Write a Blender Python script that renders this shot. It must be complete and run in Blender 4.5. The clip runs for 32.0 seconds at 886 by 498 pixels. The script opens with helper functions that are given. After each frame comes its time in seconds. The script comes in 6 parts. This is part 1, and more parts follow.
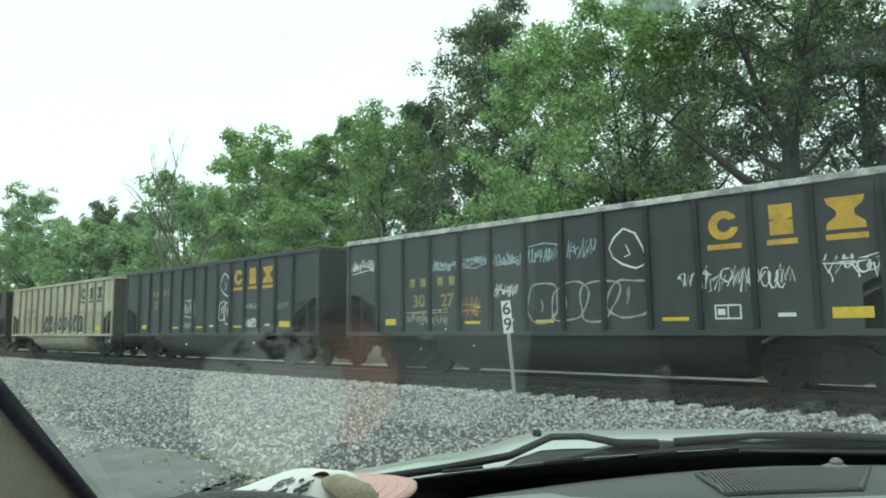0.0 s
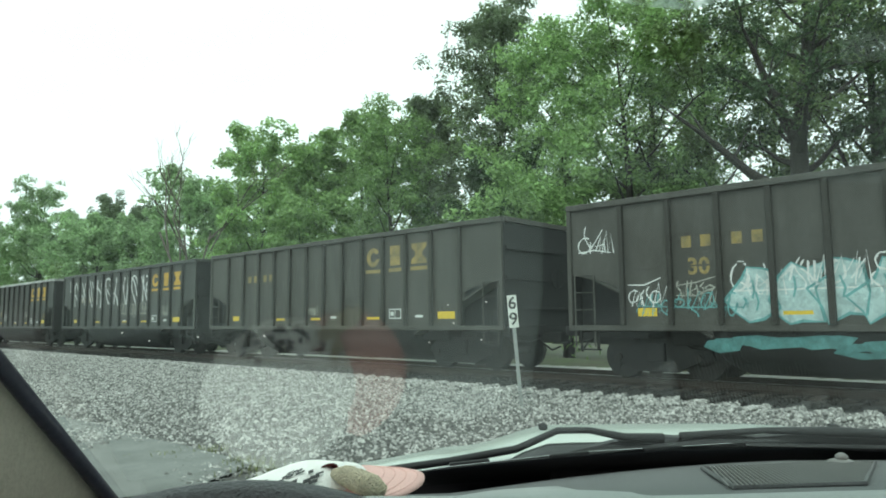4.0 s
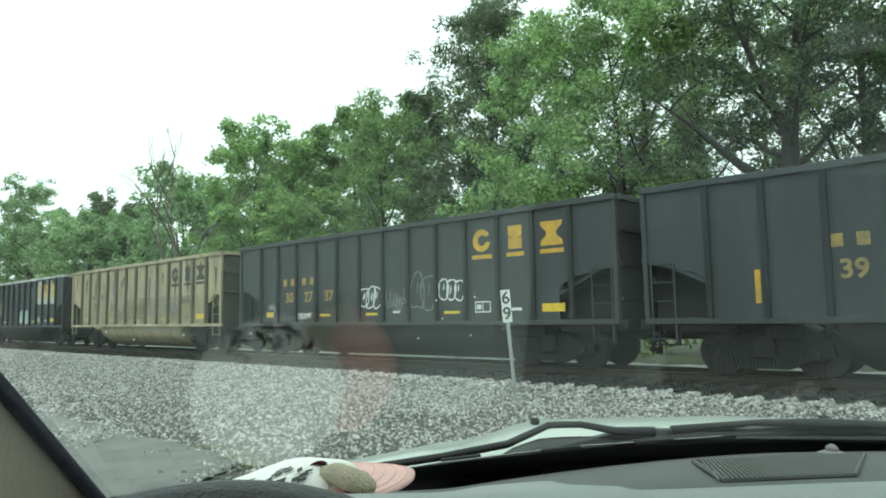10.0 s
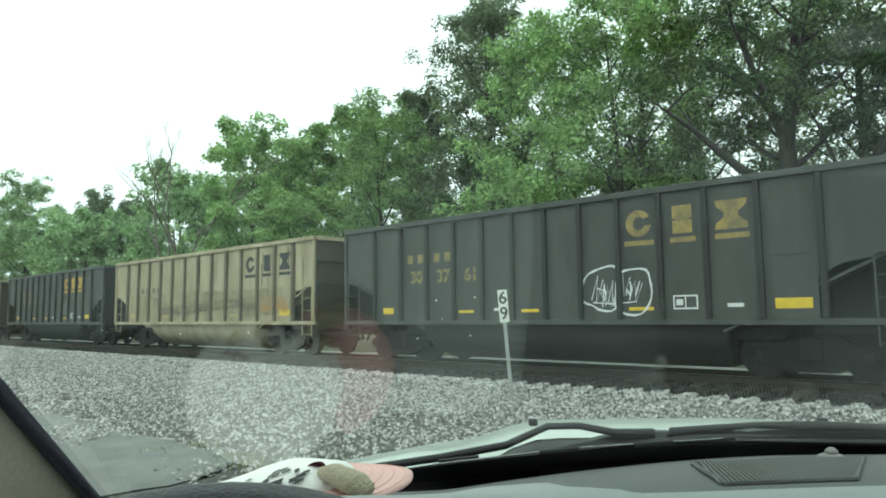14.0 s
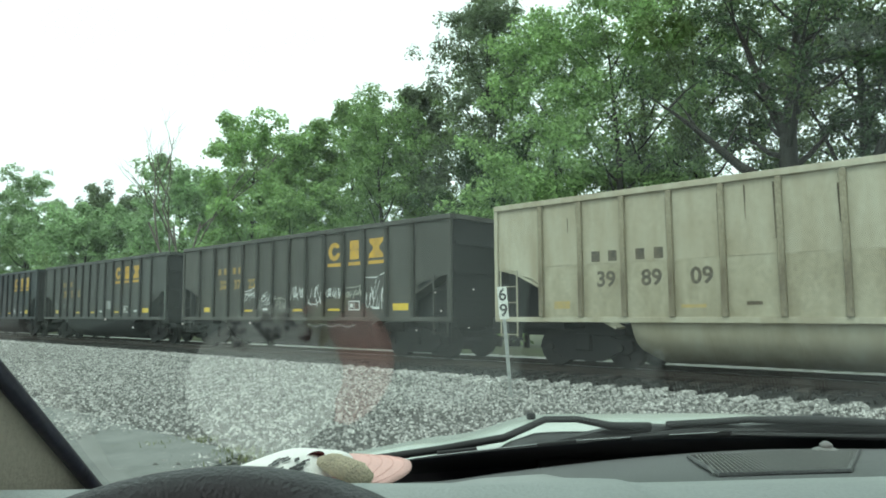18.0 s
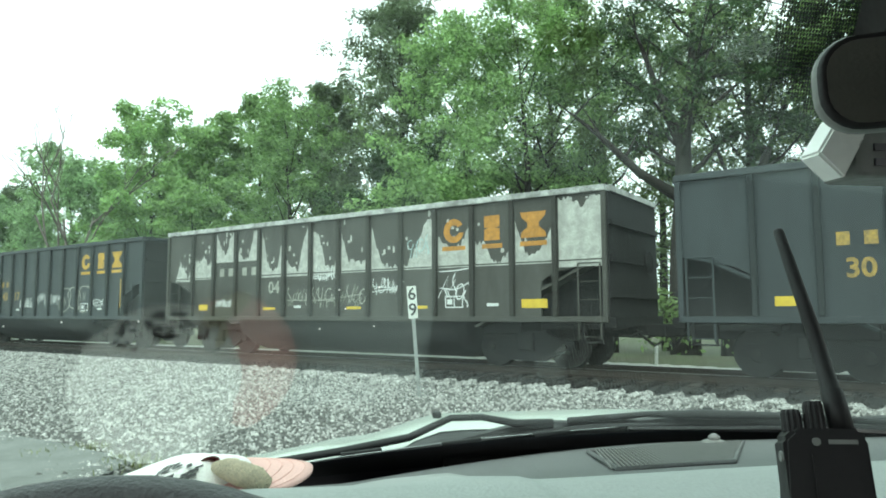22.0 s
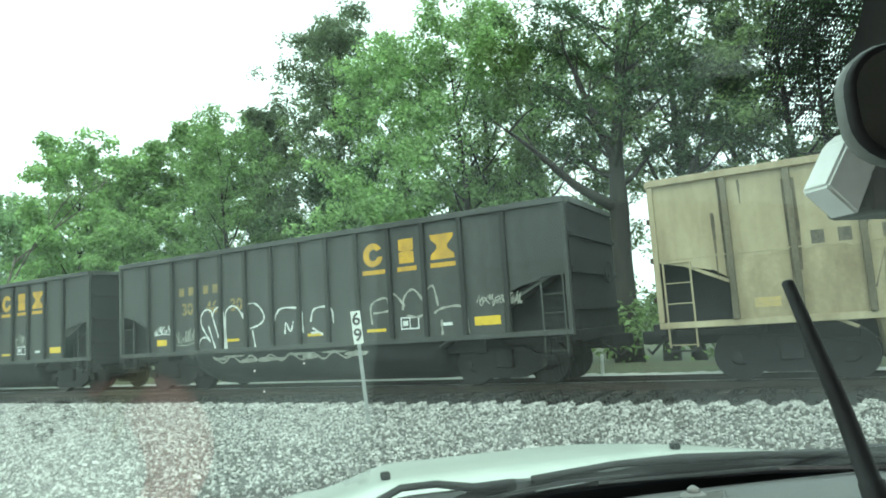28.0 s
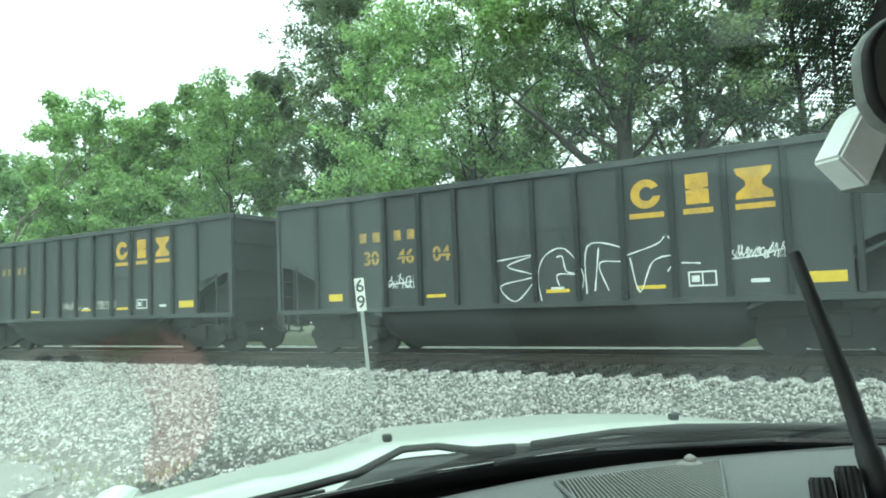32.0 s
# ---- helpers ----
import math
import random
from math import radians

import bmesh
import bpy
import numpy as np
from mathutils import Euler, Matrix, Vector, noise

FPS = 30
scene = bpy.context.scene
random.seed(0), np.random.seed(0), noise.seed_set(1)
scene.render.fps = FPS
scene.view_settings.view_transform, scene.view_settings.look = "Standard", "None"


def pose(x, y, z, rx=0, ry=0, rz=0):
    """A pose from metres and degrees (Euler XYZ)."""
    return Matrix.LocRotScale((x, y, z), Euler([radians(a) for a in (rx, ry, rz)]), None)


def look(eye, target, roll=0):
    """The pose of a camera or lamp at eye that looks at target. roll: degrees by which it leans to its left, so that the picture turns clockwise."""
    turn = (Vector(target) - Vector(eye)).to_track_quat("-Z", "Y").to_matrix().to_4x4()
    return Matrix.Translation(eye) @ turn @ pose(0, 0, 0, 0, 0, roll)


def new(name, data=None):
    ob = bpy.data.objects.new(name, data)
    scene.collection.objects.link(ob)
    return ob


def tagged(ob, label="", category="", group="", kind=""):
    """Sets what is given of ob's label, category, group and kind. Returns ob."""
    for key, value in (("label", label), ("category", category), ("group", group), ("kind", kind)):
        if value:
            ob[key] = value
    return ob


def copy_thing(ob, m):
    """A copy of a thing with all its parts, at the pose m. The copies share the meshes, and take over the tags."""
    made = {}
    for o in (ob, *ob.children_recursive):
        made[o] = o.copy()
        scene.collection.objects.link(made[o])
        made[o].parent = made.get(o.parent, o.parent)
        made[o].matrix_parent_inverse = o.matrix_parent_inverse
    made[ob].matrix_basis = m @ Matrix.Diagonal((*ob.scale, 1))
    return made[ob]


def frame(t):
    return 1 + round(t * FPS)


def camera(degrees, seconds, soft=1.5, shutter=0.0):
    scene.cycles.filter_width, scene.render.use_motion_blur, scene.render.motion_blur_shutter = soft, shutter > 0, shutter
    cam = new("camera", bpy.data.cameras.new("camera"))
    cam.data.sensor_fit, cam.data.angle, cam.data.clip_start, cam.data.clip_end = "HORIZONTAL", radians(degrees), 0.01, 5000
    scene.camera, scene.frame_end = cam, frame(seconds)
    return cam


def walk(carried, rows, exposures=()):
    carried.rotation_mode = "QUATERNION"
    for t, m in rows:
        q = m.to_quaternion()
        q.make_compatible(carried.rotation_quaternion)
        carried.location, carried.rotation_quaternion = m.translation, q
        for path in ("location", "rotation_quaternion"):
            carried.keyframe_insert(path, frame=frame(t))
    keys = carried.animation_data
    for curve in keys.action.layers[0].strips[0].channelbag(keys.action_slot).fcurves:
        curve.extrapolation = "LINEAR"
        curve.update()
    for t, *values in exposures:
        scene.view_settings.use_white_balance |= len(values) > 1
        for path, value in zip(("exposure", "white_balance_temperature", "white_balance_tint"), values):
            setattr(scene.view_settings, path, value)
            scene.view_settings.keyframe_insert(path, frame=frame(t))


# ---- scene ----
cam = camera(66.3, 32.0, 1.8)
PATH = [
    (0, -0.0000, -0.0001, 1.5500, 96.500, 0.749, -0.000),
    (0.5, -0.0009, -0.0009, 1.5501, 96.411, 0.711, -0.085),
    (1, -0.0017, -0.0045, 1.5504, 96.333, 0.615, -0.070),
    (1.5, -0.0003, -0.0027, 1.5505, 96.288, 0.583, -0.047),
    (2, -0.0022, -0.0056, 1.5514, 96.310, 0.377, -0.020),
    (2.5, -0.0011, -0.0046, 1.5505, 96.270, 0.421, 0.099),
    (3, -0.0023, -0.0062, 1.5513, 96.130, 0.615, 0.294),
    (3.5, -0.0025, -0.0068, 1.5505, 96.058, 0.621, 0.432),
    (5.5, -0.0017, -0.0032, 1.5493, 95.912, 0.273, 0.384),
    (6, -0.0010, -0.0025, 1.5499, 95.843, 0.338, 0.356),
    (6.5, -0.0015, -0.0034, 1.5500, 95.802, 0.255, 0.318),
    (7, -0.0015, -0.0048, 1.5496, 95.768, 0.313, 0.297),
    (7.5, -0.0021, -0.0041, 1.5496, 95.762, 0.296, 0.355),
    (8, 0.0010, -0.0001, 1.5502, 95.685, 0.556, 0.316),
    (8.5, 0.0010, -0.0023, 1.5505, 95.690, 0.695, 0.154),
    (9, 0.0023, 0.0009, 1.5506, 95.708, 0.940, 0.029),
    (9.5, 0.0022, -0.0004, 1.5506, 95.641, 1.099, -0.047),
    (10, 0.0032, -0.0010, 1.5501, 95.617, 1.034, -0.029),
    (10.5, 0.0034, 0.0005, 1.5482, 95.604, 1.048, -0.007),
    (11, 0.0045, 0.0017, 1.5497, 95.541, 1.311, 0.051),
    (11.5, 0.0061, 0.0018, 1.5492, 95.501, 1.483, 0.058),
    (12, 0.0053, 0.0022, 1.5500, 95.504, 1.333, -0.030),
    (12.5, 0.0041, -0.0003, 1.5492, 95.503, 1.140, -0.056),
    (13, 0.0040, -0.0005, 1.5486, 95.505, 0.984, -0.034),
    (13.5, 0.0042, 0.0040, 1.5497, 95.551, 0.991, -0.087),
    (14, 0.0001, 0.0053, 1.5509, 95.574, 0.686, -0.305),
    (14.5, 0.0037, 0.0074, 1.5512, 95.513, 0.477, -0.531),
    (16.5, 0.0005, -0.0022, 1.5464, 95.023, 0.420, -0.572),
    (17, 0.0003, -0.0035, 1.5469, 95.134, 0.492, -0.468),
    (17.5, 0.0011, -0.0018, 1.5467, 95.233, 0.491, -0.385),
    (18, 0.0009, -0.0022, 1.5458, 95.305, 0.358, -0.325),
    (18.5, 0.0016, -0.0014, 1.5462, 95.346, 0.415, -0.267),
    (19, 0.0030, 0.0026, 1.5458, 95.388, 0.382, -0.381),
    (19.5, 0.0075, 0.0058, 1.5453, 95.484, 0.425, -1.253),
    (20, 0.0035, 0.0051, 1.5459, 95.635, 0.449, -4.244),
    (20.5, 0.0044, 0.0062, 1.5454, 95.639, 0.359, -5.899),
    (21, 0.0040, 0.0079, 1.5459, 95.546, 0.221, -6.912),
    (21.5, 0.0066, 0.0113, 1.5448, 95.399, 0.291, -7.601),
    (22, 0.0058, 0.0095, 1.5444, 95.214, 0.284, -7.934),
    (22.5, 0.0089, 0.0137, 1.5467, 95.023, 0.496, -8.109),
    (23, 0.0154, 0.0192, 1.5835, 95.228, 1.368, -8.583),
    (23.5, 0.0406, 0.0450, 1.5877, 95.716, 1.771, -10.215),
    (24, 0.0273, 0.0912, 1.5903, 93.963, 1.886, -12.000),
    (24.5, -0.0059, 0.1620, 1.6058, 93.574, 2.066, -8.580),
    (25, -0.0097, 0.1567, 1.6155, 93.761, 2.553, -8.438),
    (25.5, 0.0082, 0.1458, 1.6154, 96.402, 2.233, -8.658),
    (26, 0.0270, 0.1201, 1.6115, 97.010, 2.058, -10.197),
    (26.5, 0.0379, 0.1184, 1.5951, 97.215, 2.770, -11.624),
    (28.5, 0.0262, 0.1205, 1.5889, 96.141, 3.679, -12.450),
    (29, 0.0282, 0.1226, 1.5855, 95.468, 3.552, -12.256),
    (29.5, 0.0280, 0.1236, 1.5841, 95.015, 3.495, -12.065),
    (30, 0.0273, 0.1220, 1.5820, 94.572, 3.130, -12.044),
    (30.5, 0.0275, 0.1232, 1.5822, 94.230, 2.970, -12.019),
    (31, 0.0290, 0.1227, 1.5833, 94.008, 2.874, -11.980),
    (31.5, 0.0274, 0.1214, 1.5863, 93.961, 2.747, -12.096),
    (32, 0.0247, 0.1180, 1.5857, 94.111, 2.232, -12.221),
]
walk(cam, [(t, pose(*p)) for t, *p in PATH], [(0, 0.34, 6500, 8), (3, 0.45, 6500, 8), (6, 0.5, 6500, 8), (19, 0.5, 6500, 8), (20.5, 0.74, 6500, 6), (22, 0.94, 6420, 4), (23, 0.97, 6380, 3), (24, 1.12, 6330, 0), (26, 0.97, 6330, 0), (29, 1.03, 6330, 0), (32, 1.12, 6330, 1)])

# ---- light ----
world = bpy.data.worlds.new("overcast_sky")
scene.world = world
world.use_nodes = True
wn, wl = world.node_tree.nodes, world.node_tree.links
wn.clear()
sky = wn.new("ShaderNodeTexSky")
sky.sky_type, sky.sun_disc, sky.sun_elevation, sky.sun_rotation = "NISHITA", False, radians(58), radians(200)
sky.air_density, sky.dust_density = 1.0, 4.0
grey = wn.new("ShaderNodeHueSaturation")
grey.inputs["Saturation"].default_value = 0.12
cloud = wn.new("ShaderNodeMix")
cloud.data_type = "RGBA"
cloud.inputs[0].default_value = 0.8
cloud.inputs[7].default_value = (11.0, 11.6, 11.6, 1)
back = wn.new("ShaderNodeBackground")
back.inputs["Strength"].default_value = 0.12
wout = wn.new("ShaderNodeOutputWorld")
wl.new(sky.outputs[0], grey.inputs["Color"])
wl.new(grey.outputs[0], cloud.inputs[6])
wl.new(cloud.outputs[2], back.inputs["Color"])
wl.new(back.outputs[0], wout.inputs["Surface"])
sun = new("sun", bpy.data.lights.new("sun", "SUN"))
sun.data.energy, sun.data.angle, sun.data.color = 0.9, radians(20), (1.0, 0.96, 0.9)
sun.matrix_basis = look((0, 0, 60), (18, 42, 0))


# ---- materials ----
def material(name, color, rough=0.7, metal=0.0, spread=0.25, scale=6.0, fine=60.0, bump=0.15, second=None, amount=0.5, island=0.0, thing=0.0, spec=0.5, streak=None):
    """Noise at two scales over a base colour, a second colour in stains, fine relief."""
    m = bpy.data.materials.new(name)
    m.use_nodes = True
    n, k = m.node_tree.nodes, m.node_tree.links
    b = n["Principled BSDF"]
    b.inputs["Roughness"].default_value, b.inputs["Metallic"].default_value = rough, metal
    b.inputs["Specular IOR Level"].default_value = spec
    co = n.new("ShaderNodeTexCoord")
    src = co.outputs["Object"]
    if streak:
        mp = n.new("ShaderNodeMapping")
        mp.inputs["Scale"].default_value = streak
        k.new(src, mp.inputs["Vector"])
        src = mp.outputs[0]
    big, small = n.new("ShaderNodeTexNoise"), n.new("ShaderNodeTexNoise")
    big.inputs["Scale"].default_value, big.inputs["Detail"].default_value, big.inputs["Roughness"].default_value = scale, 6, 0.65
    small.inputs["Scale"].default_value, small.inputs["Detail"].default_value = fine, 3
    k.new(src, big.inputs["Vector"])
    k.new(co.outputs["Object"], small.inputs["Vector"])
    ramp = n.new("ShaderNodeValToRGB")
    ramp.color_ramp.elements[0].position, ramp.color_ramp.elements[1].position = 0.5 - amount * 0.3, 0.5 + (1 - amount) * 0.3
    c2 = second or tuple(v * (1 - spread) for v in color)
    ramp.color_ramp.elements[0].color = (*c2, 1)
    ramp.color_ramp.elements[1].color = (*color, 1)
    k.new(big.outputs["Fac"], ramp.inputs["Fac"])
    mul = n.new("ShaderNodeHueSaturation")
    k.new(ramp.outputs["Color"], mul.inputs["Color"])
    rng = n.new("ShaderNodeMapRange")
    rng.inputs["From Min"].default_value, rng.inputs["From Max"].default_value = 0.3, 0.7
    rng.inputs["To Min"].default_value, rng.inputs["To Max"].default_value = 1 - spread * 0.6, 1 + spread * 0.6
    k.new(small.outputs["Fac"], rng.inputs["Value"])
    val = rng.outputs[0]
    for on, node, out in ((island, "ShaderNodeNewGeometry", "Random Per Island"), (thing, "ShaderNodeObjectInfo", "Random")):
        if on:
            g, r2, mm = n.new(node), n.new("ShaderNodeMapRange"), n.new("ShaderNodeMath")
            r2.inputs["To Min"].default_value, r2.inputs["To Max"].default_value = 1 - on, 1 + on
            mm.operation = "MULTIPLY"
            k.new(g.outputs[out], r2.inputs["Value"])
            k.new(val, mm.inputs[0])
            k.new(r2.outputs[0], mm.inputs[1])
            val = mm.outputs[0]
    k.new(val, mul.inputs["Value"])
    k.new(mul.outputs["Color"], b.inputs["Base Color"])
    if bump:
        bp = n.new("ShaderNodeBump")
        bp.inputs["Strength"].default_value, bp.inputs["Distance"].default_value = bump, 0.02
        k.new(small.outputs["Fac"], bp.inputs["Height"])
        k.new(bp.outputs[0], b.inputs["Normal"])
    return m


def leaf_material(name, color):
    m = material(name, color, rough=0.55, spread=0.4, scale=0.5, fine=3, bump=0, island=0.3, thing=0.14, spec=0.2)
    n, k = m.node_tree.nodes, m.node_tree.links
    b = n["Principled BSDF"]
    tr, mix = n.new("ShaderNodeBsdfTranslucent"), n.new("ShaderNodeMixShader")
    mix.inputs[0].default_value = 0.4
    k.new(b.inputs["Base Color"].links[0].from_socket, tr.inputs["Color"])
    k.new(b.outputs[0], mix.inputs[1])
    k.new(tr.outputs[0], mix.inputs[2])
    k.new(mix.outputs[0], n["Material Output"].inputs["Surface"])
    return m


def glass_material(name, tint, ior=1.5, gain=1.0):
    m = bpy.data.materials.new(name)
    m.use_nodes = True
    n, k = m.node_tree.nodes, m.node_tree.links
    n.clear()
    tr, gl, fr, mix, out = (n.new(x) for x in ("ShaderNodeBsdfTransparent", "ShaderNodeBsdfGlossy", "ShaderNodeFresnel", "ShaderNodeMixShader", "ShaderNodeOutputMaterial"))
    tr.inputs["Color"].default_value = (*tint, 1)
    gl.inputs["Roughness"].default_value = 0.08
    fr.inputs["IOR"].default_value = ior
    two = n.new("ShaderNodeMath")
    two.operation, two.use_clamp = "MULTIPLY", True
    two.inputs[1].default_value = gain
    k.new(fr.outputs[0], two.inputs[0])
    k.new(two.outputs[0], mix.inputs[0])
    k.new(tr.outputs[0], mix.inputs[1])
    k.new(gl.outputs[0], mix.inputs[2])
    k.new(mix.outputs[0], out.inputs["Surface"])
    return m


M_BALLAST = material("ballast", (0.11, 0.106, 0.1), rough=0.9, spread=0.55, scale=5, fine=38, bump=1.0, second=(0.065, 0.062, 0.058))
M_STONE = material("crushed_stone", (0.37, 0.36, 0.345), rough=0.85, spread=0.3, scale=3, fine=40, bump=0.3, island=0.75)
M_ASPHALT = material("asphalt", (0.21, 0.215, 0.205), rough=0.9, spread=0.3, scale=2, fine=90, bump=0.5)
M_GRASS = material("grass_blades", (0.19, 0.21, 0.08), rough=0.7, spread=0.4, scale=1, fine=8, bump=0, island=0.4)
M_SOIL = material("weedy_ground", (0.085, 0.11, 0.05), rough=0.95, spread=0.5, scale=0.6, fine=12, bump=0.6, second=(0.09, 0.08, 0.055))
# coal fouling and the train's shadow, both put into these two colours
M_FOULSHADE = material("coal_fouled_shaded_ballast", (0.019, 0.018, 0.017), rough=0.95, spread=0.5, scale=5, fine=38, bump=1.0, second=(0.014, 0.0135, 0.013))
M_FOULSHADESTONE = material("coal_fouled_shaded_stone", (0.022, 0.021, 0.019), rough=0.9, spread=0.3, scale=3, fine=40, bump=0.3, island=0.5)
M_RAIL = material("rusty_rail", (0.055, 0.04, 0.032), rough=0.6, metal=0.4, spread=0.3, scale=4, fine=50)
M_RAILHEAD = material("polished_rail_head", (0.8, 0.8, 0.78), rough=0.32, metal=1.0, spread=0.15, scale=3, fine=30, bump=0.02)
M_TIE = material("creosoted_tie", (0.05, 0.042, 0.036), rough=0.9, spread=0.4, scale=3, fine=30, bump=0.5, thing=0.2)
M_BARK = material("bark", (0.036, 0.03, 0.025), rough=0.95, spread=0.5, scale=3, fine=14, bump=1.0, streak=(3, 3, 0.6))
M_DEADWOOD = material("bare_wood", (0.16, 0.135, 0.115), rough=0.9, spread=0.3, scale=3, fine=14)
# the last leaf colour is paler, with the haze over far trees mixed in
LEAVES = [leaf_material("leaf_green", (0.215, 0.315, 0.115)), leaf_material("leaf_bright", (0.315, 0.49, 0.18)), leaf_material("leaf_dull", (0.165, 0.22, 0.12)), leaf_material("leaf_dark", (0.065, 0.12, 0.045)), leaf_material("leaf_far_haze", (0.36, 0.53, 0.26))]
M_DARK = [material("dark_paint_" + str(i), c, rough=0.62, spread=0.14, scale=1.3, fine=16, bump=0.06, second=s2, amount=0.45, streak=(1.2, 1.2, 0.35), spec=0.4)
          for i, (c, s2) in enumerate((((0.05, 0.056, 0.058), (0.032, 0.037, 0.039)), ((0.068, 0.071, 0.067), (0.044, 0.046, 0.043)), ((0.041, 0.05, 0.055), (0.028, 0.034, 0.038)), ((0.078, 0.076, 0.068), (0.048, 0.046, 0.04))))]
M_TAN = [material("tan_paint_" + str(i), c, rough=0.7, spread=0.09, scale=1.2, fine=14, bump=0.05, second=s2, amount=0.42, streak=(1.2, 1.2, 0.22), spec=0.35)
         for i, (c, s2) in enumerate((((0.42, 0.37, 0.25), (0.27, 0.22, 0.14)), ((0.455, 0.435, 0.345), (0.33, 0.295, 0.215))))]
# darker copy of each dark paint: shade on the ribs as colour
M_DARKRIB = [material("rib_shade_dark_paint_" + str(i), c, rough=0.75, spread=0.25, scale=2.5, fine=18, bump=0.06, streak=(1.2, 1.2, 0.3), spec=0.3)
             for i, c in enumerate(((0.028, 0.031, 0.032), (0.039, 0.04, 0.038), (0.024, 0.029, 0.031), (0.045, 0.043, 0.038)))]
M_RIM = material("scuffed_light_rim", (0.55, 0.56, 0.54), rough=0.6, spread=0.35, scale=3, fine=25, second=(0.2, 0.2, 0.19), amount=0.45)
# running gear near black: grime, and the shade beneath the car as colour
M_UNDER = material("grimy_shaded_underframe", (0.009, 0.009, 0.009), rough=0.85, spread=0.4, scale=3, fine=25)
M_WHEEL = material("worn_shaded_wheel_steel", (0.02, 0.018, 0.017), rough=0.65, metal=0.2, spread=0.3, scale=6, fine=40)
# coal dust and the shade of car ends and recesses, as one colour
M_INSIDE = material("coal_dusted_shaded_steel", (0.022, 0.022, 0.023), rough=0.9, spread=0.4, scale=2, fine=20)
# coal stain, plus the shade of the downward-facing tub as colour
M_TUB = material("coal_stained_shaded_tub", (0.024, 0.026, 0.026), rough=0.75, spread=0.4, scale=1.5, fine=20, second=(0.013, 0.013, 0.013), amount=0.5)
# rust and coal stain, darkened further for the shadow between cars
M_ENDRUSTSHADE = material("rusty_stained_shaded_end", (0.06, 0.045, 0.03), rough=0.85, spread=0.4, scale=2, fine=20, second=(0.025, 0.022, 0.02), amount=0.6)
M_YELLOW = material("yellow_paint", (0.62, 0.36, 0.03), rough=0.65, spread=0.25, scale=4, fine=30, bump=0.05, second=(0.4, 0.24, 0.04), amount=0.35)
M_FADED = material("faded_yellow_paint", (0.33, 0.24, 0.08), rough=0.75, spread=0.3, scale=4, fine=30, bump=0.05, second=(0.16, 0.13, 0.07), amount=0.5)
M_BLACKP = material("black_stencil_paint", (0.035, 0.035, 0.035), rough=0.7, spread=0.25, scale=4, fine=30, bump=0.05)
M_NUMBER = material("worn_yellow_numbers", (0.44, 0.28, 0.06), rough=0.7, spread=0.35, scale=7, fine=30, bump=0.05, second=(0.2, 0.14, 0.06), amount=0.5)
M_TANMARK = material("worn_black_numbers", (0.07, 0.065, 0.055), rough=0.7, spread=0.4, scale=7, fine=30, bump=0.05, second=(0.14, 0.12, 0.085), amount=0.45)
# tan ribs: coal dirt and the shade of the rib sides in one colour
M_TANRIB = [material("coal_dirty_shaded_tan_paint_" + str(i), c, rough=0.75, spread=0.3, scale=2.5, fine=18, bump=0.06, second=s2, amount=0.5, streak=(1.2, 1.2, 0.3))
            for i, (c, s2) in enumerate((((0.15, 0.125, 0.085), (0.09, 0.075, 0.05)), ((0.31, 0.28, 0.2), (0.15, 0.125, 0.085))))]
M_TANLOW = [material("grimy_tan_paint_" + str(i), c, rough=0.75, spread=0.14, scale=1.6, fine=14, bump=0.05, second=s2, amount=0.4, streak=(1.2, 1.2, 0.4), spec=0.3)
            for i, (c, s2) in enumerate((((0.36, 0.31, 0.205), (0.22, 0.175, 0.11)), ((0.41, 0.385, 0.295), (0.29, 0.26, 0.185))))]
# used for coal streaks and for the shadow strips painted beside ribs
M_STAINSHADE = material("coal_stain_and_shade", (0.06, 0.05, 0.038), rough=0.85, spread=0.5, scale=4, fine=25, second=(0.13, 0.105, 0.07), amount=0.4)
M_WHITEP = material("white_spray_paint", (0.7, 0.71, 0.7), rough=0.65, spread=0.2, scale=5, fine=30, bump=0.03)
M_TANTAPE = material("faded_reflective_tape", (0.45, 0.33, 0.12), rough=0.6, spread=0.3, scale=6, fine=40, bump=0.03, second=(0.34, 0.28, 0.16), amount=0.5)
M_REFLECT = material("yellow_reflective_tape", (0.7, 0.48, 0.03), rough=0.4, spread=0.2, scale=8, fine=60, bump=0.03)


# ---- shape helpers ----
def part(name, bm, mat, parent=None, label="", m=None, smooth=False):
    """Links a bmesh as one mesh object, under a thing or a part if one is given."""
    me = bpy.data.meshes.new(name)
    if smooth:
        for f in bm.faces:
            f.smooth = True
    bm.to_mesh(me)
    bm.free()
    for x in mat if isinstance(mat, (list, tuple)) else [mat]:
        me.materials.append(x)
    return again(name, me, parent, m, label)


def again(name, me, parent=None, m=None, label=""):
    ob = new(name, me)
    ob.parent = parent
    if m is not None:
        ob.matrix_basis = m
    return tagged(ob, label)


def soup(name, verts, faces, mat, parent=None, label="", smooth=False):
    """One mesh from arrays of places and of face corners."""
    me = bpy.data.meshes.new(name)
    v, f = np.asarray(verts, dtype=np.float32), np.asarray(faces, dtype=np.int32)
    me.vertices.add(len(v))
    me.vertices.foreach_set("co", v.ravel())
    me.loops.add(f.size)
    me.loops.foreach_set("vertex_index", f.ravel())
    me.polygons.add(len(f))
    me.polygons.foreach_set("loop_start", np.arange(0, f.size, f.shape[1], dtype=np.int32))
    if smooth:
        me.polygons.foreach_set("use_smooth", np.ones(len(f), dtype=bool))
    me.update(calc_edges=True)
    me.validate()
    me.materials.append(mat)
    ob = new(name, me)
    ob.parent = parent
    return tagged(ob, label)


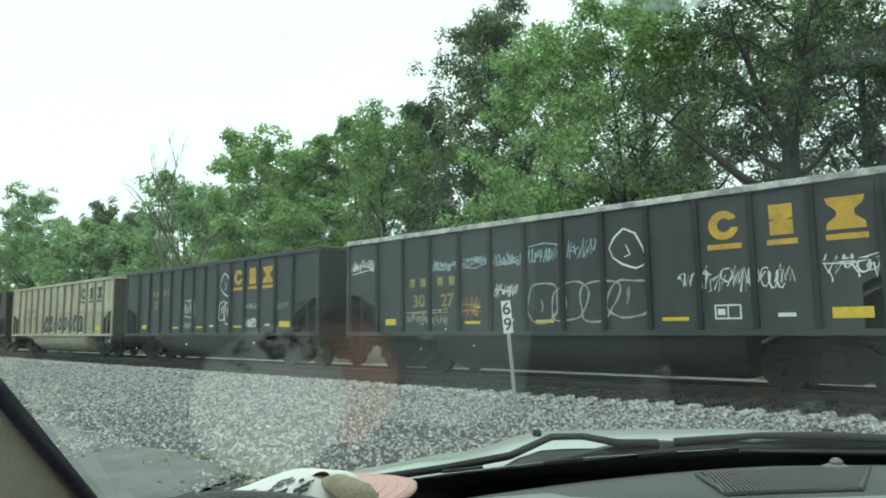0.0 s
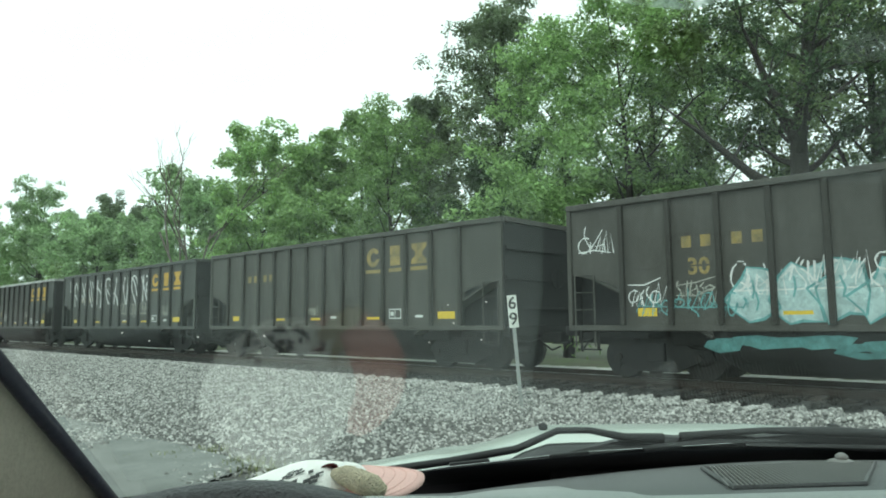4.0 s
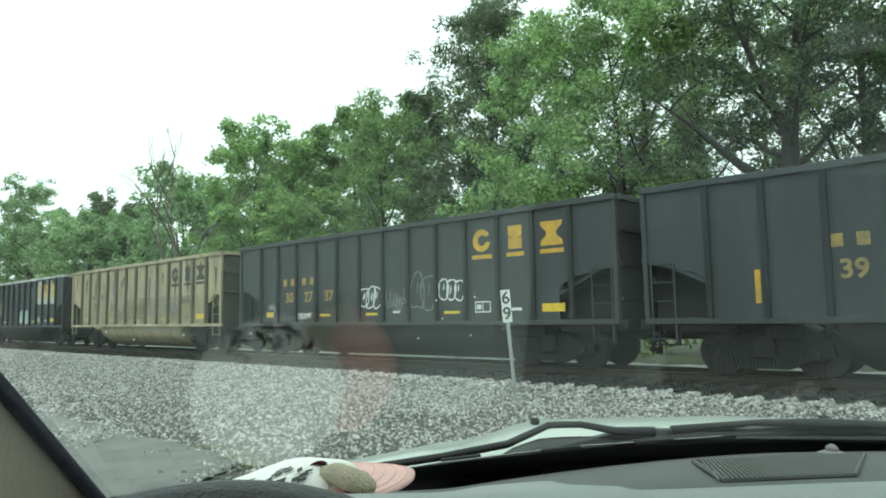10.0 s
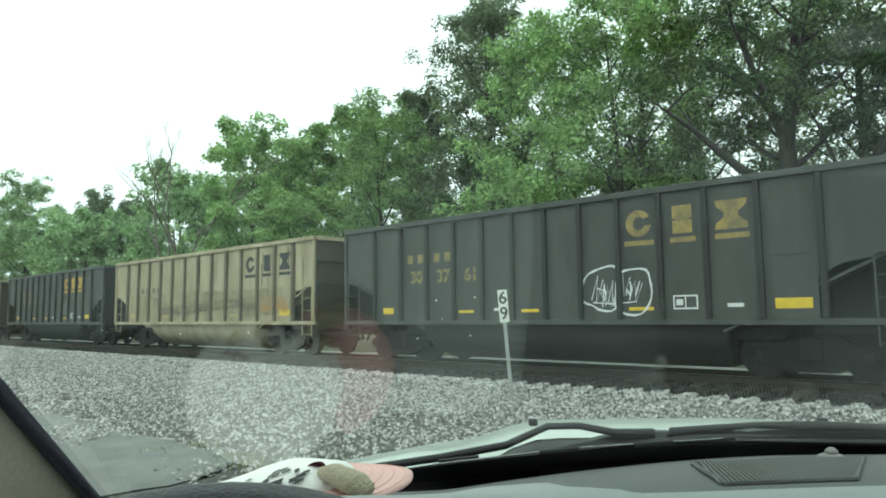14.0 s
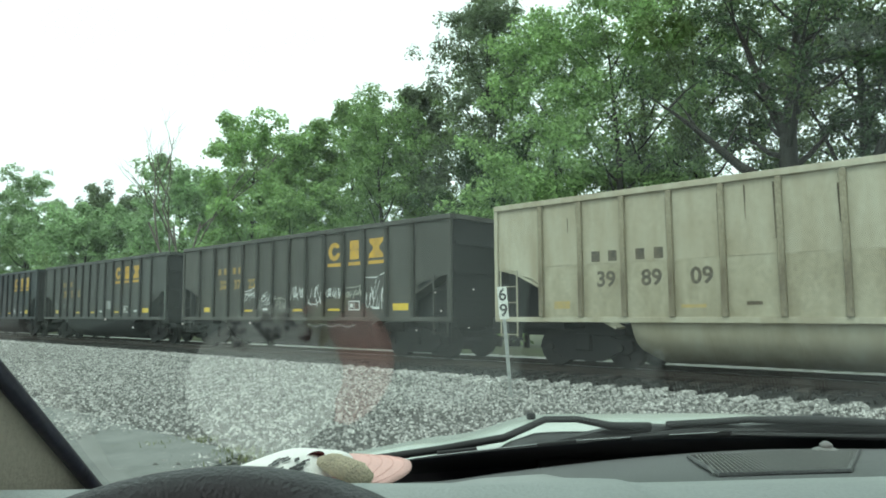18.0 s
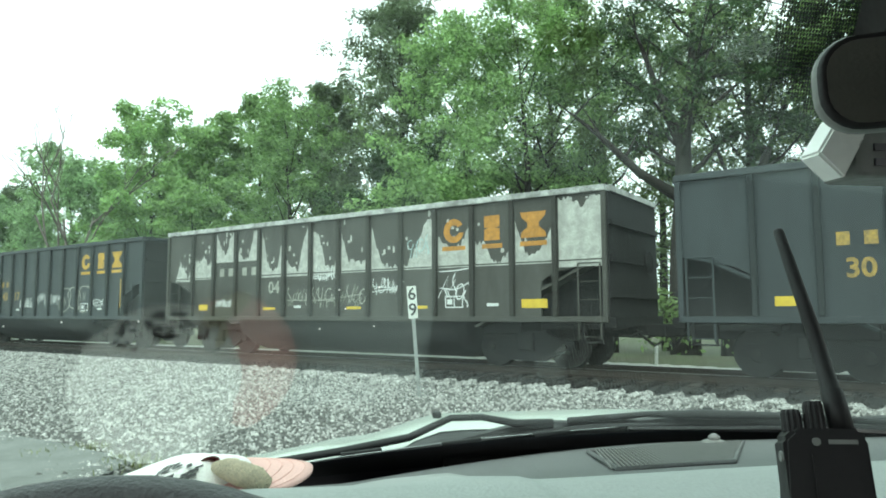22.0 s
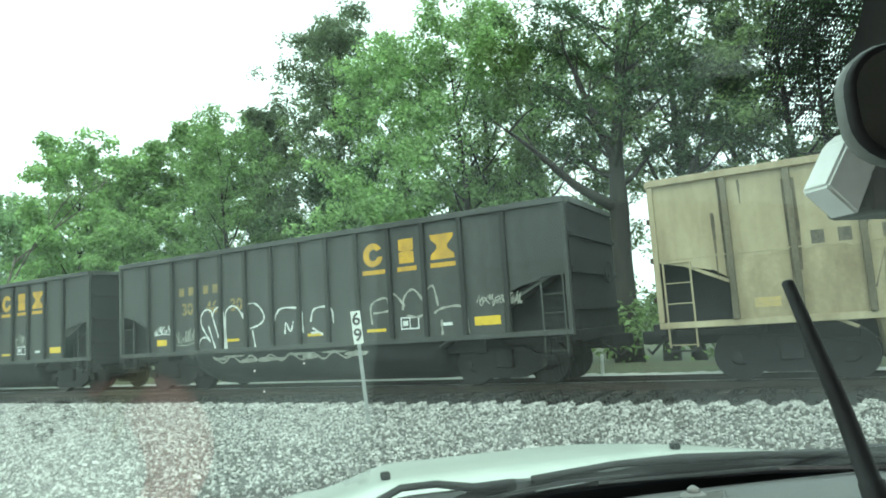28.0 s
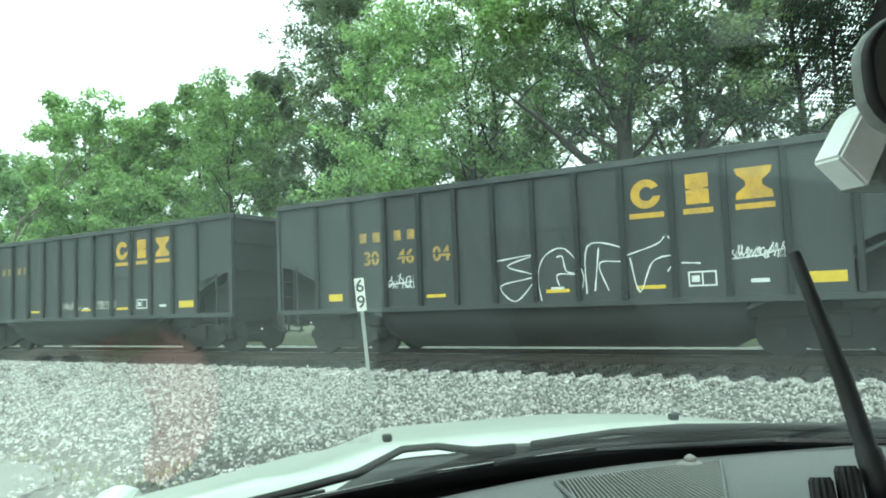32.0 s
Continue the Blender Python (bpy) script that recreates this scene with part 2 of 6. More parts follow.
def box(bm, x0, x1, y0, y1, z0, z1, bevel=0.0):
    vs = [bm.verts.new((x, y, z)) for z in (z0, z1) for y in (y0, y1) for x in (x0, x1)]
    fs = [bm.faces.new([vs[i] for i in q]) for q in ((0, 2, 3, 1), (4, 5, 7, 6), (0, 1, 5, 4), (2, 6, 7, 3), (0, 4, 6, 2), (1, 3, 7, 5))]
    if bevel:
        es = list({e for f in fs for e in f.edges})
        bmesh.ops.bevel(bm, geom=es, offset=bevel, segments=2, affect="EDGES", profile=0.5)
    return vs


def ring_tube(bm, places, radii, sides=8, cap=True):
    """A tapered tube along a line of places."""
    rings = []
    pts = [Vector(p) for p in places]
    for i, p in enumerate(pts):
        d = (pts[min(i + 1, len(pts) - 1)] - pts[max(i - 1, 0)]).normalized()
        a = d.cross(Vector((0, 0, 1)) if abs(d.z) < 0.9 else Vector((1, 0, 0))).normalized()
        b = d.cross(a)
        r = radii[i] if isinstance(radii, (list, tuple)) else radii
        rings.append([bm.verts.new(p + (a * math.cos(k * 2 * math.pi / sides) + b * math.sin(k * 2 * math.pi / sides)) * r) for k in range(sides)])
    for q, w in zip(rings, rings[1:]):
        for k in range(sides):
            bm.faces.new((q[k], q[(k + 1) % sides], w[(k + 1) % sides], w[k]))
    if cap:
        bm.faces.new(rings[0][::-1])
        bm.faces.new(rings[-1])


def prism(bm, outline, y0, y1):
    """An outline in x and z, pushed from y0 to y1."""
    a = [bm.verts.new((x, y0, z)) for x, z in outline]
    b = [bm.verts.new((x, y1, z)) for x, z in outline]
    bm.faces.new(a)
    bm.faces.new(b[::-1])
    n = len(a)
    for i in range(n):
        bm.faces.new((a[i], b[i], b[(i + 1) % n], a[(i + 1) % n]))


def sheet(bm, xs, ys, height):
    """A grid of faces over x and y with its height from a function."""
    g = [[bm.verts.new((x, y, height(x, y))) for x in xs] for y in ys]
    for r, s in zip(g, g[1:]):
        for i in range(len(xs) - 1):
            bm.faces.new((r[i], r[i + 1], s[i + 1], s[i]))
    return g


def letters(text, size, mat, parent, m, name="lettering", bold=0.0, label=""):
    """Writing in the built-in font, lying in x and y of its own space."""
    cu = bpy.data.curves.new(name, "FONT")
    cu.body, cu.size, cu.align_x, cu.align_y, cu.offset, cu.extrude, cu.resolution_u = text, size, "CENTER", "CENTER", bold, 0.002, 3
    tmp = bpy.data.objects.new("tmp", cu)
    me = bpy.data.meshes.new_from_object(tmp)
    bpy.data.objects.remove(tmp)
    me.materials.clear()
    me.materials.append(mat)
    me.name = name
    return again(name, me, parent, m, label)


# ---- ground and track ----
TURN = -42.4
TRACK = pose(0, 0, 0, 0, 0, TURN)
NEAR, RAIL, GAUGE = 13.22, 0.27, 1.435
MID = NEAR + 1.6


def ground_height(x, y):
    q = TRACK.inverted() @ Vector((x, y, 0))
    a = q.y
    rise = 0.12 * min(1.0, max(0.0, (a - 4.0) / 8.0))
    if 12.1 < a < 17.2:
        rise = 0.07
    elif a >= 17.2:
        rise = 0.11 - min(0.5, max(0.0, (a - 22.5) * 0.2))
    return rise + 0.025 * noise.noise((x * 0.7, y * 0.7, 0))


def build_ground():
    bm = bmesh.new()
    near = [i * 0.4 for i in range(-100, 151)]
    side = [60 * 1.35 ** i for i in range(1, 13)]
    xs = [-v + 20 for v in reversed(side)] + near + side
    ys = [-v + 20 for v in reversed(side)] + near + side
    sheet(bm, xs, ys, ground_height)
    mats = [M_BALLAST, M_SOIL, M_FOULSHADE, M_STONE]
    inv = TRACK.inverted()
    for f in bm.faces:
        a = (inv @ f.calc_center_median()).y
        # the near-black band across the track carries the shade under the train
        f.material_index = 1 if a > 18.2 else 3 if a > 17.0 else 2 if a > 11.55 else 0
    tagged(part("ground", bm, mats, smooth=True), "crushed grey stone ground beside the track, weedy behind it", "ground", kind="structure")


def build_track():
    for k, side in enumerate((-1, 1)):
        bm = bmesh.new()
        prof = [(-0.07, -0.17), (0.07, -0.17), (0.07, -0.155), (0.012, -0.135), (0.012, -0.04), (0.036, -0.03), (0.036, -0.004), (0.03, 0), (-0.03, 0), (-0.036, -0.004), (-0.036, -0.03), (-0.012, -0.04), (-0.012, -0.135), (-0.07, -0.155)]
        a = [bm.verts.new((-200, u, w)) for u, w in prof]
        b = [bm.verts.new((90, u, w)) for u, w in prof]
        bm.faces.new(a), bm.faces.new(b[::-1])
        for i in range(len(prof)):
            bm.faces.new((a[i], a[(i + 1) % len(prof)], b[(i + 1) % len(prof)], b[i]))
        bmesh.ops.recalc_face_normals(bm, faces=bm.faces)
        for f in bm.faces:
            f.material_index = int(f.normal.z > 0.9 and f.calc_center_median().z > -0.01)
        tagged(part("rail", bm, [M_RAIL, M_RAILHEAD], m=TRACK @ pose(0, MID + side * GAUGE / 2, RAIL)), "rusty steel rail on wooden ties", "rail", "rails of the track")
    bm = bmesh.new()
    box(bm, -0.11, 0.11, -1.3, 1.3, -0.17, 0, 0.01)
    tie = None
    for i in range(150):
        m = TRACK @ pose(-62 + i * 0.5, MID, RAIL - 0.17, 0, 0, random.uniform(-0.8, 0.8))
        if tie is None:
            tie = tagged(part("railway_tie", bm, M_TIE, m=m), "dark creosoted wooden railway tie in crushed stone", "railway tie", "ties of the track")
        else:
            copy_thing(tie, m)


build_ground()
build_track()


# ---- coal hopper cars ----
PITCH, HALF, TOP, SILL = 16.1, 1.6, 3.85, 1.03
LOW, HIGH = SILL + 0.12, TOP - 0.13
TUB = 0.92
# two builds of car: length, first rib from the rear end, spacing of the 12 bays between ribs (wider towards the ends on one build)
BUILD = {"long": (14.95, 1.35, [1.038] * 12), "short": (14.3, 1.34, [1.06, 1.0, 0.96, 0.94, 0.93, 0.925, 0.925, 0.93, 0.935, 0.94, 0.98, 1.04])}


def rib_places(build):
    """Where the 13 ribs stand, in metres from the rear end."""
    length, first, steps = BUILD[build]
    out = [first]
    for d in steps:
        out.append(out[-1] + d)
    return out


def hopper(paint, rim, build, name="coal_hopper_car"):
    """One coal car with its parts; its origin lies on the rail top under its middle."""
    car = new(name)
    length, ribs = BUILD[build][0], rib_places(build)
    h = length / 2
    body = bmesh.new()
    lip = SILL + 0.12
    for s in (-1, 1):
        y0, y1 = (s * HALF, s * (HALF - 0.02)) if s < 0 else (s * (HALF - 0.02), s * HALF)
        y0, y1 = min(y0, y1), max(y0, y1)
        # side sheet, cut away at both lower ends
        prism(body, [(-h + 1.35, lip), (h - 1.5, lip), (h - 1.5, lip + 0.75), (h - 1.1, lip + 0.95), (h - 0.06, lip + 1.12), (h - 0.06, TOP - 0.1), (-h + 0.06, TOP - 0.1), (-h + 0.06, lip + 1.12), (-h + 1.05, lip + 0.9), (-h + 1.35, lip + 0.7)], y0, y1)
    for s in (-1, 1):
        # end sheet: upright above, then sloping in to the tub
        prism(body, [(s * (h - 0.02), TOP - 0.1), (s * (h - 0.06), TOP - 0.1), (s * (h - 0.06), lip + 1.3), (s * (h - 3.2), SILL - 0.1), (s * (h - 3.16), SILL - 0.14), (s * (h - 0.02), lip + 1.26)], -HALF + 0.02, HALF - 0.02)
    bmesh.ops.recalc_face_normals(body, faces=body.faces)
    part("body", body, [paint], car)
    for s in (-1, 1):
        bm = bmesh.new()
        box(bm, s * h - 0.02, s * h + 0.02, -HALF + 0.03, HALF - 0.03, SILL + 0.1, TOP - 0.14)
        for k in range(3):
            box(bm, s * (h + 0.05) - 0.03, s * (h + 0.05) + 0.03, -HALF + 0.05, HALF - 0.05, SILL + 0.5 + 0.75 * k, SILL + 0.6 + 0.75 * k, 0.008)
        # end colours include the shadow in the gap between cars
        part("end_sheet", bm, M_ENDRUSTSHADE if paint in M_TAN else M_INSIDE, car)
        for q in (-1, 1):
            bm = bmesh.new()
            x0, x1 = sorted((s * (h - 0.03), s * (h - 1.7)))
            box(bm, x0, x1, q * (HALF - 0.5) - 0.015, q * (HALF - 0.5) + 0.015, SILL, lip + 1.15)
            part("recess_plate", bm, M_INSIDE, car)
    bm = bmesh.new()
    for s in (-1, 1):
        box(bm, -h, h, s * HALF - 0.07, s * HALF + 0.07, TOP - 0.13, TOP, 0.012)
        box(bm, s * h - 0.07, s * h + 0.07, -HALF + 0.08, HALF - 0.08, TOP - 0.13, TOP - 0.002, 0.012)
    part("top_rim", bm, rim, car)
    for s in (-1, 1):
        bm = bmesh.new()
        box(bm, -h, h, s * HALF - 0.05, s * HALF + 0.06, SILL, lip - 0.004, 0.01)
        part("side_sill", bm, paint, car)
        bm = bmesh.new()
        y0, y1 = sorted((s * HALF, s * (HALF + 0.008)))
        box(bm, -h + 0.1, h - 0.1, y0, y1, LOW + (HIGH - LOW) * 0.45, LOW + (HIGH - LOW) * 0.45 + 0.03)
        part("weld_seam", bm, paint, car)
        bm = bmesh.new()
        box(bm, s * (h + 0.02) - 0.12, s * (h + 0.02) + 0.12, -HALF + 0.03, HALF - 0.03, SILL - 0.12, SILL + 0.1, 0.015)
        part("end_sill", bm, M_UNDER, car)
    bm = bmesh.new()
    prism(bm, [(-0.055, lip), (0.055, lip), (0.055, TOP - 0.14), (-0.055, TOP - 0.14)], -0.1, 0.0)
    bmesh.ops.bevel(bm, geom=list(bm.edges), offset=0.012, segments=1, affect="EDGES")
    bmesh.ops.recalc_face_normals(bm, faces=bm.faces)
    rib = None
    for x in ribs:
        for s in (-1, 1):
            m = pose(-h + x, s * HALF, 0, 0, 0, 0 if s < 0 else 180)
            # rib paint is darker than the side, rib shade included
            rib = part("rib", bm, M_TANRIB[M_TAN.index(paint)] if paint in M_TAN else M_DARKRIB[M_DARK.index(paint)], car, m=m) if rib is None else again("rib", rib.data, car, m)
    # corner posts and ladders
    bm = bmesh.new()
    box(bm, -0.05, 0.05, -0.06, 0.0, lip, TOP - 0.14, 0.01)
    post = None
    lad = bmesh.new()
    for x in (-0.24, 0.24):
        box(lad, x - 0.015, x + 0.015, -0.045, -0.02, SILL - 0.35, lip + 1.1)
    for i in range(5):
        ring_tube(lad, [(-0.24, -0.03, SILL - 0.3 + i * 0.38), (0.24, -0.03, SILL - 0.3 + i * 0.38)], 0.012, 6)
    ladder = None
    for e in (-1, 1):
        for s in (-1, 1):
            m = pose(e * (h - 0.05), s * HALF, 0, 0, 0, 0 if s < 0 else 180)
            post = part("corner_post", bm, paint, car, m=m) if post is None else again("corner_post", post.data, car, m)
            m = pose(e * (h - 0.4), s * (HALF - 0.01), 0, 0, 0, 0 if s < 0 else 180)
            ladder = part("ladder", lad, paint, car, m=m) if ladder is None else again("ladder", ladder.data, car, m)
    # the rounded tub between the trucks, and the centre sill
    bm = bmesh.new()
    arc = [(math.copysign(abs(math.sin(a)) ** 0.72, math.sin(a)), -abs(math.cos(a)) ** 0.85) for a in [math.pi * (-0.5 + i / 18) for i in range(19)]]
    rings = []
    for x, f in ((-4.0, 0.0), (-3.95, 0.8), (-3.6, 1.0), (3.6, 1.0), (3.95, 0.8), (4.0, 0.0)):
        rings.append([bm.verts.new((x, u * 1.52, SILL + 0.02 + w * TUB * f)) for u, w in arc])
    for q, w in zip(rings, rings[1:]):
        for i in range(len(q) - 1):
            bm.faces.new((q[i], q[i + 1], w[i + 1], w[i]))
    bmesh.ops.recalc_face_normals(bm, faces=bm.faces)
    # dark cars get a tub colour with its underside shade included
    part("tub", bm, paint if paint in M_TAN else M_TUB, car, smooth=True)
    bm = bmesh.new()
    box(bm, -h - 0.1, h + 0.1, -0.22, 0.22, SILL - 0.35, SILL + 0.02, 0.01)
    part("centre_sill", bm, M_UNDER, car)
    # trucks
    for e in (-1, 1):
        truck = new("truck")
        truck.parent, truck.matrix_basis = car, pose(e * 5.35, 0, 0)
        bm = bmesh.new()
        box(bm, -0.2, 0.2, -1.2, 1.2, 0.38, 0.78, 0.03)
        part("bolster", bm, M_UNDER, truck)
        for s in (-1, 1):
            bm = bmesh.new()
            prism(bm, [(-1.2, 0.42), (-1.15, 0.62), (-0.75, 0.66), (-0.45, 0.82), (0.45, 0.82), (0.75, 0.66), (1.15, 0.62), (1.2, 0.42), (0.9, 0.38), (0.42, 0.16), (-0.42, 0.16), (-0.9, 0.38)], s * 1.02 - 0.07, s * 1.02 + 0.07)
            bmesh.ops.recalc_face_normals(bm, faces=bm.faces)
            part("side_frame", bm, M_UNDER, truck)
        for x in (-0.89, 0.89):
            bm = bmesh.new()
            ring_tube(bm, [(0, -1.15, 0), (0, 1.15, 0)], 0.085, 10)
            for s in (-1, 1):
                ring_tube(bm, [(0, s * 0.66, 0), (0, s * 0.68, 0), (0, s * 0.7, 0), (0, s * 0.83, 0)], [0.38, 0.485, 0.48, 0.457], 28)
                ring_tube(bm, [(0, s * 0.835, 0), (0, s * 0.85, 0)], [0.19, 0.16], 14)
                box(bm, 0.2, 0.3, s * 0.84 - 0.012, s * 0.84 + 0.012, -0.03, 0.03)
            part("wheelset", bm, M_WHEEL, truck, m=pose(x, 0, 0.457))
        bm = bmesh.new()
        box(bm, e * (h + 0.1) - 0.35, e * (h + 0.1) + 0.35, -0.1, 0.1, 0.72, 0.95, 0.02)
        box(bm, e * (h + 0.5) - 0.2, e * (h + 0.5) + 0.2, -0.16, 0.16, 0.7, 0.97, 0.03)
        part("coupler", bm, M_UNDER, car)
        bm = bmesh.new()
        ring_tube(bm, [(e * (h + 0.12), -0.42, 0.86), (e * (h + 0.3), -0.42, 0.7), (e * (h + 0.5), -0.3, 0.52), (e * (h + 0.62), -0.1, 0.6)], 0.028, 7)
        part("air_hose", bm, M_UNDER, car)
        bm = bmesh.new()
        ring_tube(bm, [(e * (h + 0.15), -HALF + 0.1, 0.78), (e * (h + 0.17), -0.8, 0.74), (e * (h + 0.2), -0.1, 0.84)], 0.016, 6)
        part("uncoupling_lever", bm, M_UNDER, car)
        # dark boxes added under the ends to close off the bright ground behind
        bm = bmesh.new()
        box(bm, e * (h - 0.9) - 0.8, e * (h - 0.9) + 0.8, -1.25, 1.25, SILL - 0.16, SILL - 0.04, 0.01)
        box(bm, e * (h - 2.7) - 0.5, e * (h - 2.7) + 0.5, -1.2, 1.2, SILL - 0.3, SILL - 0.02, 0.03)
        part("end_platform", bm, M_UNDER, car)
        for q in (-1, 1):
            bm = bmesh.new()
            box(bm, e * (h - 0.62), e * (h - 0.62) + 0.05, q * 1.5 - 0.02, q * 1.5 + 0.02, SILL - 0.4, SILL)
            box(bm, e * (h - 0.2), e * (h - 0.2) + 0.05, q * 1.5 - 0.02, q * 1.5 + 0.02, SILL - 0.4, SILL)
            box(bm, e * (h - 0.41) - 0.26, e * (h - 0.41) + 0.28, q * 1.5 - 0.06, q * 1.5 + 0.06, SILL - 0.43, SILL - 0.4)
            part("stirrup_step", bm, M_UNDER, car)
    bm = bmesh.new()
    wheel = [(h + 0.16, 0.55 + 0.26 * math.cos(k * math.pi / 8), 2.35 + 0.26 * math.sin(k * math.pi / 8)) for k in range(17)]
    ring_tube(bm, wheel, 0.018, 6, cap=False)
    for k in range(4):
        ring_tube(bm, [(h + 0.16, 0.55, 2.35), wheel[k * 4]], 0.012, 5)
    part("brake_wheel", bm, M_UNDER, car)
    bm = bmesh.new()
    ring_tube(bm, [(-h + 1.0, -0.5, SILL + 0.25), (-h + 1.7, -0.5, SILL + 0.25)], 0.17, 14)
    part("air_tank", bm, M_UNDER, car, smooth=True)
    return car


# ---- paint on the cars: marks, numbers, graffiti ----
def spray(name, color):
    return material(name, color, rough=0.65, spread=0.22, scale=5, fine=30, bump=0.03, second=tuple(v * 0.6 for v in color), amount=0.3)


PAINT = {"w": M_WHITEP, "b": spray("pale_blue_spray_paint", (0.4, 0.55, 0.62)), "t": spray("turquoise_spray_paint", (0.16, 0.42, 0.42)), "k": M_BLACKP,
         "r": spray("red_spray_paint", (0.26, 0.085, 0.06)), "o": spray("orange_spray_paint", (0.6, 0.28, 0.05)), "g": spray("thin_grey_spray_paint", (0.24, 0.25, 0.25)),
         "n": spray("brown_spray_paint", (0.16, 0.13, 0.09)), "p": spray("bare_pale_primer", (0.56, 0.56, 0.52)), "y": M_YELLOW, "f": M_FADED,
         "d": spray("dirty_white_spray_paint", (0.42, 0.42, 0.37)), "c": spray("pale_cyan_spray_paint", (0.5, 0.66, 0.66))}
FACE = -HALF


SIDE = {"build": "long"}


def bay_x(b):
    """Metres along the car at a place counted in bays from its rear end."""
    length = BUILD[SIDE["build"]][0]
    return -length / 2 + float(np.interp(b, range(15), [0.0] + rib_places(SIDE["build"]) + [length]))


def up(f):
    return LOW + (HIGH - LOW) * f


def stroke(bm, pts, width, y):
    """A flat ribbon along a line on the side of a car."""
    if len(pts) < 2:
        return
    left, right = [], []
    for i, (x, z) in enumerate(pts):
        a, b = pts[max(i - 1, 0)], pts[min(i + 1, len(pts) - 1)]
        dx, dz = b[0] - a[0], b[1] - a[1]
        l = math.hypot(dx, dz) or 1
        w = width * (0.75 + 0.25 * math.sin(i * 1.7)) / 2
        left.append(bm.verts.new((x - dz / l * w, y, z + dx / l * w)))
        right.append(bm.verts.new((x + dz / l * w, y, z - dx / l * w)))
    for i in range(len(pts) - 1):
        bm.faces.new((left[i], right[i], right[i + 1], left[i + 1]))


def on_tub(bm):
    """Lays flat strokes onto the round side of the tub."""
    for v in bm.verts:
        f = min(1.0, max(0.0, (SILL + 0.02 - v.co.z) / TUB)) ** (1 / 0.85)
        v.co.y = -1.53 * max(0.0, 1 - f * f) ** 0.36 - 0.004


def smooth_line(pts):
    """A rounded line through a few points."""
    out = []
    for i in range(len(pts) - 1):
        a, b, c, d = pts[max(i - 1, 0)], pts[i], pts[i + 1], pts[min(i + 2, len(pts) - 1)]
        for k in range(5):
            t = k / 5
            out.append(tuple(0.5 * (2 * b[j] + (c[j] - a[j]) * t + (2 * a[j] - 5 * b[j] + 4 * c[j] - d[j]) * t * t + (3 * b[j] - a[j] - 3 * c[j] + d[j]) * t ** 3) for j in (0, 1)))
    return out + [pts[-1]]


def patch(bm, pts, y):
    bm.faces.new([bm.verts.new((x, y, z)) for x, z in pts])


def bar(bm, x0, x1, z0, z1, y):
    patch(bm, [(x0, z0), (x1, z0), (x1, z1), (x0, z1)], y)


def squiggle(rnd, x, z, w, h):
    """One abstract spray stroke that fills a box: a leaning looped or jagged line."""
    kind, n = rnd.randrange(6), 14
    if kind == 0:
        k = rnd.randrange(4, 7)
        p = [(i / k + rnd.uniform(-0.08, 0.08), (i % 2) * rnd.uniform(0.7, 1.0)) for i in range(k + 1)]
    elif kind == 1:
        r = rnd.uniform(0.2, 0.45)
        p = [(0.5 + 0.45 * math.cos(a), 0.5 + r * math.sin(a)) for a in [rnd.uniform(0.6, 1.4) + 5.8 * i / n for i in range(n + 1)]]
    elif kind == 2:
        k = rnd.uniform(9, 14)
        p = [(i / n + 0.16 * math.cos(k * i / n), 0.5 + 0.45 * math.sin(k * i / n)) for i in range(n + 1)]
    elif kind == 3:
        p = [(0.5 + 0.4 * math.sin(5 * i / n + 1) * (1 - 0.5 * i / n), i / n) for i in range(n + 1)]
    elif kind == 4:
        p = [(rnd.random(), rnd.random()) for _ in range(5)]
    else:
        p = [(0, 0.1), (0.45, 1.05), (0.55, 0.0), (1.1, 0.9)]
    s = rnd.uniform(-0.05, 0.4)
    return [(x + (u + s * v) * w, z + v * h) for u, v in p]


def tag(bm, rnd, b0, b1, z0, z1, width=0.04):
    """A quick scrawl of thin crossing strokes, dense and leaning."""
    x0, x1, a, b = bay_x(b0), bay_x(b1), up(z0), up(z1)
    n = max(5, round(3.2 * (x1 - x0) / ((b - a) * 0.62)))
    w = (x1 - x0) / n
    for i in range(n):
        k = rnd.uniform(0.4, 0.8) * (1.2 if i in (0, n // 2) else 1)
        j = rnd.uniform(0.0, 1 - min(k, 1)) * (b - a)
        stroke(bm, squiggle(rnd, x0 + (i - 0.3) * w, a + j, w * rnd.uniform(1.3, 2.3), (b - a) * k), width * rnd.uniform(0.55, 0.9), FACE - 0.006 - 0.0003 * i)
    for _ in range(rnd.randrange(3)):
        z = rnd.uniform(a, b)
        stroke(bm, [(x0, z), ((x0 + x1) / 2, z + rnd.uniform(-0.06, 0.06)), (x1, z + rnd.uniform(-0.1, 0.16))], width * 0.6, FACE - 0.0055)


def blob(cx, cz, w, h, rnd, n=22):
    k = rnd.uniform(0, 6)
    return [(cx + w * 0.5 * math.copysign(abs(math.cos(a)) ** 0.7, math.cos(a)) * (1 + 0.1 * math.sin(3 * a + k)), cz + h * 0.5 * math.copysign(abs(math.sin(a)) ** 0.7, math.sin(a)) * (1 + 0.08 * math.cos(2 * a + k))) for a in [2 * math.pi * i / n for i in range(n)]]


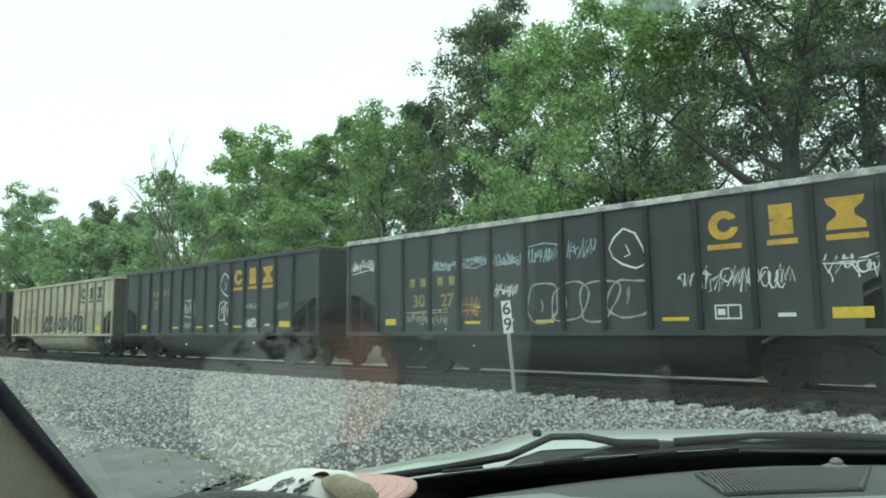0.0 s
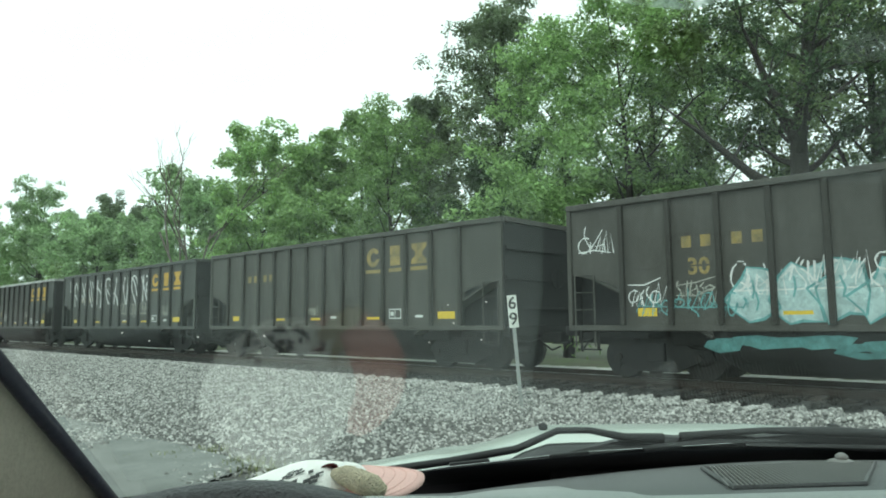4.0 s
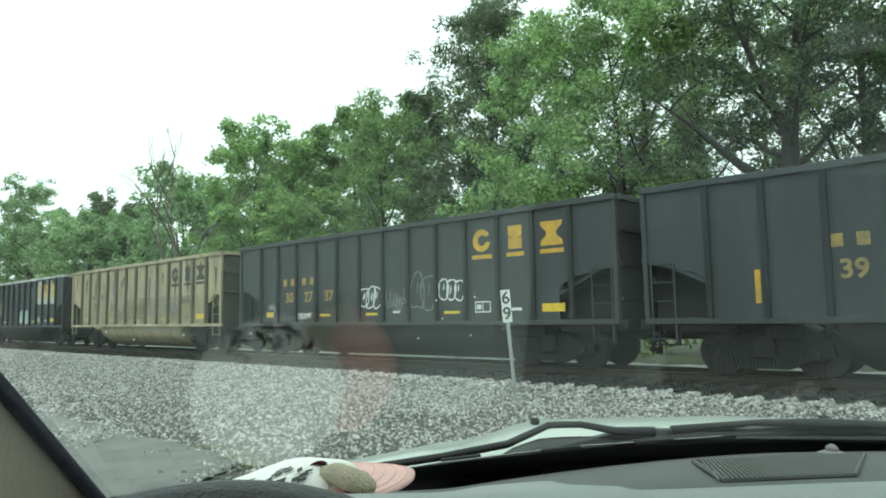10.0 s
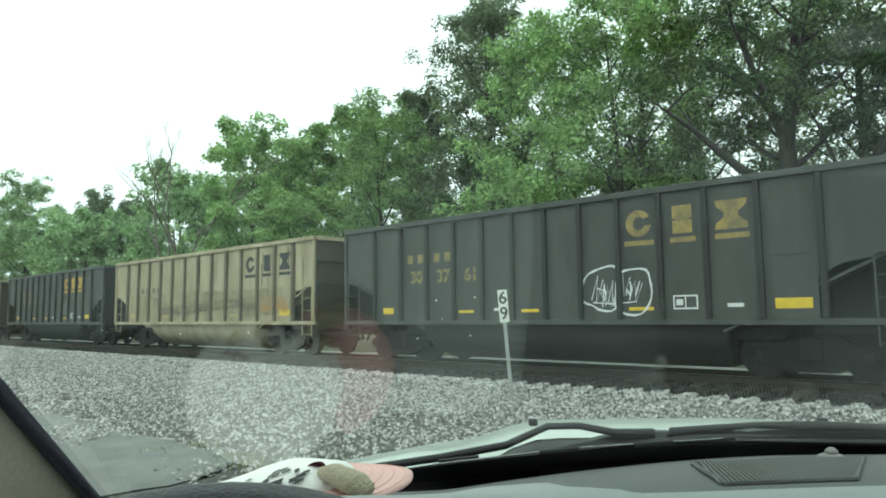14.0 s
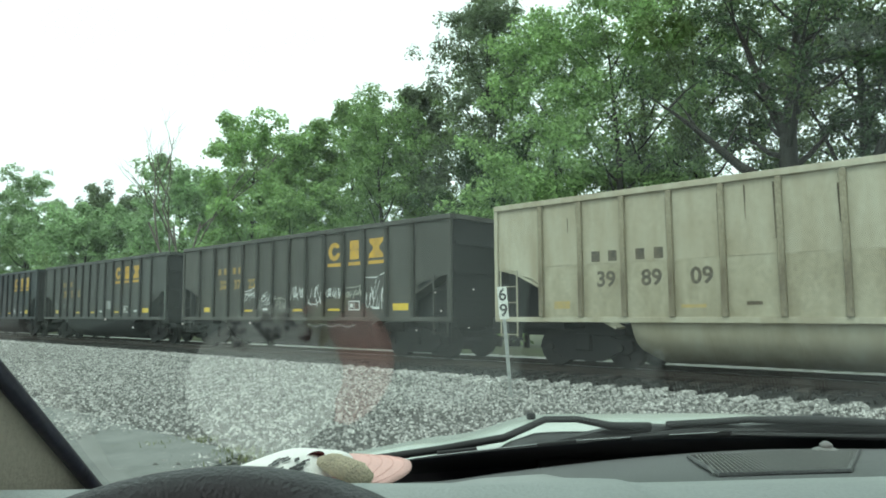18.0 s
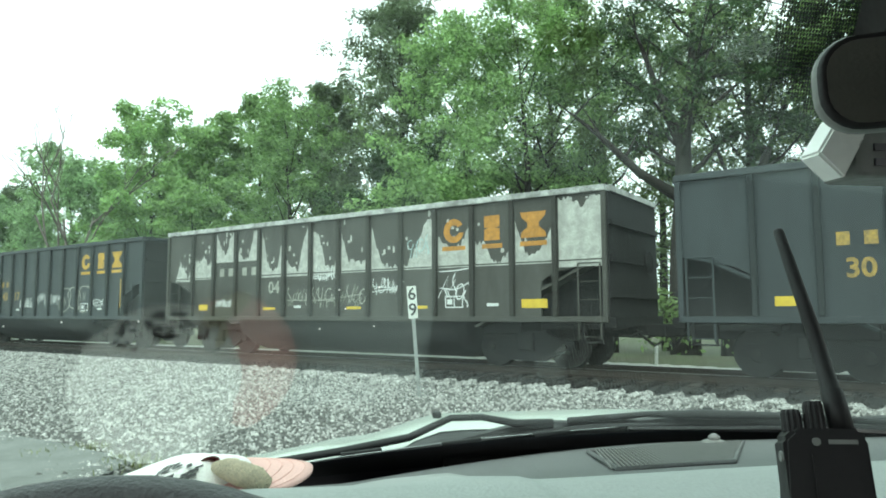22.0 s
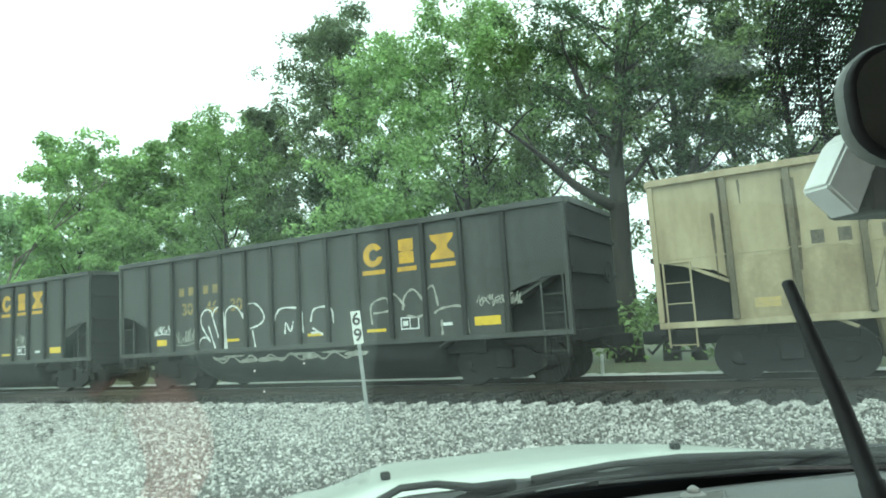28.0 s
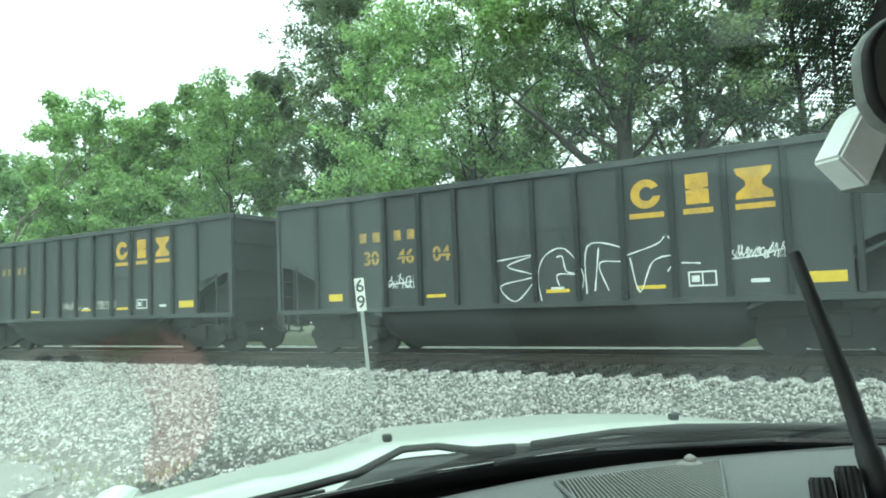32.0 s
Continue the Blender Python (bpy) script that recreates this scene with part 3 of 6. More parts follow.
def bubble(line, fill, rnd, b0, b1, z0, z1, n, width=0.05):
    """Block shapes in a row, round or cornered, outlined and perhaps filled."""
    x0, x1, a, b = bay_x(b0), bay_x(b1), up(z0), up(z1)
    w = (x1 - x0) / n
    for i in range(n):
        cz, hh = (a + b) / 2 + rnd.uniform(-0.05, 0.05), (b - a) * rnd.uniform(0.85, 1)
        lean, k, lobes = rnd.uniform(0.0, 0.3), rnd.uniform(0, 6), rnd.choice((2, 3))
        p = []
        for e in range(26):
            q = 2 * math.pi * e / 26
            r = 0.52 + 0.06 * math.sin(lobes * q + k) + 0.02 * math.sin(5 * q + 2 * k)
            u, v = r * math.copysign(abs(math.cos(q)) ** 0.75, math.cos(q)), r * math.copysign(abs(math.sin(q)) ** 0.75, math.sin(q))
            p.append((x0 + (i + 0.5) * w + (u * 1.2 + lean * v) * w, cz + v * hh * 0.98))
        if n >= 5:
            p = []
            for e in range(10):
                q = 2 * math.pi * (e + rnd.uniform(-0.3, 0.3)) / 10
                r = rnd.uniform(0.5, 0.72) if e % 2 else rnd.uniform(0.28, 0.5)
                p.append((x0 + (i + 0.5) * w + (r * 1.3 * math.cos(q) + lean * r * math.sin(q)) * w, cz + max(-0.5, min(0.5, r * math.sin(q) * 1.1)) * hh))
        if fill is not None:
            patch(fill, p, FACE - 0.004 - 0.0005 * i)
        stroke(line, p + p[:2], width, FACE - 0.008 - 0.0005 * i)
        for _ in range(rnd.randrange(1, 3)):
            x, z = x0 + (i + rnd.uniform(0.3, 0.6)) * w, cz + rnd.uniform(-0.3, 0.0) * hh
            stroke(line, [(x, z), (x + 0.06 * w, z + 0.15 * hh), (x + rnd.uniform(-0.05, 0.15) * w, z + 0.34 * hh)], width * 0.7, FACE - 0.0085 - 0.0005 * i)


def rock(bm, rnd, b0, b1, z0, z1, width=0.05):
    x0, x1, a, b = bay_x(b0), bay_x(b1), up(z0), up(z1)
    p = [(0.45, 1.0), (0.75, 0.85), (0.95, 0.45), (1.0, 0.1), (0.75, 0.0), (0.4, 0.12), (0.15, 0.3), (0.05, 0.55), (0.2, 0.8), (0.45, 1.0)]
    stroke(bm, [(x0 + u * (x1 - x0), a + v * (b - a)) for u, v in p], width, FACE - 0.006)
    stroke(bm, [(x0 + 0.5 * (x1 - x0), a + 0.6 * (b - a)), (x0 + 0.6 * (x1 - x0), a + 0.35 * (b - a)), (x0 + 0.45 * (x1 - x0), a + 0.3 * (b - a))], width * 0.7, FACE - 0.006)


def peel(bm, rnd, rows):
    """Pale patches where the dark paint has come off, one in each bay: square below, ragged above."""
    for b, z0, *tops in rows:
        x0, x1 = bay_x(b) + 0.075, bay_x(int(b) + 1) - 0.065
        edge = []
        for j in range(23):
            f = j / 22
            v = float(np.interp(f, [0, 0.25, 0.5, 0.75, 1], tops))
            edge.append((x0 + (x1 - x0) * f, up(min(0.985, max(z0 + 0.02, v + rnd.uniform(-0.03, 0.03))))))
        patch(bm, [(x1, up(z0)), (x0, up(z0))] + edge, FACE - 0.003)
        for _ in range(4):
            f = rnd.uniform(0.1, 0.9)
            z = min(0.96, float(np.interp(f, [0, 0.25, 0.5, 0.75, 1], tops)) + rnd.uniform(0.05, 0.25))
            patch(bm, blob(x0 + f * (x1 - x0), up(z), rnd.uniform(0.03, 0.1), rnd.uniform(0.04, 0.2), rnd, 9), FACE - 0.0035)


def flakes(bm, rnd, bays, z0, z1):
    for b in bays:
        for _ in range(3):
            x, z = bay_x(b) + rnd.uniform(-0.15, 0.15), up(rnd.uniform(z0, z1))
            h = rnd.uniform(0.15, 0.5)
            patch(bm, [(x, z), (x + rnd.uniform(0.06, 0.13), z + 0.05), (x + 0.05, z + h), (x - 0.01, z + h * 0.8)], FACE - 0.003)


def emblem(car, mat, label, bright=True):
    """The three large painted shapes high on the side, each over a bar."""
    w = 0.31
    for i in range(3):
        k = (10 if SIDE["build"] == "long" else 9) + i
        cx = (bay_x(k) + bay_x(k + 1)) / 2
        bm = bmesh.new()
        z0, z1 = up(0.665), up(0.885)
        h = z1 - z0
        if i == 0:
            outer = [(0.92 * math.cos(a), 0.5 + 0.5 * math.sin(a)) for a in [0.5 + 5.6 * k / 18 for k in range(19)]]
            outer += [(0.05 + 0.42 * math.cos(a), 0.5 + 0.24 * math.sin(a)) for a in [5.9 - 5.2 * k / 12 for k in range(13)]]
        elif i == 1:
            outer = [(-0.65, 0), (0.65, 0), (0.65, 0.46), (0.3, 0.5), (0.65, 0.54), (0.65, 1), (-0.65, 1), (-0.65, 0.54), (-0.3, 0.5), (-0.65, 0.46)]
        else:
            outer = [(-1, 0), (1, 0), (0.95, 0.2), (0.45, 0.42), (0.45, 0.58), (0.9, 0.8), (1, 1), (-1, 1), (-0.9, 0.8), (-0.45, 0.58), (-0.45, 0.42), (-0.95, 0.2)]
        patch(bm, [(cx + u * w, z0 + v * h) for u, v in outer], FACE - 0.005)
        bar(bm, cx - w * (1.05 if i != 1 else 0.85), cx + w * (1.05 if i != 1 else 0.85), up(0.595), up(0.635), FACE - 0.005)
        part("painted_emblem", bm, mat, car, label)


def marks(car, mat, numbers, plates, tape, ahead=0.0):
    low = 0.165 if SIDE["build"] == "long" else 0.03
    bm = bmesh.new()
    for b in (2, 3):
        for k in (0.27, 0.66):
            x = bay_x(b + k) + ahead
            bar(bm, x - 0.1, x + 0.1, up(0.63 - low), up(0.72 - low), FACE - 0.005)
    part("reporting_bars", bm, mat, car)
    for k, s in enumerate(numbers):
        if s:
            letters(s, 0.46, mat, car, pose((bay_x(2 + k) + bay_x(3 + k)) / 2 + ahead, FACE - 0.004, up(0.475 - low), 90, 0, 0), "car_number", 0.012)
    for b, w, h in tape:
        bm = bmesh.new()
        x = bay_x(b)
        bar(bm, x - w / 2, x + w / 2, up(0.07), up(0.07) + h, FACE - 0.005)
        part("reflective_tape", bm, M_REFLECT if car.get("dark", 1) or w > 0.6 else M_TANTAPE, car)
    for b, w in plates:
        bm = bmesh.new()
        x, z = bay_x(b), up(0.075)
        if w > 0.35:
            for q in ((x - w / 2, x + w / 2, z, z + 0.03), (x - w / 2, x + w / 2, z + 0.25, z + 0.28), (x - w / 2, x - w / 2 + 0.03, z + 0.03, z + 0.25), (x + w / 2 - 0.03, x + w / 2, z + 0.03, z + 0.25), (x - 0.01, x + 0.015, z + 0.03, z + 0.25), (x - w / 2 + 0.06, x - 0.05, z + 0.08, z + 0.2)):
                bar(bm, *q, FACE - 0.005)
        else:
            bar(bm, x - w / 2, x + w / 2, z + 0.03, z + 0.1, FACE - 0.005)
        part("stencil_box", bm, PAINT["w"] if car.get("dark", 1) else PAINT["n"], car)


SHORT = (1, 3, 4, 7, 12, 14, 16, 17, 22, 24, 25, 27, 28, 30, 32)
# slack of each car in its couplings
SLACK = {2: 0.1, 5: 0.28, 6: -0.16, 8: -0.25, 9: 0.32, 10: 0.18, 13: 0.12, 15: -0.29, 18: 0.24, 20: -0.26, 1: 0.1, 3: 0.08, 7: -0.22, 12: 0.13, 14: 0.17, 16: -0.24, 17: 0.14, 22: 0.09, 24: -0.19, 25: 0.1, 27: -0.14}
# style, emblem paint, numbers, marks paint
CARBOOK = {
    -1: ("d0", 0, "y", ("", "", ""), "f"), 0: ("d0", 1, "y", ("30", "27", ""), "f"), 1: ("d2", 0, "y", ("30", "", ""), "f"), 2: ("t1", 1, "k", ("39", "75", ""), "k"), 3: ("d3", 0, "y", ("30", "", ""), "f"),
    4: ("d3", 0, "f", ("", "", ""), "f"), 5: ("d1", 0, "y", ("", "", ""), "f"), 6: ("d1", 1, "y", ("30", "04", "04"), "f"), 7: ("d2", 0, "y", ("30", "22", "41"), "y"), 8: ("d2", 0, "y", ("39", "", ""), "f"),
    9: ("d0", 0, "y", ("30", "27", "37"), "y"), 10: ("t0", 1, "k", ("39", "", "65"), "k"), 11: ("d2", 1, "y", ("30", "01", ""), "y"), 12: ("d1", 0, "f", ("30", "37", "61"), "f"), 13: ("t0", 1, "k", ("", "73", ""), "k"),
    14: ("d1", 0, "y", ("30", "40", "14"), "f"), 15: ("t1", 1, "k", ("39", "89", "09"), "k"), 16: ("d3", 0, "y", ("30", "37", "25"), "y"), 17: ("d1", 0, "y", ("30", "52", "67"), "y"), 18: ("d2", 0, "y", ("30", "23", "63"), "y"),
    19: ("d3", 1, "o", ("", "", "04"), "d"), 20: ("d2", 0, "y", ("39", "43", "17"), "y"), 21: ("d1", 0, "y", ("30", "26", ""), "f"), 22: ("d1", 0, "y", ("30", "40", "60"), "y"), 23: ("t0", 1, "k", ("", "", ""), "k"),
    24: ("d1", 0, "y", ("30", "46", "30"), "f"), 25: ("d1", 0, "y", ("30", "42", "34"), "y"), 26: ("t0", 1, "k", ("39", "83", "48"), "k"), 27: ("d0", 0, "y", ("30", "46", "04"), "y"), 28: ("d0", 0, "y", ("", "", ""), "f"),
    29: ("d2", 0, "y", ("", "", ""), "f"), 30: ("d3", 0, "f", ("", "", ""), "f"), 31: ("d0", 0, "y", ("", "", ""), "f"), 32: ("d1", 0, "f", ("", "", ""), "f"),
}
# kind, paint, from bay, to bay, from height, to height and what else the kind takes
ART = {}
ART[0] = [("tag", "w", 0.15, 0.85, 0.66, 0.84), ("tag", "b", 3.1, 3.9, 0.6, 0.74), ("tag", "b", 4.1, 4.95, 0.62, 0.75), ("tag", "b", 5.1, 5.95, 0.6, 0.75), ("tag", "b", 6.1, 6.95, 0.6, 0.77), ("tag", "b", 7.15, 7.8, 0.62, 0.8), ("rock", "w", 8.1, 8.95, 0.5, 0.84), ("tag", "w", 5.1, 5.7, 0.3, 0.45), ("bubble", "d", 6.1, 8.9, 0.06, 0.42, 4, ""), ("tag", "w", 9.6, 11.6, 0.26, 0.5), ("tag", "w", 12.1, 12.95, 0.3, 0.52), ("tag", "o", 4.1, 4.7, 0.1, 0.35), ("tag", "d", 2.1, 3.6, 0.06, 0.2)]
ART[1] = [("tag", "w", 5.15, 6.1, 0.25, 0.52), ("rock", "w", 8.1, 8.95, 0.52, 0.86), ("bubble", "w", 8.15, 8.9, 0.14, 0.46, 2, ""), ("tag", "d", 10.05, 10.9, 0.3, 0.42), ("tag", "w", 10.05, 10.8, 0.08, 0.22), ("tag", "g", 12.05, 12.7, 0.28, 0.4), ("tag", "d", 5.2, 5.8, 0.06, 0.18)]
ART[2] = [("piece", "k", 5.1, 10.6, 0.0, 0.4, 8, "w"), ("rock", "n", 7.1, 7.95, 0.5, 0.84), ("tag", "d", 12.1, 12.8, 0.3, 0.42)]
ART[3] = [("piece", "c", 3.3, 9.3, 0.0, 0.46, 8, "t"), ("tag", "w", 3.2, 10.3, 0.2, 0.5), ("smear", "t", 2.8, 9.4, 0.6, 1.0, 22), ("tag", "t", 1.3, 3.4, 0.04, 0.3), ("tag", "d", 9.6, 11.9, 0.08, 0.34), ("rock", "d", 6.2, 6.9, 0.56, 0.86), ("tag", "w", 0.2, 0.8, 0.55, 0.85), ("tag", "w", 1.1, 1.8, 0.12, 0.35), ("tag", "d", 2.1, 2.9, 0.15, 0.35)]
ART[4] = [("tag", "d", 6.1, 6.6, 0.12, 0.26)]
ART[5] = [("slash", "w", 1.0, 10.0, 0.4, 0.9), ("lines", "w", 0.6, 0.9, 0.7, 0.9, "ticks", 0.07), ("bubble", "d", 7.1, 7.9, 0.2, 0.42, 3, ""), ("bubble", "d", 8.1, 8.9, 0.18, 0.4, 3, ""), ("bubble", "d", 9.1, 9.9, 0.2, 0.4, 3, ""), ("tag", "d", 11.2, 11.95, 0.15, 0.38)]
ART[6] = [("tag", "b", 0.3, 0.8, 0.62, 0.9), ("tag", "w", 5.1, 5.7, 0.12, 0.34), ("tag", "d", 9.1, 9.9, 0.18, 0.38), ("tag", "f", 12.4, 12.9, 0.15, 0.3)]
ART[7] = [("tag", "w", 12.1, 12.7, 0.22, 0.4), ("tag", "w", 12.9, 13.4, 0.18, 0.3), ("tag", "d", 2.1, 2.6, 0.1, 0.2)]
ART[8] = [("tag", "w", 11.1, 11.85, 0.1, 0.4), ("tag", "d", 7.2, 7.9, 0.18, 0.36), ("post", "y", 12.75, 12.85, 0.12, 0.48), ("post", "y", 1.8, 1.9, 0.1, 0.34), ("post", "f", 6.5, 6.56, 0.08, 0.22)]
ART[9] = [("bubble", "w", 6.05, 6.9, 0.15, 0.4, 3, ""), ("tag", "g", 7.1, 7.9, 0.1, 0.36), ("bubble", "g", 8.1, 8.9, 0.12, 0.5, 2, ""), ("bubble", "w", 9.1, 9.9, 0.2, 0.4, 3, ""), ("tag", "d", 1.4, 1.9, 0.12, 0.26), ("tag", "w", 3.05, 3.7, 0.04, 0.12)]
ART[10] = [("tag", "n", 5.1, 7.8, 0.05, 0.4), ("tag", "g", 8.1, 10.9, 0.1, 0.4), ("tag", "n", 11.1, 11.9, 0.3, 0.45), ("tub", "d", 8.2, 10.0, 0.75, 0.95, 3), ("streaks", "g", 3.2, 8.9, 0.3, 0.88)]
ART[11] = [("peel", "p", 10, 13, 0.46, 0.98, "square"), ("flakes", "w", 5, 9.6, 0.4, 0.95), ("piece", "c", 7.2, 9.0, 0.0, 0.36, 4, "g")]
ART[12] = [("bubble", "w", 8.15, 9.7, 0.06, 0.42, 2, ""), ("tag", "w", 8.3, 9.4, 0.1, 0.36)]
ART[13] = [("tag", "n", 4.1, 7.8, 0.08, 0.32), ("tag", "n", 8.1, 10.9, 0.1, 0.36), ("tag", "o", 11.2, 12.6, 0.1, 0.3)]
ART[14] = [("tag", "g", 9.0, 9.8, 0.1, 0.5)]
ART[15] = [("tag", "n", 7.7, 8.1, 0.1, 0.45), ("streaks", "g", 7.5, 8.2, 0.05, 0.5), ("tag", "d", 11.2, 11.8, 0.12, 0.24)]
ART[16] = [("tag", "w", 4.1, 4.9, 0.18, 0.38), ("tag", "w", 5.1, 5.9, 0.1, 0.34), ("tag", "d", 6.1, 6.9, 0.08, 0.28), ("tag", "w", 7.1, 7.95, 0.2, 0.4), ("tag", "w", 8.1, 8.95, 0.08, 0.4), ("tag", "w", 9.1, 9.95, 0.2, 0.36), ("tag", "d", 10.1, 10.9, 0.2, 0.36), ("tag", "w", 11.05, 11.9, 0.08, 0.46), ("tub", "g", 8.0, 10.5, 0.7, 0.85, 3)]
ART[17] = [("tag", "w", 8.2, 8.95, 0.1, 0.32), ("tag", "g", 1.2, 2.0, 0.1, 0.3), ("tag", "g", 2.2, 3.4, 0.15, 0.35)]
ART[19] = [("peel", "p", 1, 14, 0.42, 0.98, "ragged"), ("tag", "w", 8.1, 9.0, 0.18, 0.38), ("tag", "w", 10.1, 11.0, 0.08, 0.42), ("tag", "d", 5.1, 7.8, 0.08, 0.32), ("tag", "w", 2.1, 2.8, 0.1, 0.2), ("tag", "c", 9.2, 9.8, 0.55, 0.8), ("tag", "w", 6.1, 6.9, 0.36, 0.55)]
ART[20] = [("lines", "g", 0.8, 1.4, 0.5, 0.86, "loop", 0.05), ("tag", "w", 1.75, 2.45, 0.06, 0.22), ("tag", "d", 2.65, 3.45, 0.06, 0.26), ("tag", "w", 5.65, 6.65, 0.12, 0.3), ("tag", "w", 6.85, 7.75, 0.14, 0.36), ("tag", "w", 7.95, 9.05, 0.16, 0.34), ("bubble", "d", 8.8, 10.8, 0.08, 0.42, 3, ""), ("tag", "w", 11.0, 11.7, 0.12, 0.24), ("post", "y", 12.75, 12.85, 0.12, 0.5), ("post", "y", 1.65, 1.75, 0.15, 0.4)]
ART[21] = [("tag", "w", 0.15, 0.9, 0.55, 0.9), ("tag", "w", 0.2, 0.9, 0.3, 0.52), ("tag", "b", 3.1, 3.85, 0.62, 0.88), ("tag", "w", 8.05, 8.95, 0.5, 0.74), ("tag", "w", 9.1, 9.95, 0.52, 0.78), ("domes", "r", 4.65, 6.7, 0.0, 0.3, 2, "d"), ("tag", "d", 7.1, 7.9, 0.14, 0.36), ("bubble", "d", 8.1, 8.85, 0.06, 0.4, 2, ""), ("tag", "w", 11.2, 12.1, 0.28, 0.5), ("tag", "d", 12.3, 12.9, 0.2, 0.42), ("tag", "w", 1.1, 1.8, 0.18, 0.36), ("tag", "d", 2.1, 2.9, 0.06, 0.2)]
ART[22] = [("tag", "w", 3.1, 3.8, 0.26, 0.36), ("tag", "d", 5.1, 5.6, 0.1, 0.36), ("tag", "d", 6.2, 6.8, 0.24, 0.36), ("tag", "w", 8.5, 9.1, 0.22, 0.38), ("tag", "w", 11.05, 11.95, 0.28, 0.48), ("tag", "g", 12.3, 12.95, 0.1, 0.42), ("tag", "d", 0.1, 0.7, 0.8, 0.9), ("tub", "g", 4.0, 10.0, 0.7, 0.9, 12)]
ART[23] = [("streaks", "k", 7.2, 8.6, 0.2, 0.9), ("tag", "n", 8.3, 8.8, 0.02, 0.36), ("tag", "n", 3.1, 6.5, 0.1, 0.4)]
ART[24] = [("lines", "w", 3, 9, 0, 0.4, "wide", 0.06), ("lines", "d", 9.3, 12.1, 0, 0.45, "round", 0.065), ("tag", "d", 12.3, 13.2, 0.22, 0.34), ("smear", "d", 3.4, 8.9, 0.5, 0.5, 9), ("tag", "w", 1.2, 1.9, 0.16, 0.3), ("tag", "d", 2.1, 2.9, 0.06, 0.24), ("tub", "d", 3.5, 8.8, 0.5, 0.9, 7)]
ART[25] = [("tag", "d", 6.1, 6.6, 0.12, 0.34), ("tag", "d", 10.05, 10.7, 0.15, 0.36), ("tag", "g", 7.2, 7.8, 0.16, 0.3)]
ART[26] = [("tag", "n", 5.1, 9.8, 0.12, 0.38), ("tag", "n", 11.1, 12.8, 0.12, 0.36), ("rock", "n", 1.1, 1.9, 0.5, 0.84), ("tag", "n", 0.1, 0.8, 0.6, 0.82)]
ART[27] = [("lines", "w", 6, 10.5, 0, 0.46, "block", 0.036), ("tag", "w", 11.05, 11.95, 0.24, 0.36), ("tag", "w", 3.05, 3.75, 0.14, 0.3)]
ART[28] = [("tag", "d", 6.1, 7.2, 0.08, 0.2), ("tag", "d", 8.1, 9.2, 0.08, 0.22)]
ART[29] = [("tag", "w", 5.1, 6.2, 0.1, 0.3)]


SLASHES = [
    [[(0.15, 0.9), (0.3, 0)], [(0.15, 0.75), (0.45, 0.95), (0.85, 0.65)], [(0.3, 0.5), (0.7, 0.25)]], [[(0.15, 0.95), (0.5, 0.6), (0.8, 0.35)], [(0.8, 0.95), (0.5, 0.55), (0.3, 0.15)], [(0.1, 0.45), (0.5, 0.3), (0.85, 0)]],
    [[(0.15, 1), (0.35, 0.8), (0.6, 0.35), (0.85, 0.1), (0.65, 0), (0.1, 0.5), (0.15, 0.68)], [(0.55, 0.95), (0.8, 0.7)]], [[(0.15, 1), (0.15, 0.05)], [(0.85, 1), (0.75, -0.1)], [(0, 0.7), (0.45, 0.6), (1, 0.3)]],
]
SLASHES += [
    [[(0.85, 0.7), (0.8, 0.95), (0.4, 1), (0.15, 0.85), (0.3, 0.4), (0.7, 0.05), (0.95, 0.25), (0.4, 0.6)]], [[(0.5, 1), (0.35, 0.5), (0.2, 0)], [(0.1, 0.45), (0.4, 0.35), (0.7, 0.15), (0.8, -0.05)]],
    [[(0.4, 1), (0.25, 0.55), (0.7, 0), (0.85, 1)], [(0.15, 0.7), (0.25, 0.5)]], [[(0.05, 0.9), (0.4, 1), (0.75, 0.85), (1, 0.5)], [(0.1, 0.95), (0.5, 0.7), (0.9, 0.2)], [(0.1, 0.9), (0.1, 0.55), (0.7, 0)]],
    [[(0.35, 1), (0.3, 0.05)], [(0.05, 0.95), (0.3, 0.7), (0.9, 0.05)], [(0.7, 0.95), (1, 0.85), (0.7, 0.55), (1, 0.25)]],
]
# sprayed lines, in bays along and heights up the side
LINES = {"ticks": [[(0.65, 0.92), (0.72, 0.7)], [(0.8, 0.9), (0.85, 0.74)]]}
LINES["loop"] = [[(0.86, 0.58), (0.84, 0.72), (0.98, 0.84), (1.2, 0.83), (1.33, 0.7), (1.36, 0.56), (1.16, 0.5), (1.0, 0.54), (0.86, 0.58)], [(0.98, 0.7), (1.1, 0.64), (1.22, 0.7)]]
LINES["block"] = [[(6.06, 0.35), (6.99, 0.38), (6.31, 0.3), (6.96, 0.21), (6.13, 0.14), (6.49, 0.01), (6.99, 0.18)], [(7.12, 0.01), (7.05, 0.21), (7.25, 0.37), (7.71, 0.41), (8.1, 0.2), (7.97, 0.03)], [(7.51, 0.35), (7.64, 0.35), (7.71, 0.24), (7.91, 0.21), (7.51, 0.21), (7.55, 0.12)], [(8.16, 0.05), (8.22, 0.42), (8.94, 0.39), (8.98, 0.29), (8.46, 0.28), (8.64, 0.07)], [(8.46, 0.4), (8.34, 0.07)], [(9.06, 0.33), (9.68, 0.4), (9.85, 0.46), (9.97, 0.4)], [(9.11, 0.31), (9.28, 0.05), (9.57, 0.27), (10.02, 0.3), (9.85, 0.19)], [(10.12, 0.25), (10.48, 0.24)]]
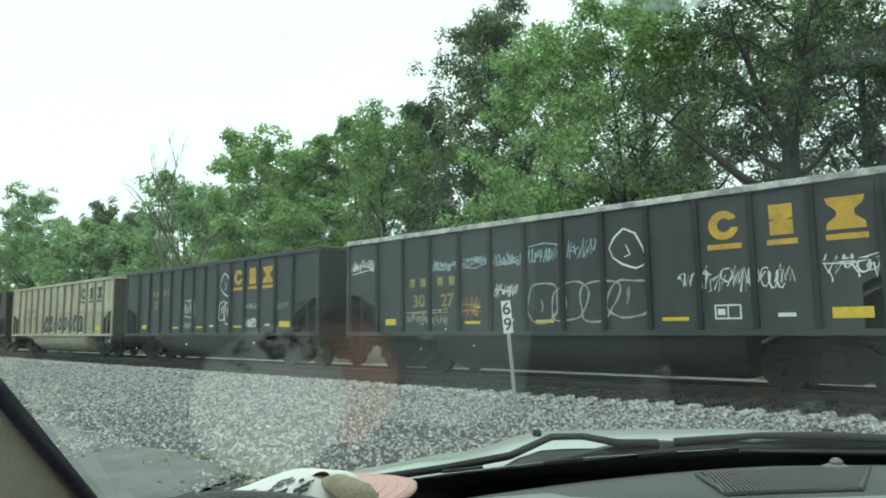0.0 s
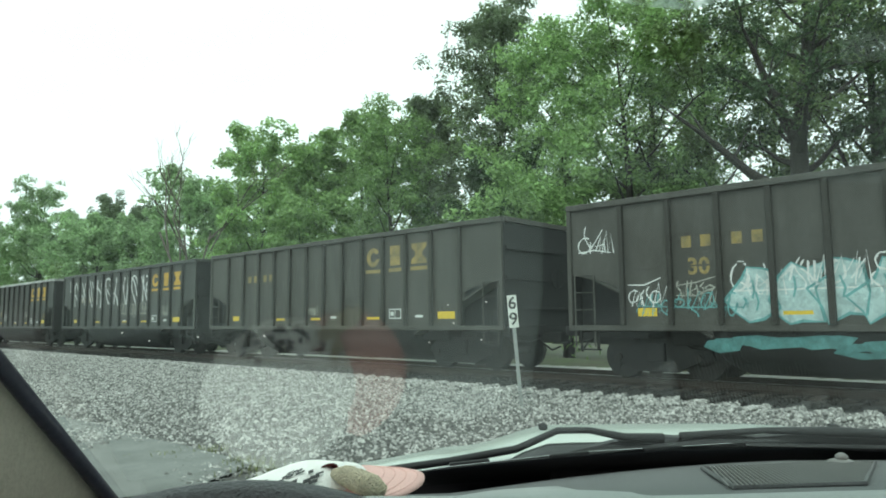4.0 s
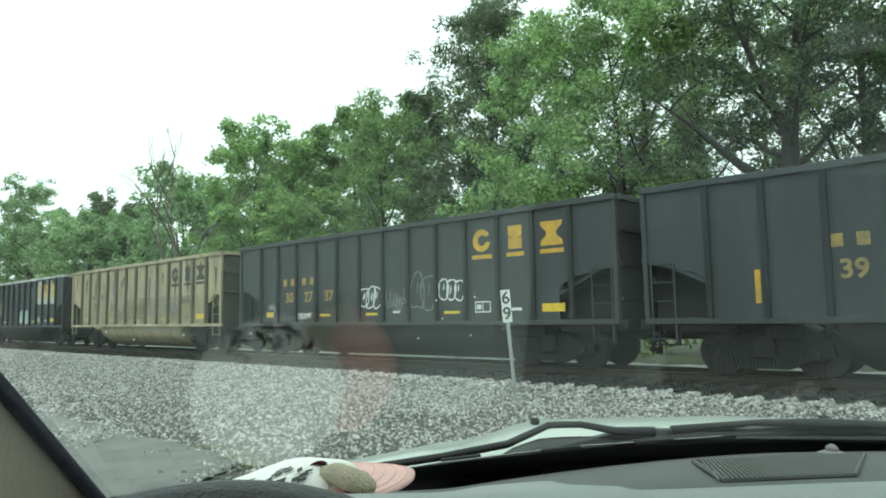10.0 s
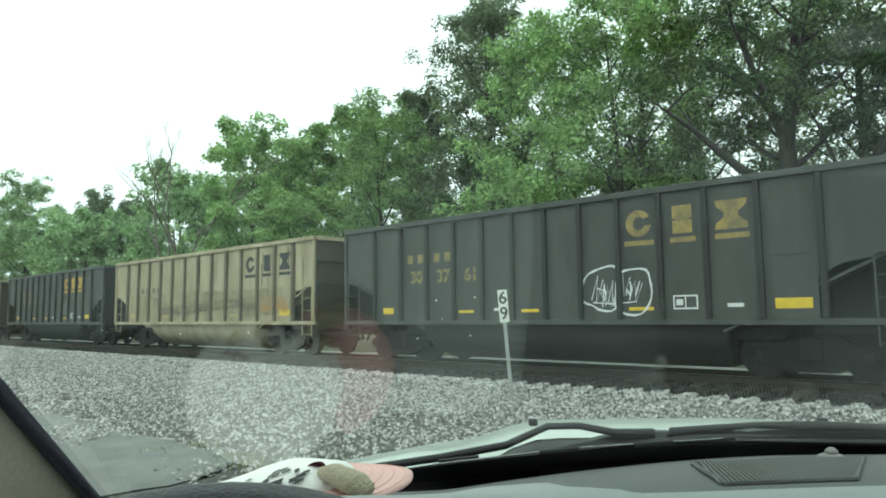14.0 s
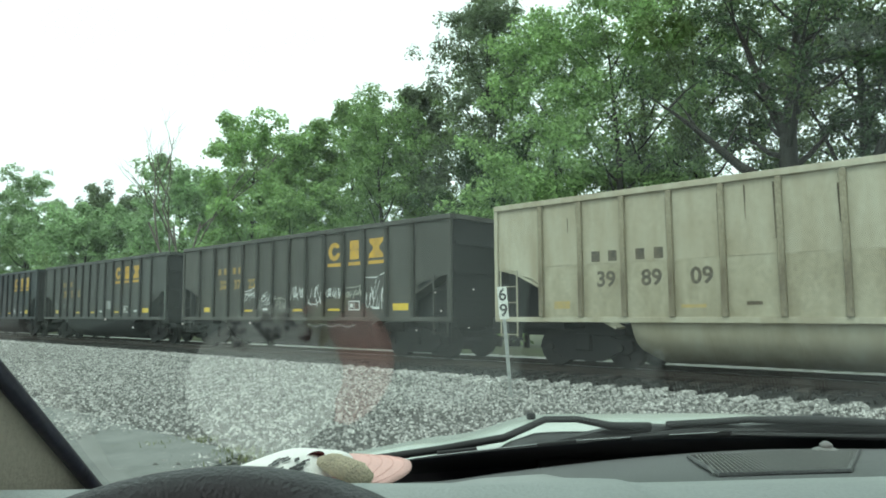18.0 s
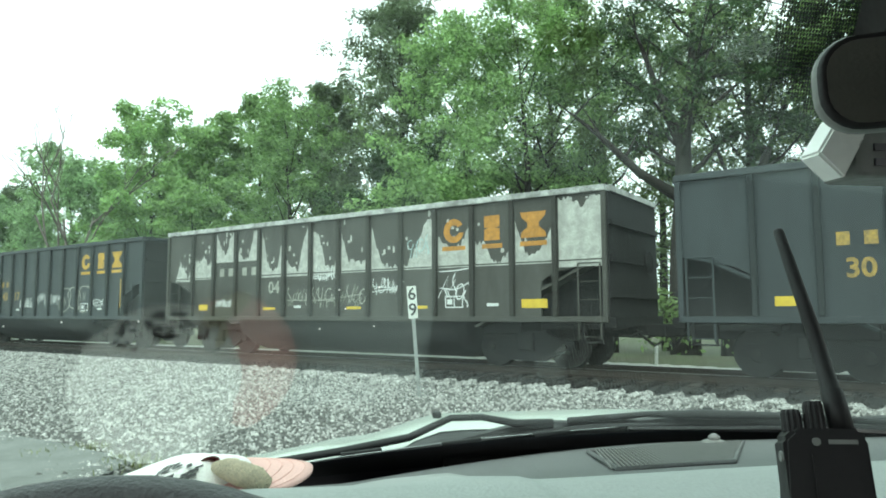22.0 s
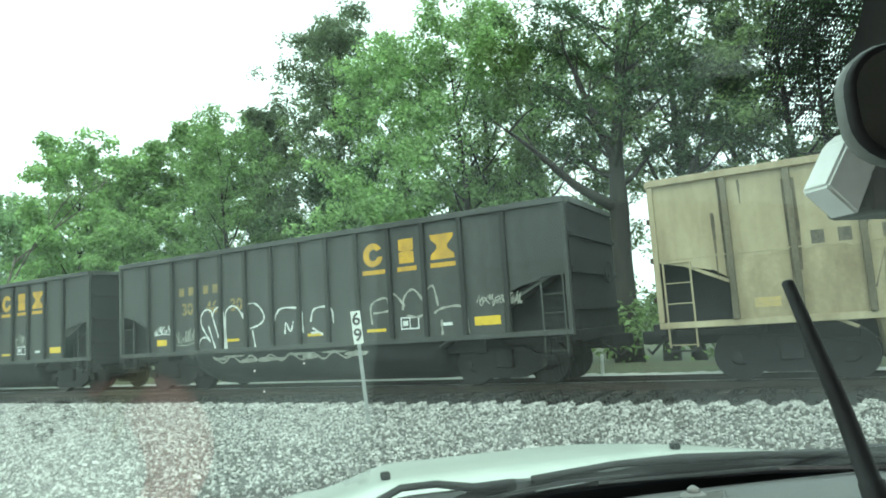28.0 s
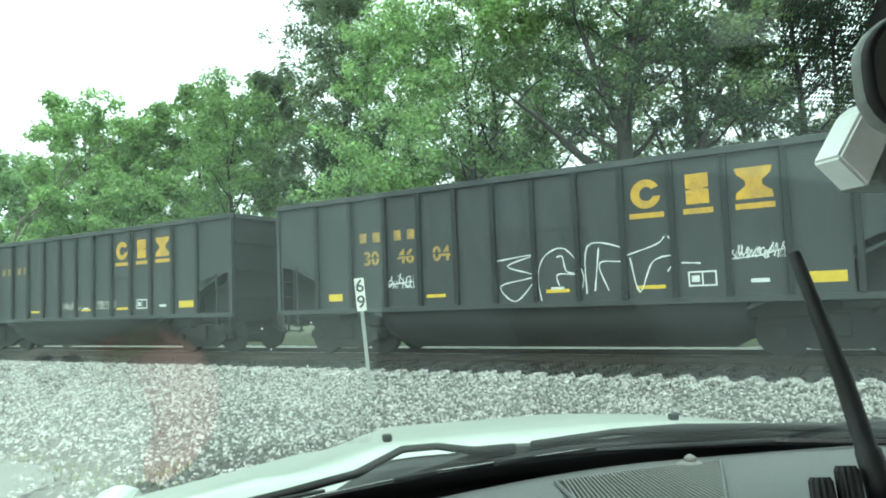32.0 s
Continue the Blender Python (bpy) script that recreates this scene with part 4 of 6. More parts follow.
LINES["wide"] = [[(3.03, 0.01), (3.1, 0.11), (3.35, 0.13), (3.5, 0.08)], [(3.5, 0.09), (3.2, 0.23), (3.13, 0.34), (3.3, 0.42), (3.55, 0.41), (3.62, 0.34), (3.84, 0.12)], [(3.44, 0.25), (3.7, 0.01)], [(3.62, 0.36), (3.72, 0.42), (3.93, 0.44), (4.06, 0.36), (4.1, -0.02)], [(3.86, 0.28), (4.05, 0.01)], [(4.17, -0.01), (4.13, 0.32), (4.26, 0.42), (4.55, 0.43), (4.83, 0.32), (4.95, 0.14), (4.97, -0.01)], [(4.83, 0.34), (5.0, 0.43), (5.25, 0.45), (5.55, 0.38), (5.66, 0.28), (5.45, 0.22), (5.1, 0.19)], [(5.2, 0.17), (5.3, -0.01)], [(5.94, 0.08), (6.21, 0.35), (7.05, 0.35)], [(6.42, 0.11), (6.47, 0.22), (6.63, 0.13), (6.74, 0.23)], [(7.05, 0.32), (7.09, 0.11)], [(7.36, 0.21), (7.5, 0.33), (8.05, 0.33), (8.14, 0.18)], [(7.41, 0.15), (7.77, 0.08)], [(8.9, 0.32), (9.02, 0.08)]]
LINES["round"] = [[(9.38, 0.14), (9.38, 0.32), (9.83, 0.37), (9.92, 0.26), (9.42, 0.24)], [(9.88, 0.32), (10.07, 0.4), (10.39, 0.28)], [(10.32, 0.25), (10.39, 0.37), (10.68, 0.42), (11.0, 0.24), (10.75, 0.18), (10.43, 0.2)], [(10.93, 0.37), (11.19, 0.44), (11.31, 0.26)], [(11.19, 0.2), (11.44, 0.24), (11.94, 0.23), (12.06, 0.01)], [(11.38, 0.14), (11.38, 0.01)]]
# bay, lower edge and five heights of the ragged upper edge
PEELED = {"square": [(10, 0.46, 0.97, 0.94, 0.97, 0.9, 0.97), (11, 0.46, 0.9, 0.7, 0.8, 0.95, 0.97), (12, 0.46, 0.97, 0.95, 0.8, 0.9, 0.97)]}
PEELED["ragged"] = [(0.25, 0.42, 0.43, 0.66, 0.58, 0.45, 0.7), (1, 0.44, 0.7, 0.66, 0.72, 0.6, 0.7), (2, 0.63, 0.97, 0.8, 0.7, 0.95, 0.97), (3, 0.63, 0.75, 0.65, 0.66, 0.95, 0.97), (4, 0.43, 0.97, 0.6, 0.52, 0.55, 0.97), (5, 0.43, 0.6, 0.52, 0.5, 0.85, 0.97), (6, 0.43, 0.9, 0.85, 0.55, 0.5, 0.56), (7, 0.44, 0.85, 0.58, 0.55, 0.53, 0.55)]
PEELED["ragged"] += [(8, 0.44, 0.88, 0.62, 0.5, 0.48, 0.47), (9, 0.44, 0.47, 0.55, 0.7, 0.88, 0.92), (10, 0.44, 0.72, 0.66, 0.6, 0.66, 0.85), (11, 0.44, 0.66, 0.65, 0.5, 0.46, 0.6), (12, 0.44, 0.8, 0.55, 0.5, 0.6, 0.78), (13, 0.4, 0.97, 0.98, 0.9, 0.97, 0.98)]


def paint_car(c):
    style, rim, em, nums, mk = CARBOOK[c]
    car, rnd = CARS[c], random.Random(c * 7 + 3)
    tan = style[0] == "t"
    SIDE["build"] = "short" if c in SHORT else "long"
    emblem(car, PAINT[em], "black painted shapes" if tan else "yellow painted shapes")
    tape = [(1.5, 0.42, 0.17), (4.4, 0.5, 0.07), (9.5, 0.55, 0.07), (12.5, 0.62, 0.19)]
    if not tan:
        tape.append((rnd.choice((6.5, 7.5)), 0.5, 0.07))
    if c in (8, 20):
        tape = []
    car["dark"] = 0 if tan else 1
    marks(car, M_TANMARK if tan else M_NUMBER if mk == "y" else PAINT[mk], nums, [(5.5 + rnd.choice((0, 2)), 0.28), (10.5, 0.5), (11.5, 0.3)], tape, 0.9 if c in (8, 20) else 0.08)
    for kind, col, b0, b1, z0, z1, *more in ART.get(c, []):
        bm, fill = bmesh.new(), None
        if kind == "tag":
            tag(bm, rnd, b0, b1, z0, z1, 0.044 + 0.024 * (z1 - z0))
        elif kind == "rock":
            rock(bm, rnd, b0, b1, z0, z1)
        elif kind == "bubble":
            fill = bmesh.new() if more[1] else None
            bubble(bm, fill, rnd, b0, b1, z0, z1, more[0], 0.055)
        elif kind == "piece":
            fill = bmesh.new()
            bubble(bm, fill, rnd, b0, b1, z0, z1, more[0], 0.06)
        elif kind == "domes":
            fill, w = bmesh.new(), (b1 - b0) / more[0]
            for i in range(more[0]):
                x0, x1 = bay_x(b0 + i * w - 0.06), bay_x(b0 + (i + 1) * w + 0.1)
                top = up(z1 - 0.02 * i) - up(z0)
                p = [((x0 + x1) / 2 - (x1 - x0) / 2 * math.cos(a), up(z0) + 0.02 + top * math.sin(a) ** 0.8) for a in [math.pi * k / 14 for k in range(15)]]
                patch(fill, p, FACE - 0.004 - 0.0005 * i)
                stroke(bm, p, 0.05, FACE - 0.006 - 0.0005 * i)
                stroke(bm, [((x0 + x1) / 2, up(z0 + 0.08)), ((x0 + x1) / 2 + 0.02, up(z1 - 0.08))], 0.04, FACE - 0.0065 - 0.0005 * i)
        elif kind == "slash":
            n = len(SLASHES)
            for i, lines in enumerate(SLASHES):
                x, w = bay_x(b0 + i * (b1 - b0) / n) + 0.12, (b1 - b0) / n * 0.78
                for p in lines:
                    stroke(bm, smooth_line([(x + u * w, up(z0 + (z1 - z0) * v)) for u, v in p]), 0.105, FACE - 0.007 - 0.0004 * i)
        elif kind == "post":
            bar(bm, bay_x(b0), bay_x(b1), up(z0), up(z1), FACE - 0.005)
        elif kind == "peel":
            peel(bm, rnd, PEELED[more[0]])
        elif kind == "flakes":
            flakes(bm, rnd, [b0 + i for i in range(int(b1 - b0) + 1)], z0, z1)
        elif kind == "streaks":
            for i in range(9):
                x, z = bay_x(rnd.uniform(b0, b1)), up(rnd.uniform(z0, (z0 + z1) / 2))
                bar(bm, x, x + rnd.uniform(0.03, 0.1), z, up(rnd.uniform(z1 - 0.2, z1)), FACE - 0.004)
        elif kind == "tub":
            pts = [(bay_x(b0 + (b1 - b0) * i / 40), SILL - 0.5 + 0.45 * (z0 + (z1 - z0) * (0.5 + 0.5 * math.cos(i * more[0] * 0.157)))) for i in range(41)]
            stroke(bm, pts, 0.07, 0)
            on_tub(bm)
        elif kind == "smear":
            for i in range(more[0]):
                x, w = bay_x(b0 + (b1 - b0) * (i + rnd.random()) / more[0]), rnd.uniform(0.25, 0.6)
                z, t = SILL - 0.05 - 0.3 * z0 * rnd.random(), rnd.uniform(0.1, 0.3) * z1
                patch(bm, [(x - w, z - t * 0.6), (x - 0.3 * w, z - t), (x + w * 0.7, z - t * 0.8), (x + w, z - t * 0.2), (x + w * 0.2, z), (x - w * 0.8, z - t * 0.15)], 0)
            bmesh.ops.triangulate(bm, faces=bm.faces)
            on_tub(bm)
        elif kind == "lines":
            for i, line in enumerate(LINES[more[0]]):
                stroke(bm, smooth_line([(bay_x(b), up(v)) for b, v in line]), more[1], FACE - 0.006 - 0.0003 * i)
        if fill is not None:
            part("graffiti_fill", fill, PAINT[col], car)
            col = more[1] or "w"
        part("graffiti", bm, PAINT[col], car, "sprayed graffiti strokes")
    if tan:
        bm = bmesh.new()
        # strips along each rib: coal streaks that also paint the rib's shadow
        for i in range(1, 14):
            for _ in range(3 if c == 10 else 2 if style == "t0" else 1):
                x, z = bay_x(i) + rnd.choice((-0.075, -0.085, 0.075)), up(rnd.uniform(0.9, 1.0))
                end, w = up(rnd.uniform(0.02, 0.7)), rnd.uniform(0.015, 0.05)
                patch(bm, [(x - w * 0.4, end), (x + w * 0.3, end + 0.05), (x + w, (z + end) / 2), (x + w * 0.8, z), (x - w, z), (x - w * 0.7, (z + end) / 2)], FACE - 0.0025)
        for i in range(40 if c == 10 else 18 if style == "t0" else 5):
            x, z, w = bay_x(rnd.uniform(0.3, 13.6)), up(rnd.uniform(0.75, 1.0)), rnd.uniform(0.01, 0.04 if c != 10 else 0.09)
            end = z - rnd.uniform(0.2, 1.5 if style == "t0" else 0.8)
            end = max(end, up(0.01))
            patch(bm, [(x - w * 0.2, end), (x + w * 0.3, end + 0.03), (x + w, z - 0.1), (x + w * 0.6, z), (x - w, z)], FACE - 0.002)
        part("coal_streaks", bm, M_STAINSHADE, car, "dark coal stains and painted rib shadows")
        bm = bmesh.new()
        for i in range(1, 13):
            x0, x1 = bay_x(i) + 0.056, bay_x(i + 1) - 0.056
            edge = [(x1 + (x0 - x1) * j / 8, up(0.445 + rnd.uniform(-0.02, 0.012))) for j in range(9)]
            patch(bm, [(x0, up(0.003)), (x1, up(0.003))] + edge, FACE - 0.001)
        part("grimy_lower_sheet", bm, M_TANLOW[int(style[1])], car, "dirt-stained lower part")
    kind = "tan weathered" if tan else "dark grey"
    extra = "with sprayed graffiti" if len(ART.get(c, [])) > 3 else "with faded painted marks"
    if c in (11, 19):
        extra = "with flaking pale paint"
    tagged(car, kind + " ribbed steel coal hopper car " + extra, "freight car", "cars of the coal train")



CARS = {}


def build_train():
    kinds = {}
    for c, (style, pale_rim, *_) in CARBOOK.items():
        build = "short" if c in SHORT else "long"
        key = style, pale_rim, build
        if key not in kinds:
            paint = M_TAN[int(style[1])] if style[0] == "t" else M_DARK[int(style[1])]
            kinds[key] = CARS[c] = hopper(paint, M_RIM if pale_rim and style[0] != "t" else paint, build)
        else:
            CARS[c] = copy_thing(kinds[key], Matrix())


build_train()
for c in CARS:
    paint_car(c)


# ---- road, loose stone, weeds ----
def build_road():
    """The asphalt road beside the track, with a rounded corner."""
    bm = bmesh.new()
    edge, stop, r = 4.15, -6.25, 0.8
    rim = [(-150, edge), (-60, edge), (-30, edge), (-15, edge)]
    for i in range(9):
        a = math.pi / 2 * (1 - i / 8)
        rim.append((stop - r + r * math.cos(a), edge - r + r * math.sin(a)))
    rim += [(stop, 0), (stop + 0.6, -6), (stop + 0.6, -60), (-150, -60)]
    rnd = random.Random(5)
    pts = []
    for (x0, y0), (x1, y1) in zip(rim, rim[1:]):
        k = 12 if x1 > -40 else 1
        pts += [(x0 + (x1 - x0) * i / k + (rnd.uniform(-0.05, 0.05) if k > 1 else 0), y0 + (y1 - y0) * i / k + (rnd.uniform(-0.03, 0.03) if k > 1 else 0)) for i in range(k)]
    pts.append(rim[-1])
    top = [bm.verts.new((x, y, 0.022)) for x, y in pts]
    bm.faces.new(top)
    bmesh.ops.recalc_face_normals(bm, faces=bm.faces)
    tagged(part("road", bm, M_ASPHALT, m=TRACK), "grey asphalt road with a worn rounded edge", "road", kind="structure")


def scatter(name, label, category, count, region, size, mat, seed, drop):
    """Thousands of angular stones as one piece of stuff; region(rng, n) gives places along and across the track."""
    rng = np.random.default_rng(seed)
    base = np.array([(1, 0, 0), (-1, 0, 0), (0, 1, 0), (0, -1, 0), (0, 0, 1), (0, 0, -1)], dtype=float)
    tri = np.array([(0, 2, 4), (2, 1, 4), (1, 3, 4), (3, 0, 4), (2, 0, 5), (1, 2, 5), (3, 1, 5), (0, 3, 5)])
    a, b = region(rng, count)
    m = np.array(TRACK)
    x, y = m[0, 0] * a + m[0, 1] * b, m[1, 0] * a + m[1, 1] * b
    z = np.array([ground_height(p, q) for p, q in zip(x, y)])
    s = rng.uniform(*size, (count, 1, 1)) * rng.uniform(0.55, 1.25, (count, 1, 3))
    v = base[None] * s + rng.normal(0, 0.16, (count, 6, 3)) * s
    ang, tilt = rng.uniform(0, 6.28, count), rng.uniform(-0.9, 0.9, count)
    c, d = np.cos(ang)[:, None], np.sin(ang)[:, None]
    vx, vy, vz = v[..., 0] * c - v[..., 1] * d, v[..., 0] * d + v[..., 1] * c, v[..., 2]
    e, f = np.cos(tilt)[:, None], np.sin(tilt)[:, None]
    vx, vz = vx * e - vz * f, vx * f + vz * e
    out = np.stack([vx + x[:, None], vy + y[:, None], vz + (z + drop)[:, None]], -1)
    faces = tri[None] + 6 * np.arange(count)[:, None, None]
    tagged(soup(name, out.reshape(-1, 3), faces.reshape(-1, 3), mat), label, category, kind="stuff")


def near_bed(rng, n):
    a = -46 + 60 * rng.random(n) ** 0.62
    b = 3.2 + 8.1 * rng.random(n) ** 0.85
    return a, b


def shoulder(rng, n):
    """The heaped edge of the ballast, piled between the tie ends."""
    a = -50 + 66 * rng.random(n) ** 0.7
    b = 11.42 - 0.3 * np.cos(a * 12.566) - np.abs(rng.normal(0, 0.22, n))
    return a, b


def between_ties(rng, n):
    a = -40 + 56 * rng.random(n) ** 0.7
    a = np.floor(a / 0.5) * 0.5 + 0.25 + rng.normal(0, 0.07, n)
    return a, 11.55 + 5.4 * rng.random(n)


def build_weeds():
    rng = np.random.default_rng(8)
    places = [(-2.0, 7.3), (-1.75, 7.0), (-2.3, 7.7), (-1.5, 6.7), (-2.9, 8.4), (-1.2, 7.2), (-3.4, 8.2), (-0.9, 6.4)]
    vs, fs = [], []
    for px, py in places:
        for i in range(70):
            x, y = px + rng.normal(0, 0.14), py + rng.normal(0, 0.14)
            a, h, w, lean = rng.uniform(0, 6.28), rng.uniform(0.025, 0.08), 0.008, rng.uniform(0.02, 0.06)
            z = ground_height(x, y)
            dx, dy = math.cos(a), math.sin(a)
            k = len(vs)
            vs += [(x - dy * w, y + dx * w, z), (x + dy * w, y - dx * w, z), (x + dx * lean + dy * w * 0.3, y + dy * lean - dx * w * 0.3, z + h), (x + dx * lean - dy * w * 0.3, y + dy * lean + dx * w * 0.3, z + h)]
            fs.append((k, k + 1, k + 2, k + 3))
    tagged(soup("weeds", vs, fs, M_GRASS), "yellow-green weeds in the stone at the road edge", "weeds", kind="stuff")


build_road()
scatter("loose_stone", "loose crushed grey stone spread beside the track", "gravel", 110000, near_bed, (0.014, 0.037), M_STONE, 3, 0.006)
scatter("ballast_shoulder", "heaped grey ballast stone along the tie ends", "gravel", 30000, shoulder, (0.022, 0.05), M_STONE, 4, 0.03)
# stones in the colour that holds coal fouling and the train's shadow
scatter("ballast_stone", "grey ballast stone between the wooden ties", "gravel", 11000, between_ties, (0.028, 0.055), M_FOULSHADESTONE, 6, 0.02)
build_weeds()


# ---- milepost ----
M_SIGN = material("white_sign_sheet", (0.78, 0.79, 0.77), rough=0.45, spread=0.08, scale=5, fine=40, bump=0.02, second=(0.6, 0.6, 0.56), amount=0.25)
M_GALV = material("galvanised_post", (0.42, 0.43, 0.42), rough=0.5, metal=0.6, spread=0.2, scale=6, fine=40)
M_BLACK = material("black_lettering", (0.02, 0.02, 0.02), rough=0.5, spread=0.1, scale=6, fine=40, bump=0)


def build_milepost():
    post = new("milepost")
    post.matrix_basis = pose(1.226, 11.78, 0.05, 0, -4.2, 0)
    bm = bmesh.new()
    box(bm, -0.03, 0.03, -0.008, 0.0, -0.3, 1.92)
    box(bm, -0.03, -0.02, -0.03, -0.008, -0.3, 1.92)
    box(bm, 0.02, 0.03, -0.03, -0.008, -0.3, 1.92)
    part("post", bm, M_GALV, post)
    bm = bmesh.new()
    box(bm, -0.082, 0.082, -0.036, -0.032, 1.37, 1.93, 0.0015)
    panel = part("sign_panel", bm, M_SIGN, post)
    for s, z in (("6", 1.785), ("9", 1.515)):
        letters(s, 0.3, M_BLACK, panel, pose(0, -0.039, z, 90, 0, 0), "numeral", 0.004)
    bm = bmesh.new()
    for z in (1.42, 1.88):
        ring_tube(bm, [(0, -0.037, z), (0, -0.042, z)], 0.008, 8)
    part("bolts", bm, M_GALV, post)
    tagged(post, "white milepost plate with black numerals on a thin leaning steel post", "milepost")


def build_marker():
    """The short white post beyond the track, seen under the couplings."""
    bm = bmesh.new()
    box(bm, -0.035, 0.035, -0.035, 0.035, -0.2, 0.5, 0.008)
    ring_tube(bm, [(0, 0, 0.498), (0, 0, 0.53)], [0.034, 0.02], 8)
    tagged(part("marker_post", bm, M_SIGN, m=pose(7.98, 16.97, ground_height(7.98, 16.97), 0, 3, 0)), "short white marker post in weeds beside the track", "post")


build_milepost()
build_marker()


# ---- trees ----
def limb_paths(rnd, height, spread, base, count, lean, steep=(0.25, 0.9)):
    """The trunk and limbs of a tree as tapering lines, and the places where leaves grow."""
    top = Vector((lean[0], lean[1], height * 0.9))
    trunk = [Vector((0, 0, -0.3))]
    for i in range(1, 8):
        f = i / 7
        trunk.append(Vector((top.x * f * f + rnd.uniform(-0.12, 0.12) * height * 0.06, top.y * f * f + rnd.uniform(-0.1, 0.1) * height * 0.06, height * 0.9 * f)))
    limbs, tips = [], []
    for i in range(count):
        f = base + (0.97 - base) * (i + rnd.random()) / count
        p = trunk[min(6, int(f * 7))].lerp(trunk[min(7, int(f * 7) + 1)], f * 7 % 1)
        a = i * 2.4 + rnd.uniform(-0.5, 0.5)
        g = math.sin(math.pi * min(1, max(0.08, 1.0 - (f - base) / (1.02 - base)) ** 0.75) * 0.62 + 0.25)
        reach = spread * g * rnd.uniform(0.65, 1.08)
        rise = min(1.0 + 1.1 * steep[1], reach * rnd.uniform(*steep))
        d = Vector((math.cos(a), math.sin(a), 0))
        mid = p + d * reach * 0.5 + Vector((0, 0, rise * 0.65))
        end = p + d * reach + Vector((0, 0, rise))
        limbs.append(([p, p.lerp(mid, 0.5) + Vector((0, 0, -0.05 * reach)), mid, end], 0.35 * (1 - f) + 0.12))
        for k in range(4):
            q = mid.lerp(end, k / 3)
            tips.append((q, 0.8))
            for _ in range(3):
                e = q + Vector((rnd.gauss(0, 1), rnd.gauss(0, 1), rnd.gauss(0.15, 0.8))) * min(reach, 2.6) * 0.27
                limbs.append(([q, q.lerp(e, 0.5) + Vector((0, 0, 0.08)), e], 0.06))
                tips.append((e, 1.0))
    tips += [(trunk[-1].lerp(trunk[-2], 0.5), 0.9), (trunk[-2], 1.1), (trunk[-2] + Vector((0.5, 0, -0.3)), 1.0), (trunk[-2] + Vector((-0.5, 0.2, -0.2)), 1.0)]
    return trunk, limbs, tips


def leaf_cloud(rng, centers, sizes, per, leaf):
    """Small leaf blades round each centre, as arrays."""
    n = len(centers) * per
    c = np.repeat(np.array(centers), per, axis=0)
    s = np.repeat(np.array(sizes), per)[:, None]
    d = rng.normal(0, 1, (n, 3))
    d[:, 2] = np.abs(d[:, 2]) * 1.3 - 0.6
    d /= np.linalg.norm(d, axis=1)[:, None]
    p = c + d * s * np.array((1.15, 1.15, 1.1)) * (1.15 * rng.random((n, 1)) ** 0.4)
    out = d + np.array((0, 0, 0.6)) + rng.normal(0, 0.5, (n, 3))
    out /= np.linalg.norm(out, axis=1)[:, None]
    u = np.cross(out, rng.normal(0, 1, (n, 3)))
    u /= np.linalg.norm(u, axis=1)[:, None]
    w = np.cross(out, u)
    a, b = leaf * rng.uniform(0.6, 1.3, (n, 1)), leaf * rng.uniform(0.35, 0.6, (n, 1))
    v = np.stack([p - u * a, p + w * b, p + u * a, p - w * b], 1)
    return v.reshape(-1, 3), np.arange(4 * n).reshape(-1, 4)


def tree(x, y, height, spread, base, limbs, per, leaf, mat, seed, label, lean=(0, 0), trunk_r=None, puff=0.62, big_arm=None, steep=(0.25, 0.9)):
    rnd, rng = random.Random(seed), np.random.default_rng(seed)
    t = new("tree")
    t.matrix_basis = pose(x, y, ground_height(x, y))
    line, arms, tips = limb_paths(rnd, height, spread, base, limbs, lean, steep)
    r = trunk_r or height * 0.014
    for at, reach, weight in big_arm or ():
        q = line[at] + Vector(reach)
        arms.append(([line[at], line[at].lerp(q, 0.35) + Vector((0, 0, -0.25)), line[at].lerp(q, 0.7), q], weight))
        tips += [(q, 1.2), (q + Vector((-0.6, 0, 0.5)), 1.0)]
        for g in (0.45, 0.65, 0.85):
            p = line[at].lerp(q, g)
            e = p + Vector((rnd.gauss(0, 0.8), rnd.gauss(0, 0.5), rnd.uniform(0.6, 1.6)))
            arms.append(([p, p.lerp(e, 0.5) + Vector((0, 0, 0.1)), e], 0.12))
            tips.append((e, 0.9))
    bm = bmesh.new()
    ring_tube(bm, line, [r * (1.25 - 1.15 * i / 7) for i in range(8)], 9)
    part("trunk", bm, M_BARK, t, smooth=True)
    bm = bmesh.new()
    for pts, w in arms:
        k = len(pts) - 1
        ring_tube(bm, pts, [max(0.008, r * w * (1.05 - i / k)) for i in range(len(pts))], 5, cap=False)
    part("limbs", bm, M_BARK, t, smooth=True)
    v, f = leaf_cloud(rng, [p for p, _ in tips], [puff * s for _, s in tips], per, leaf)
    soup("crown", v, f, mat, t)
    return tagged(t, label, "tree", "trees behind the track")


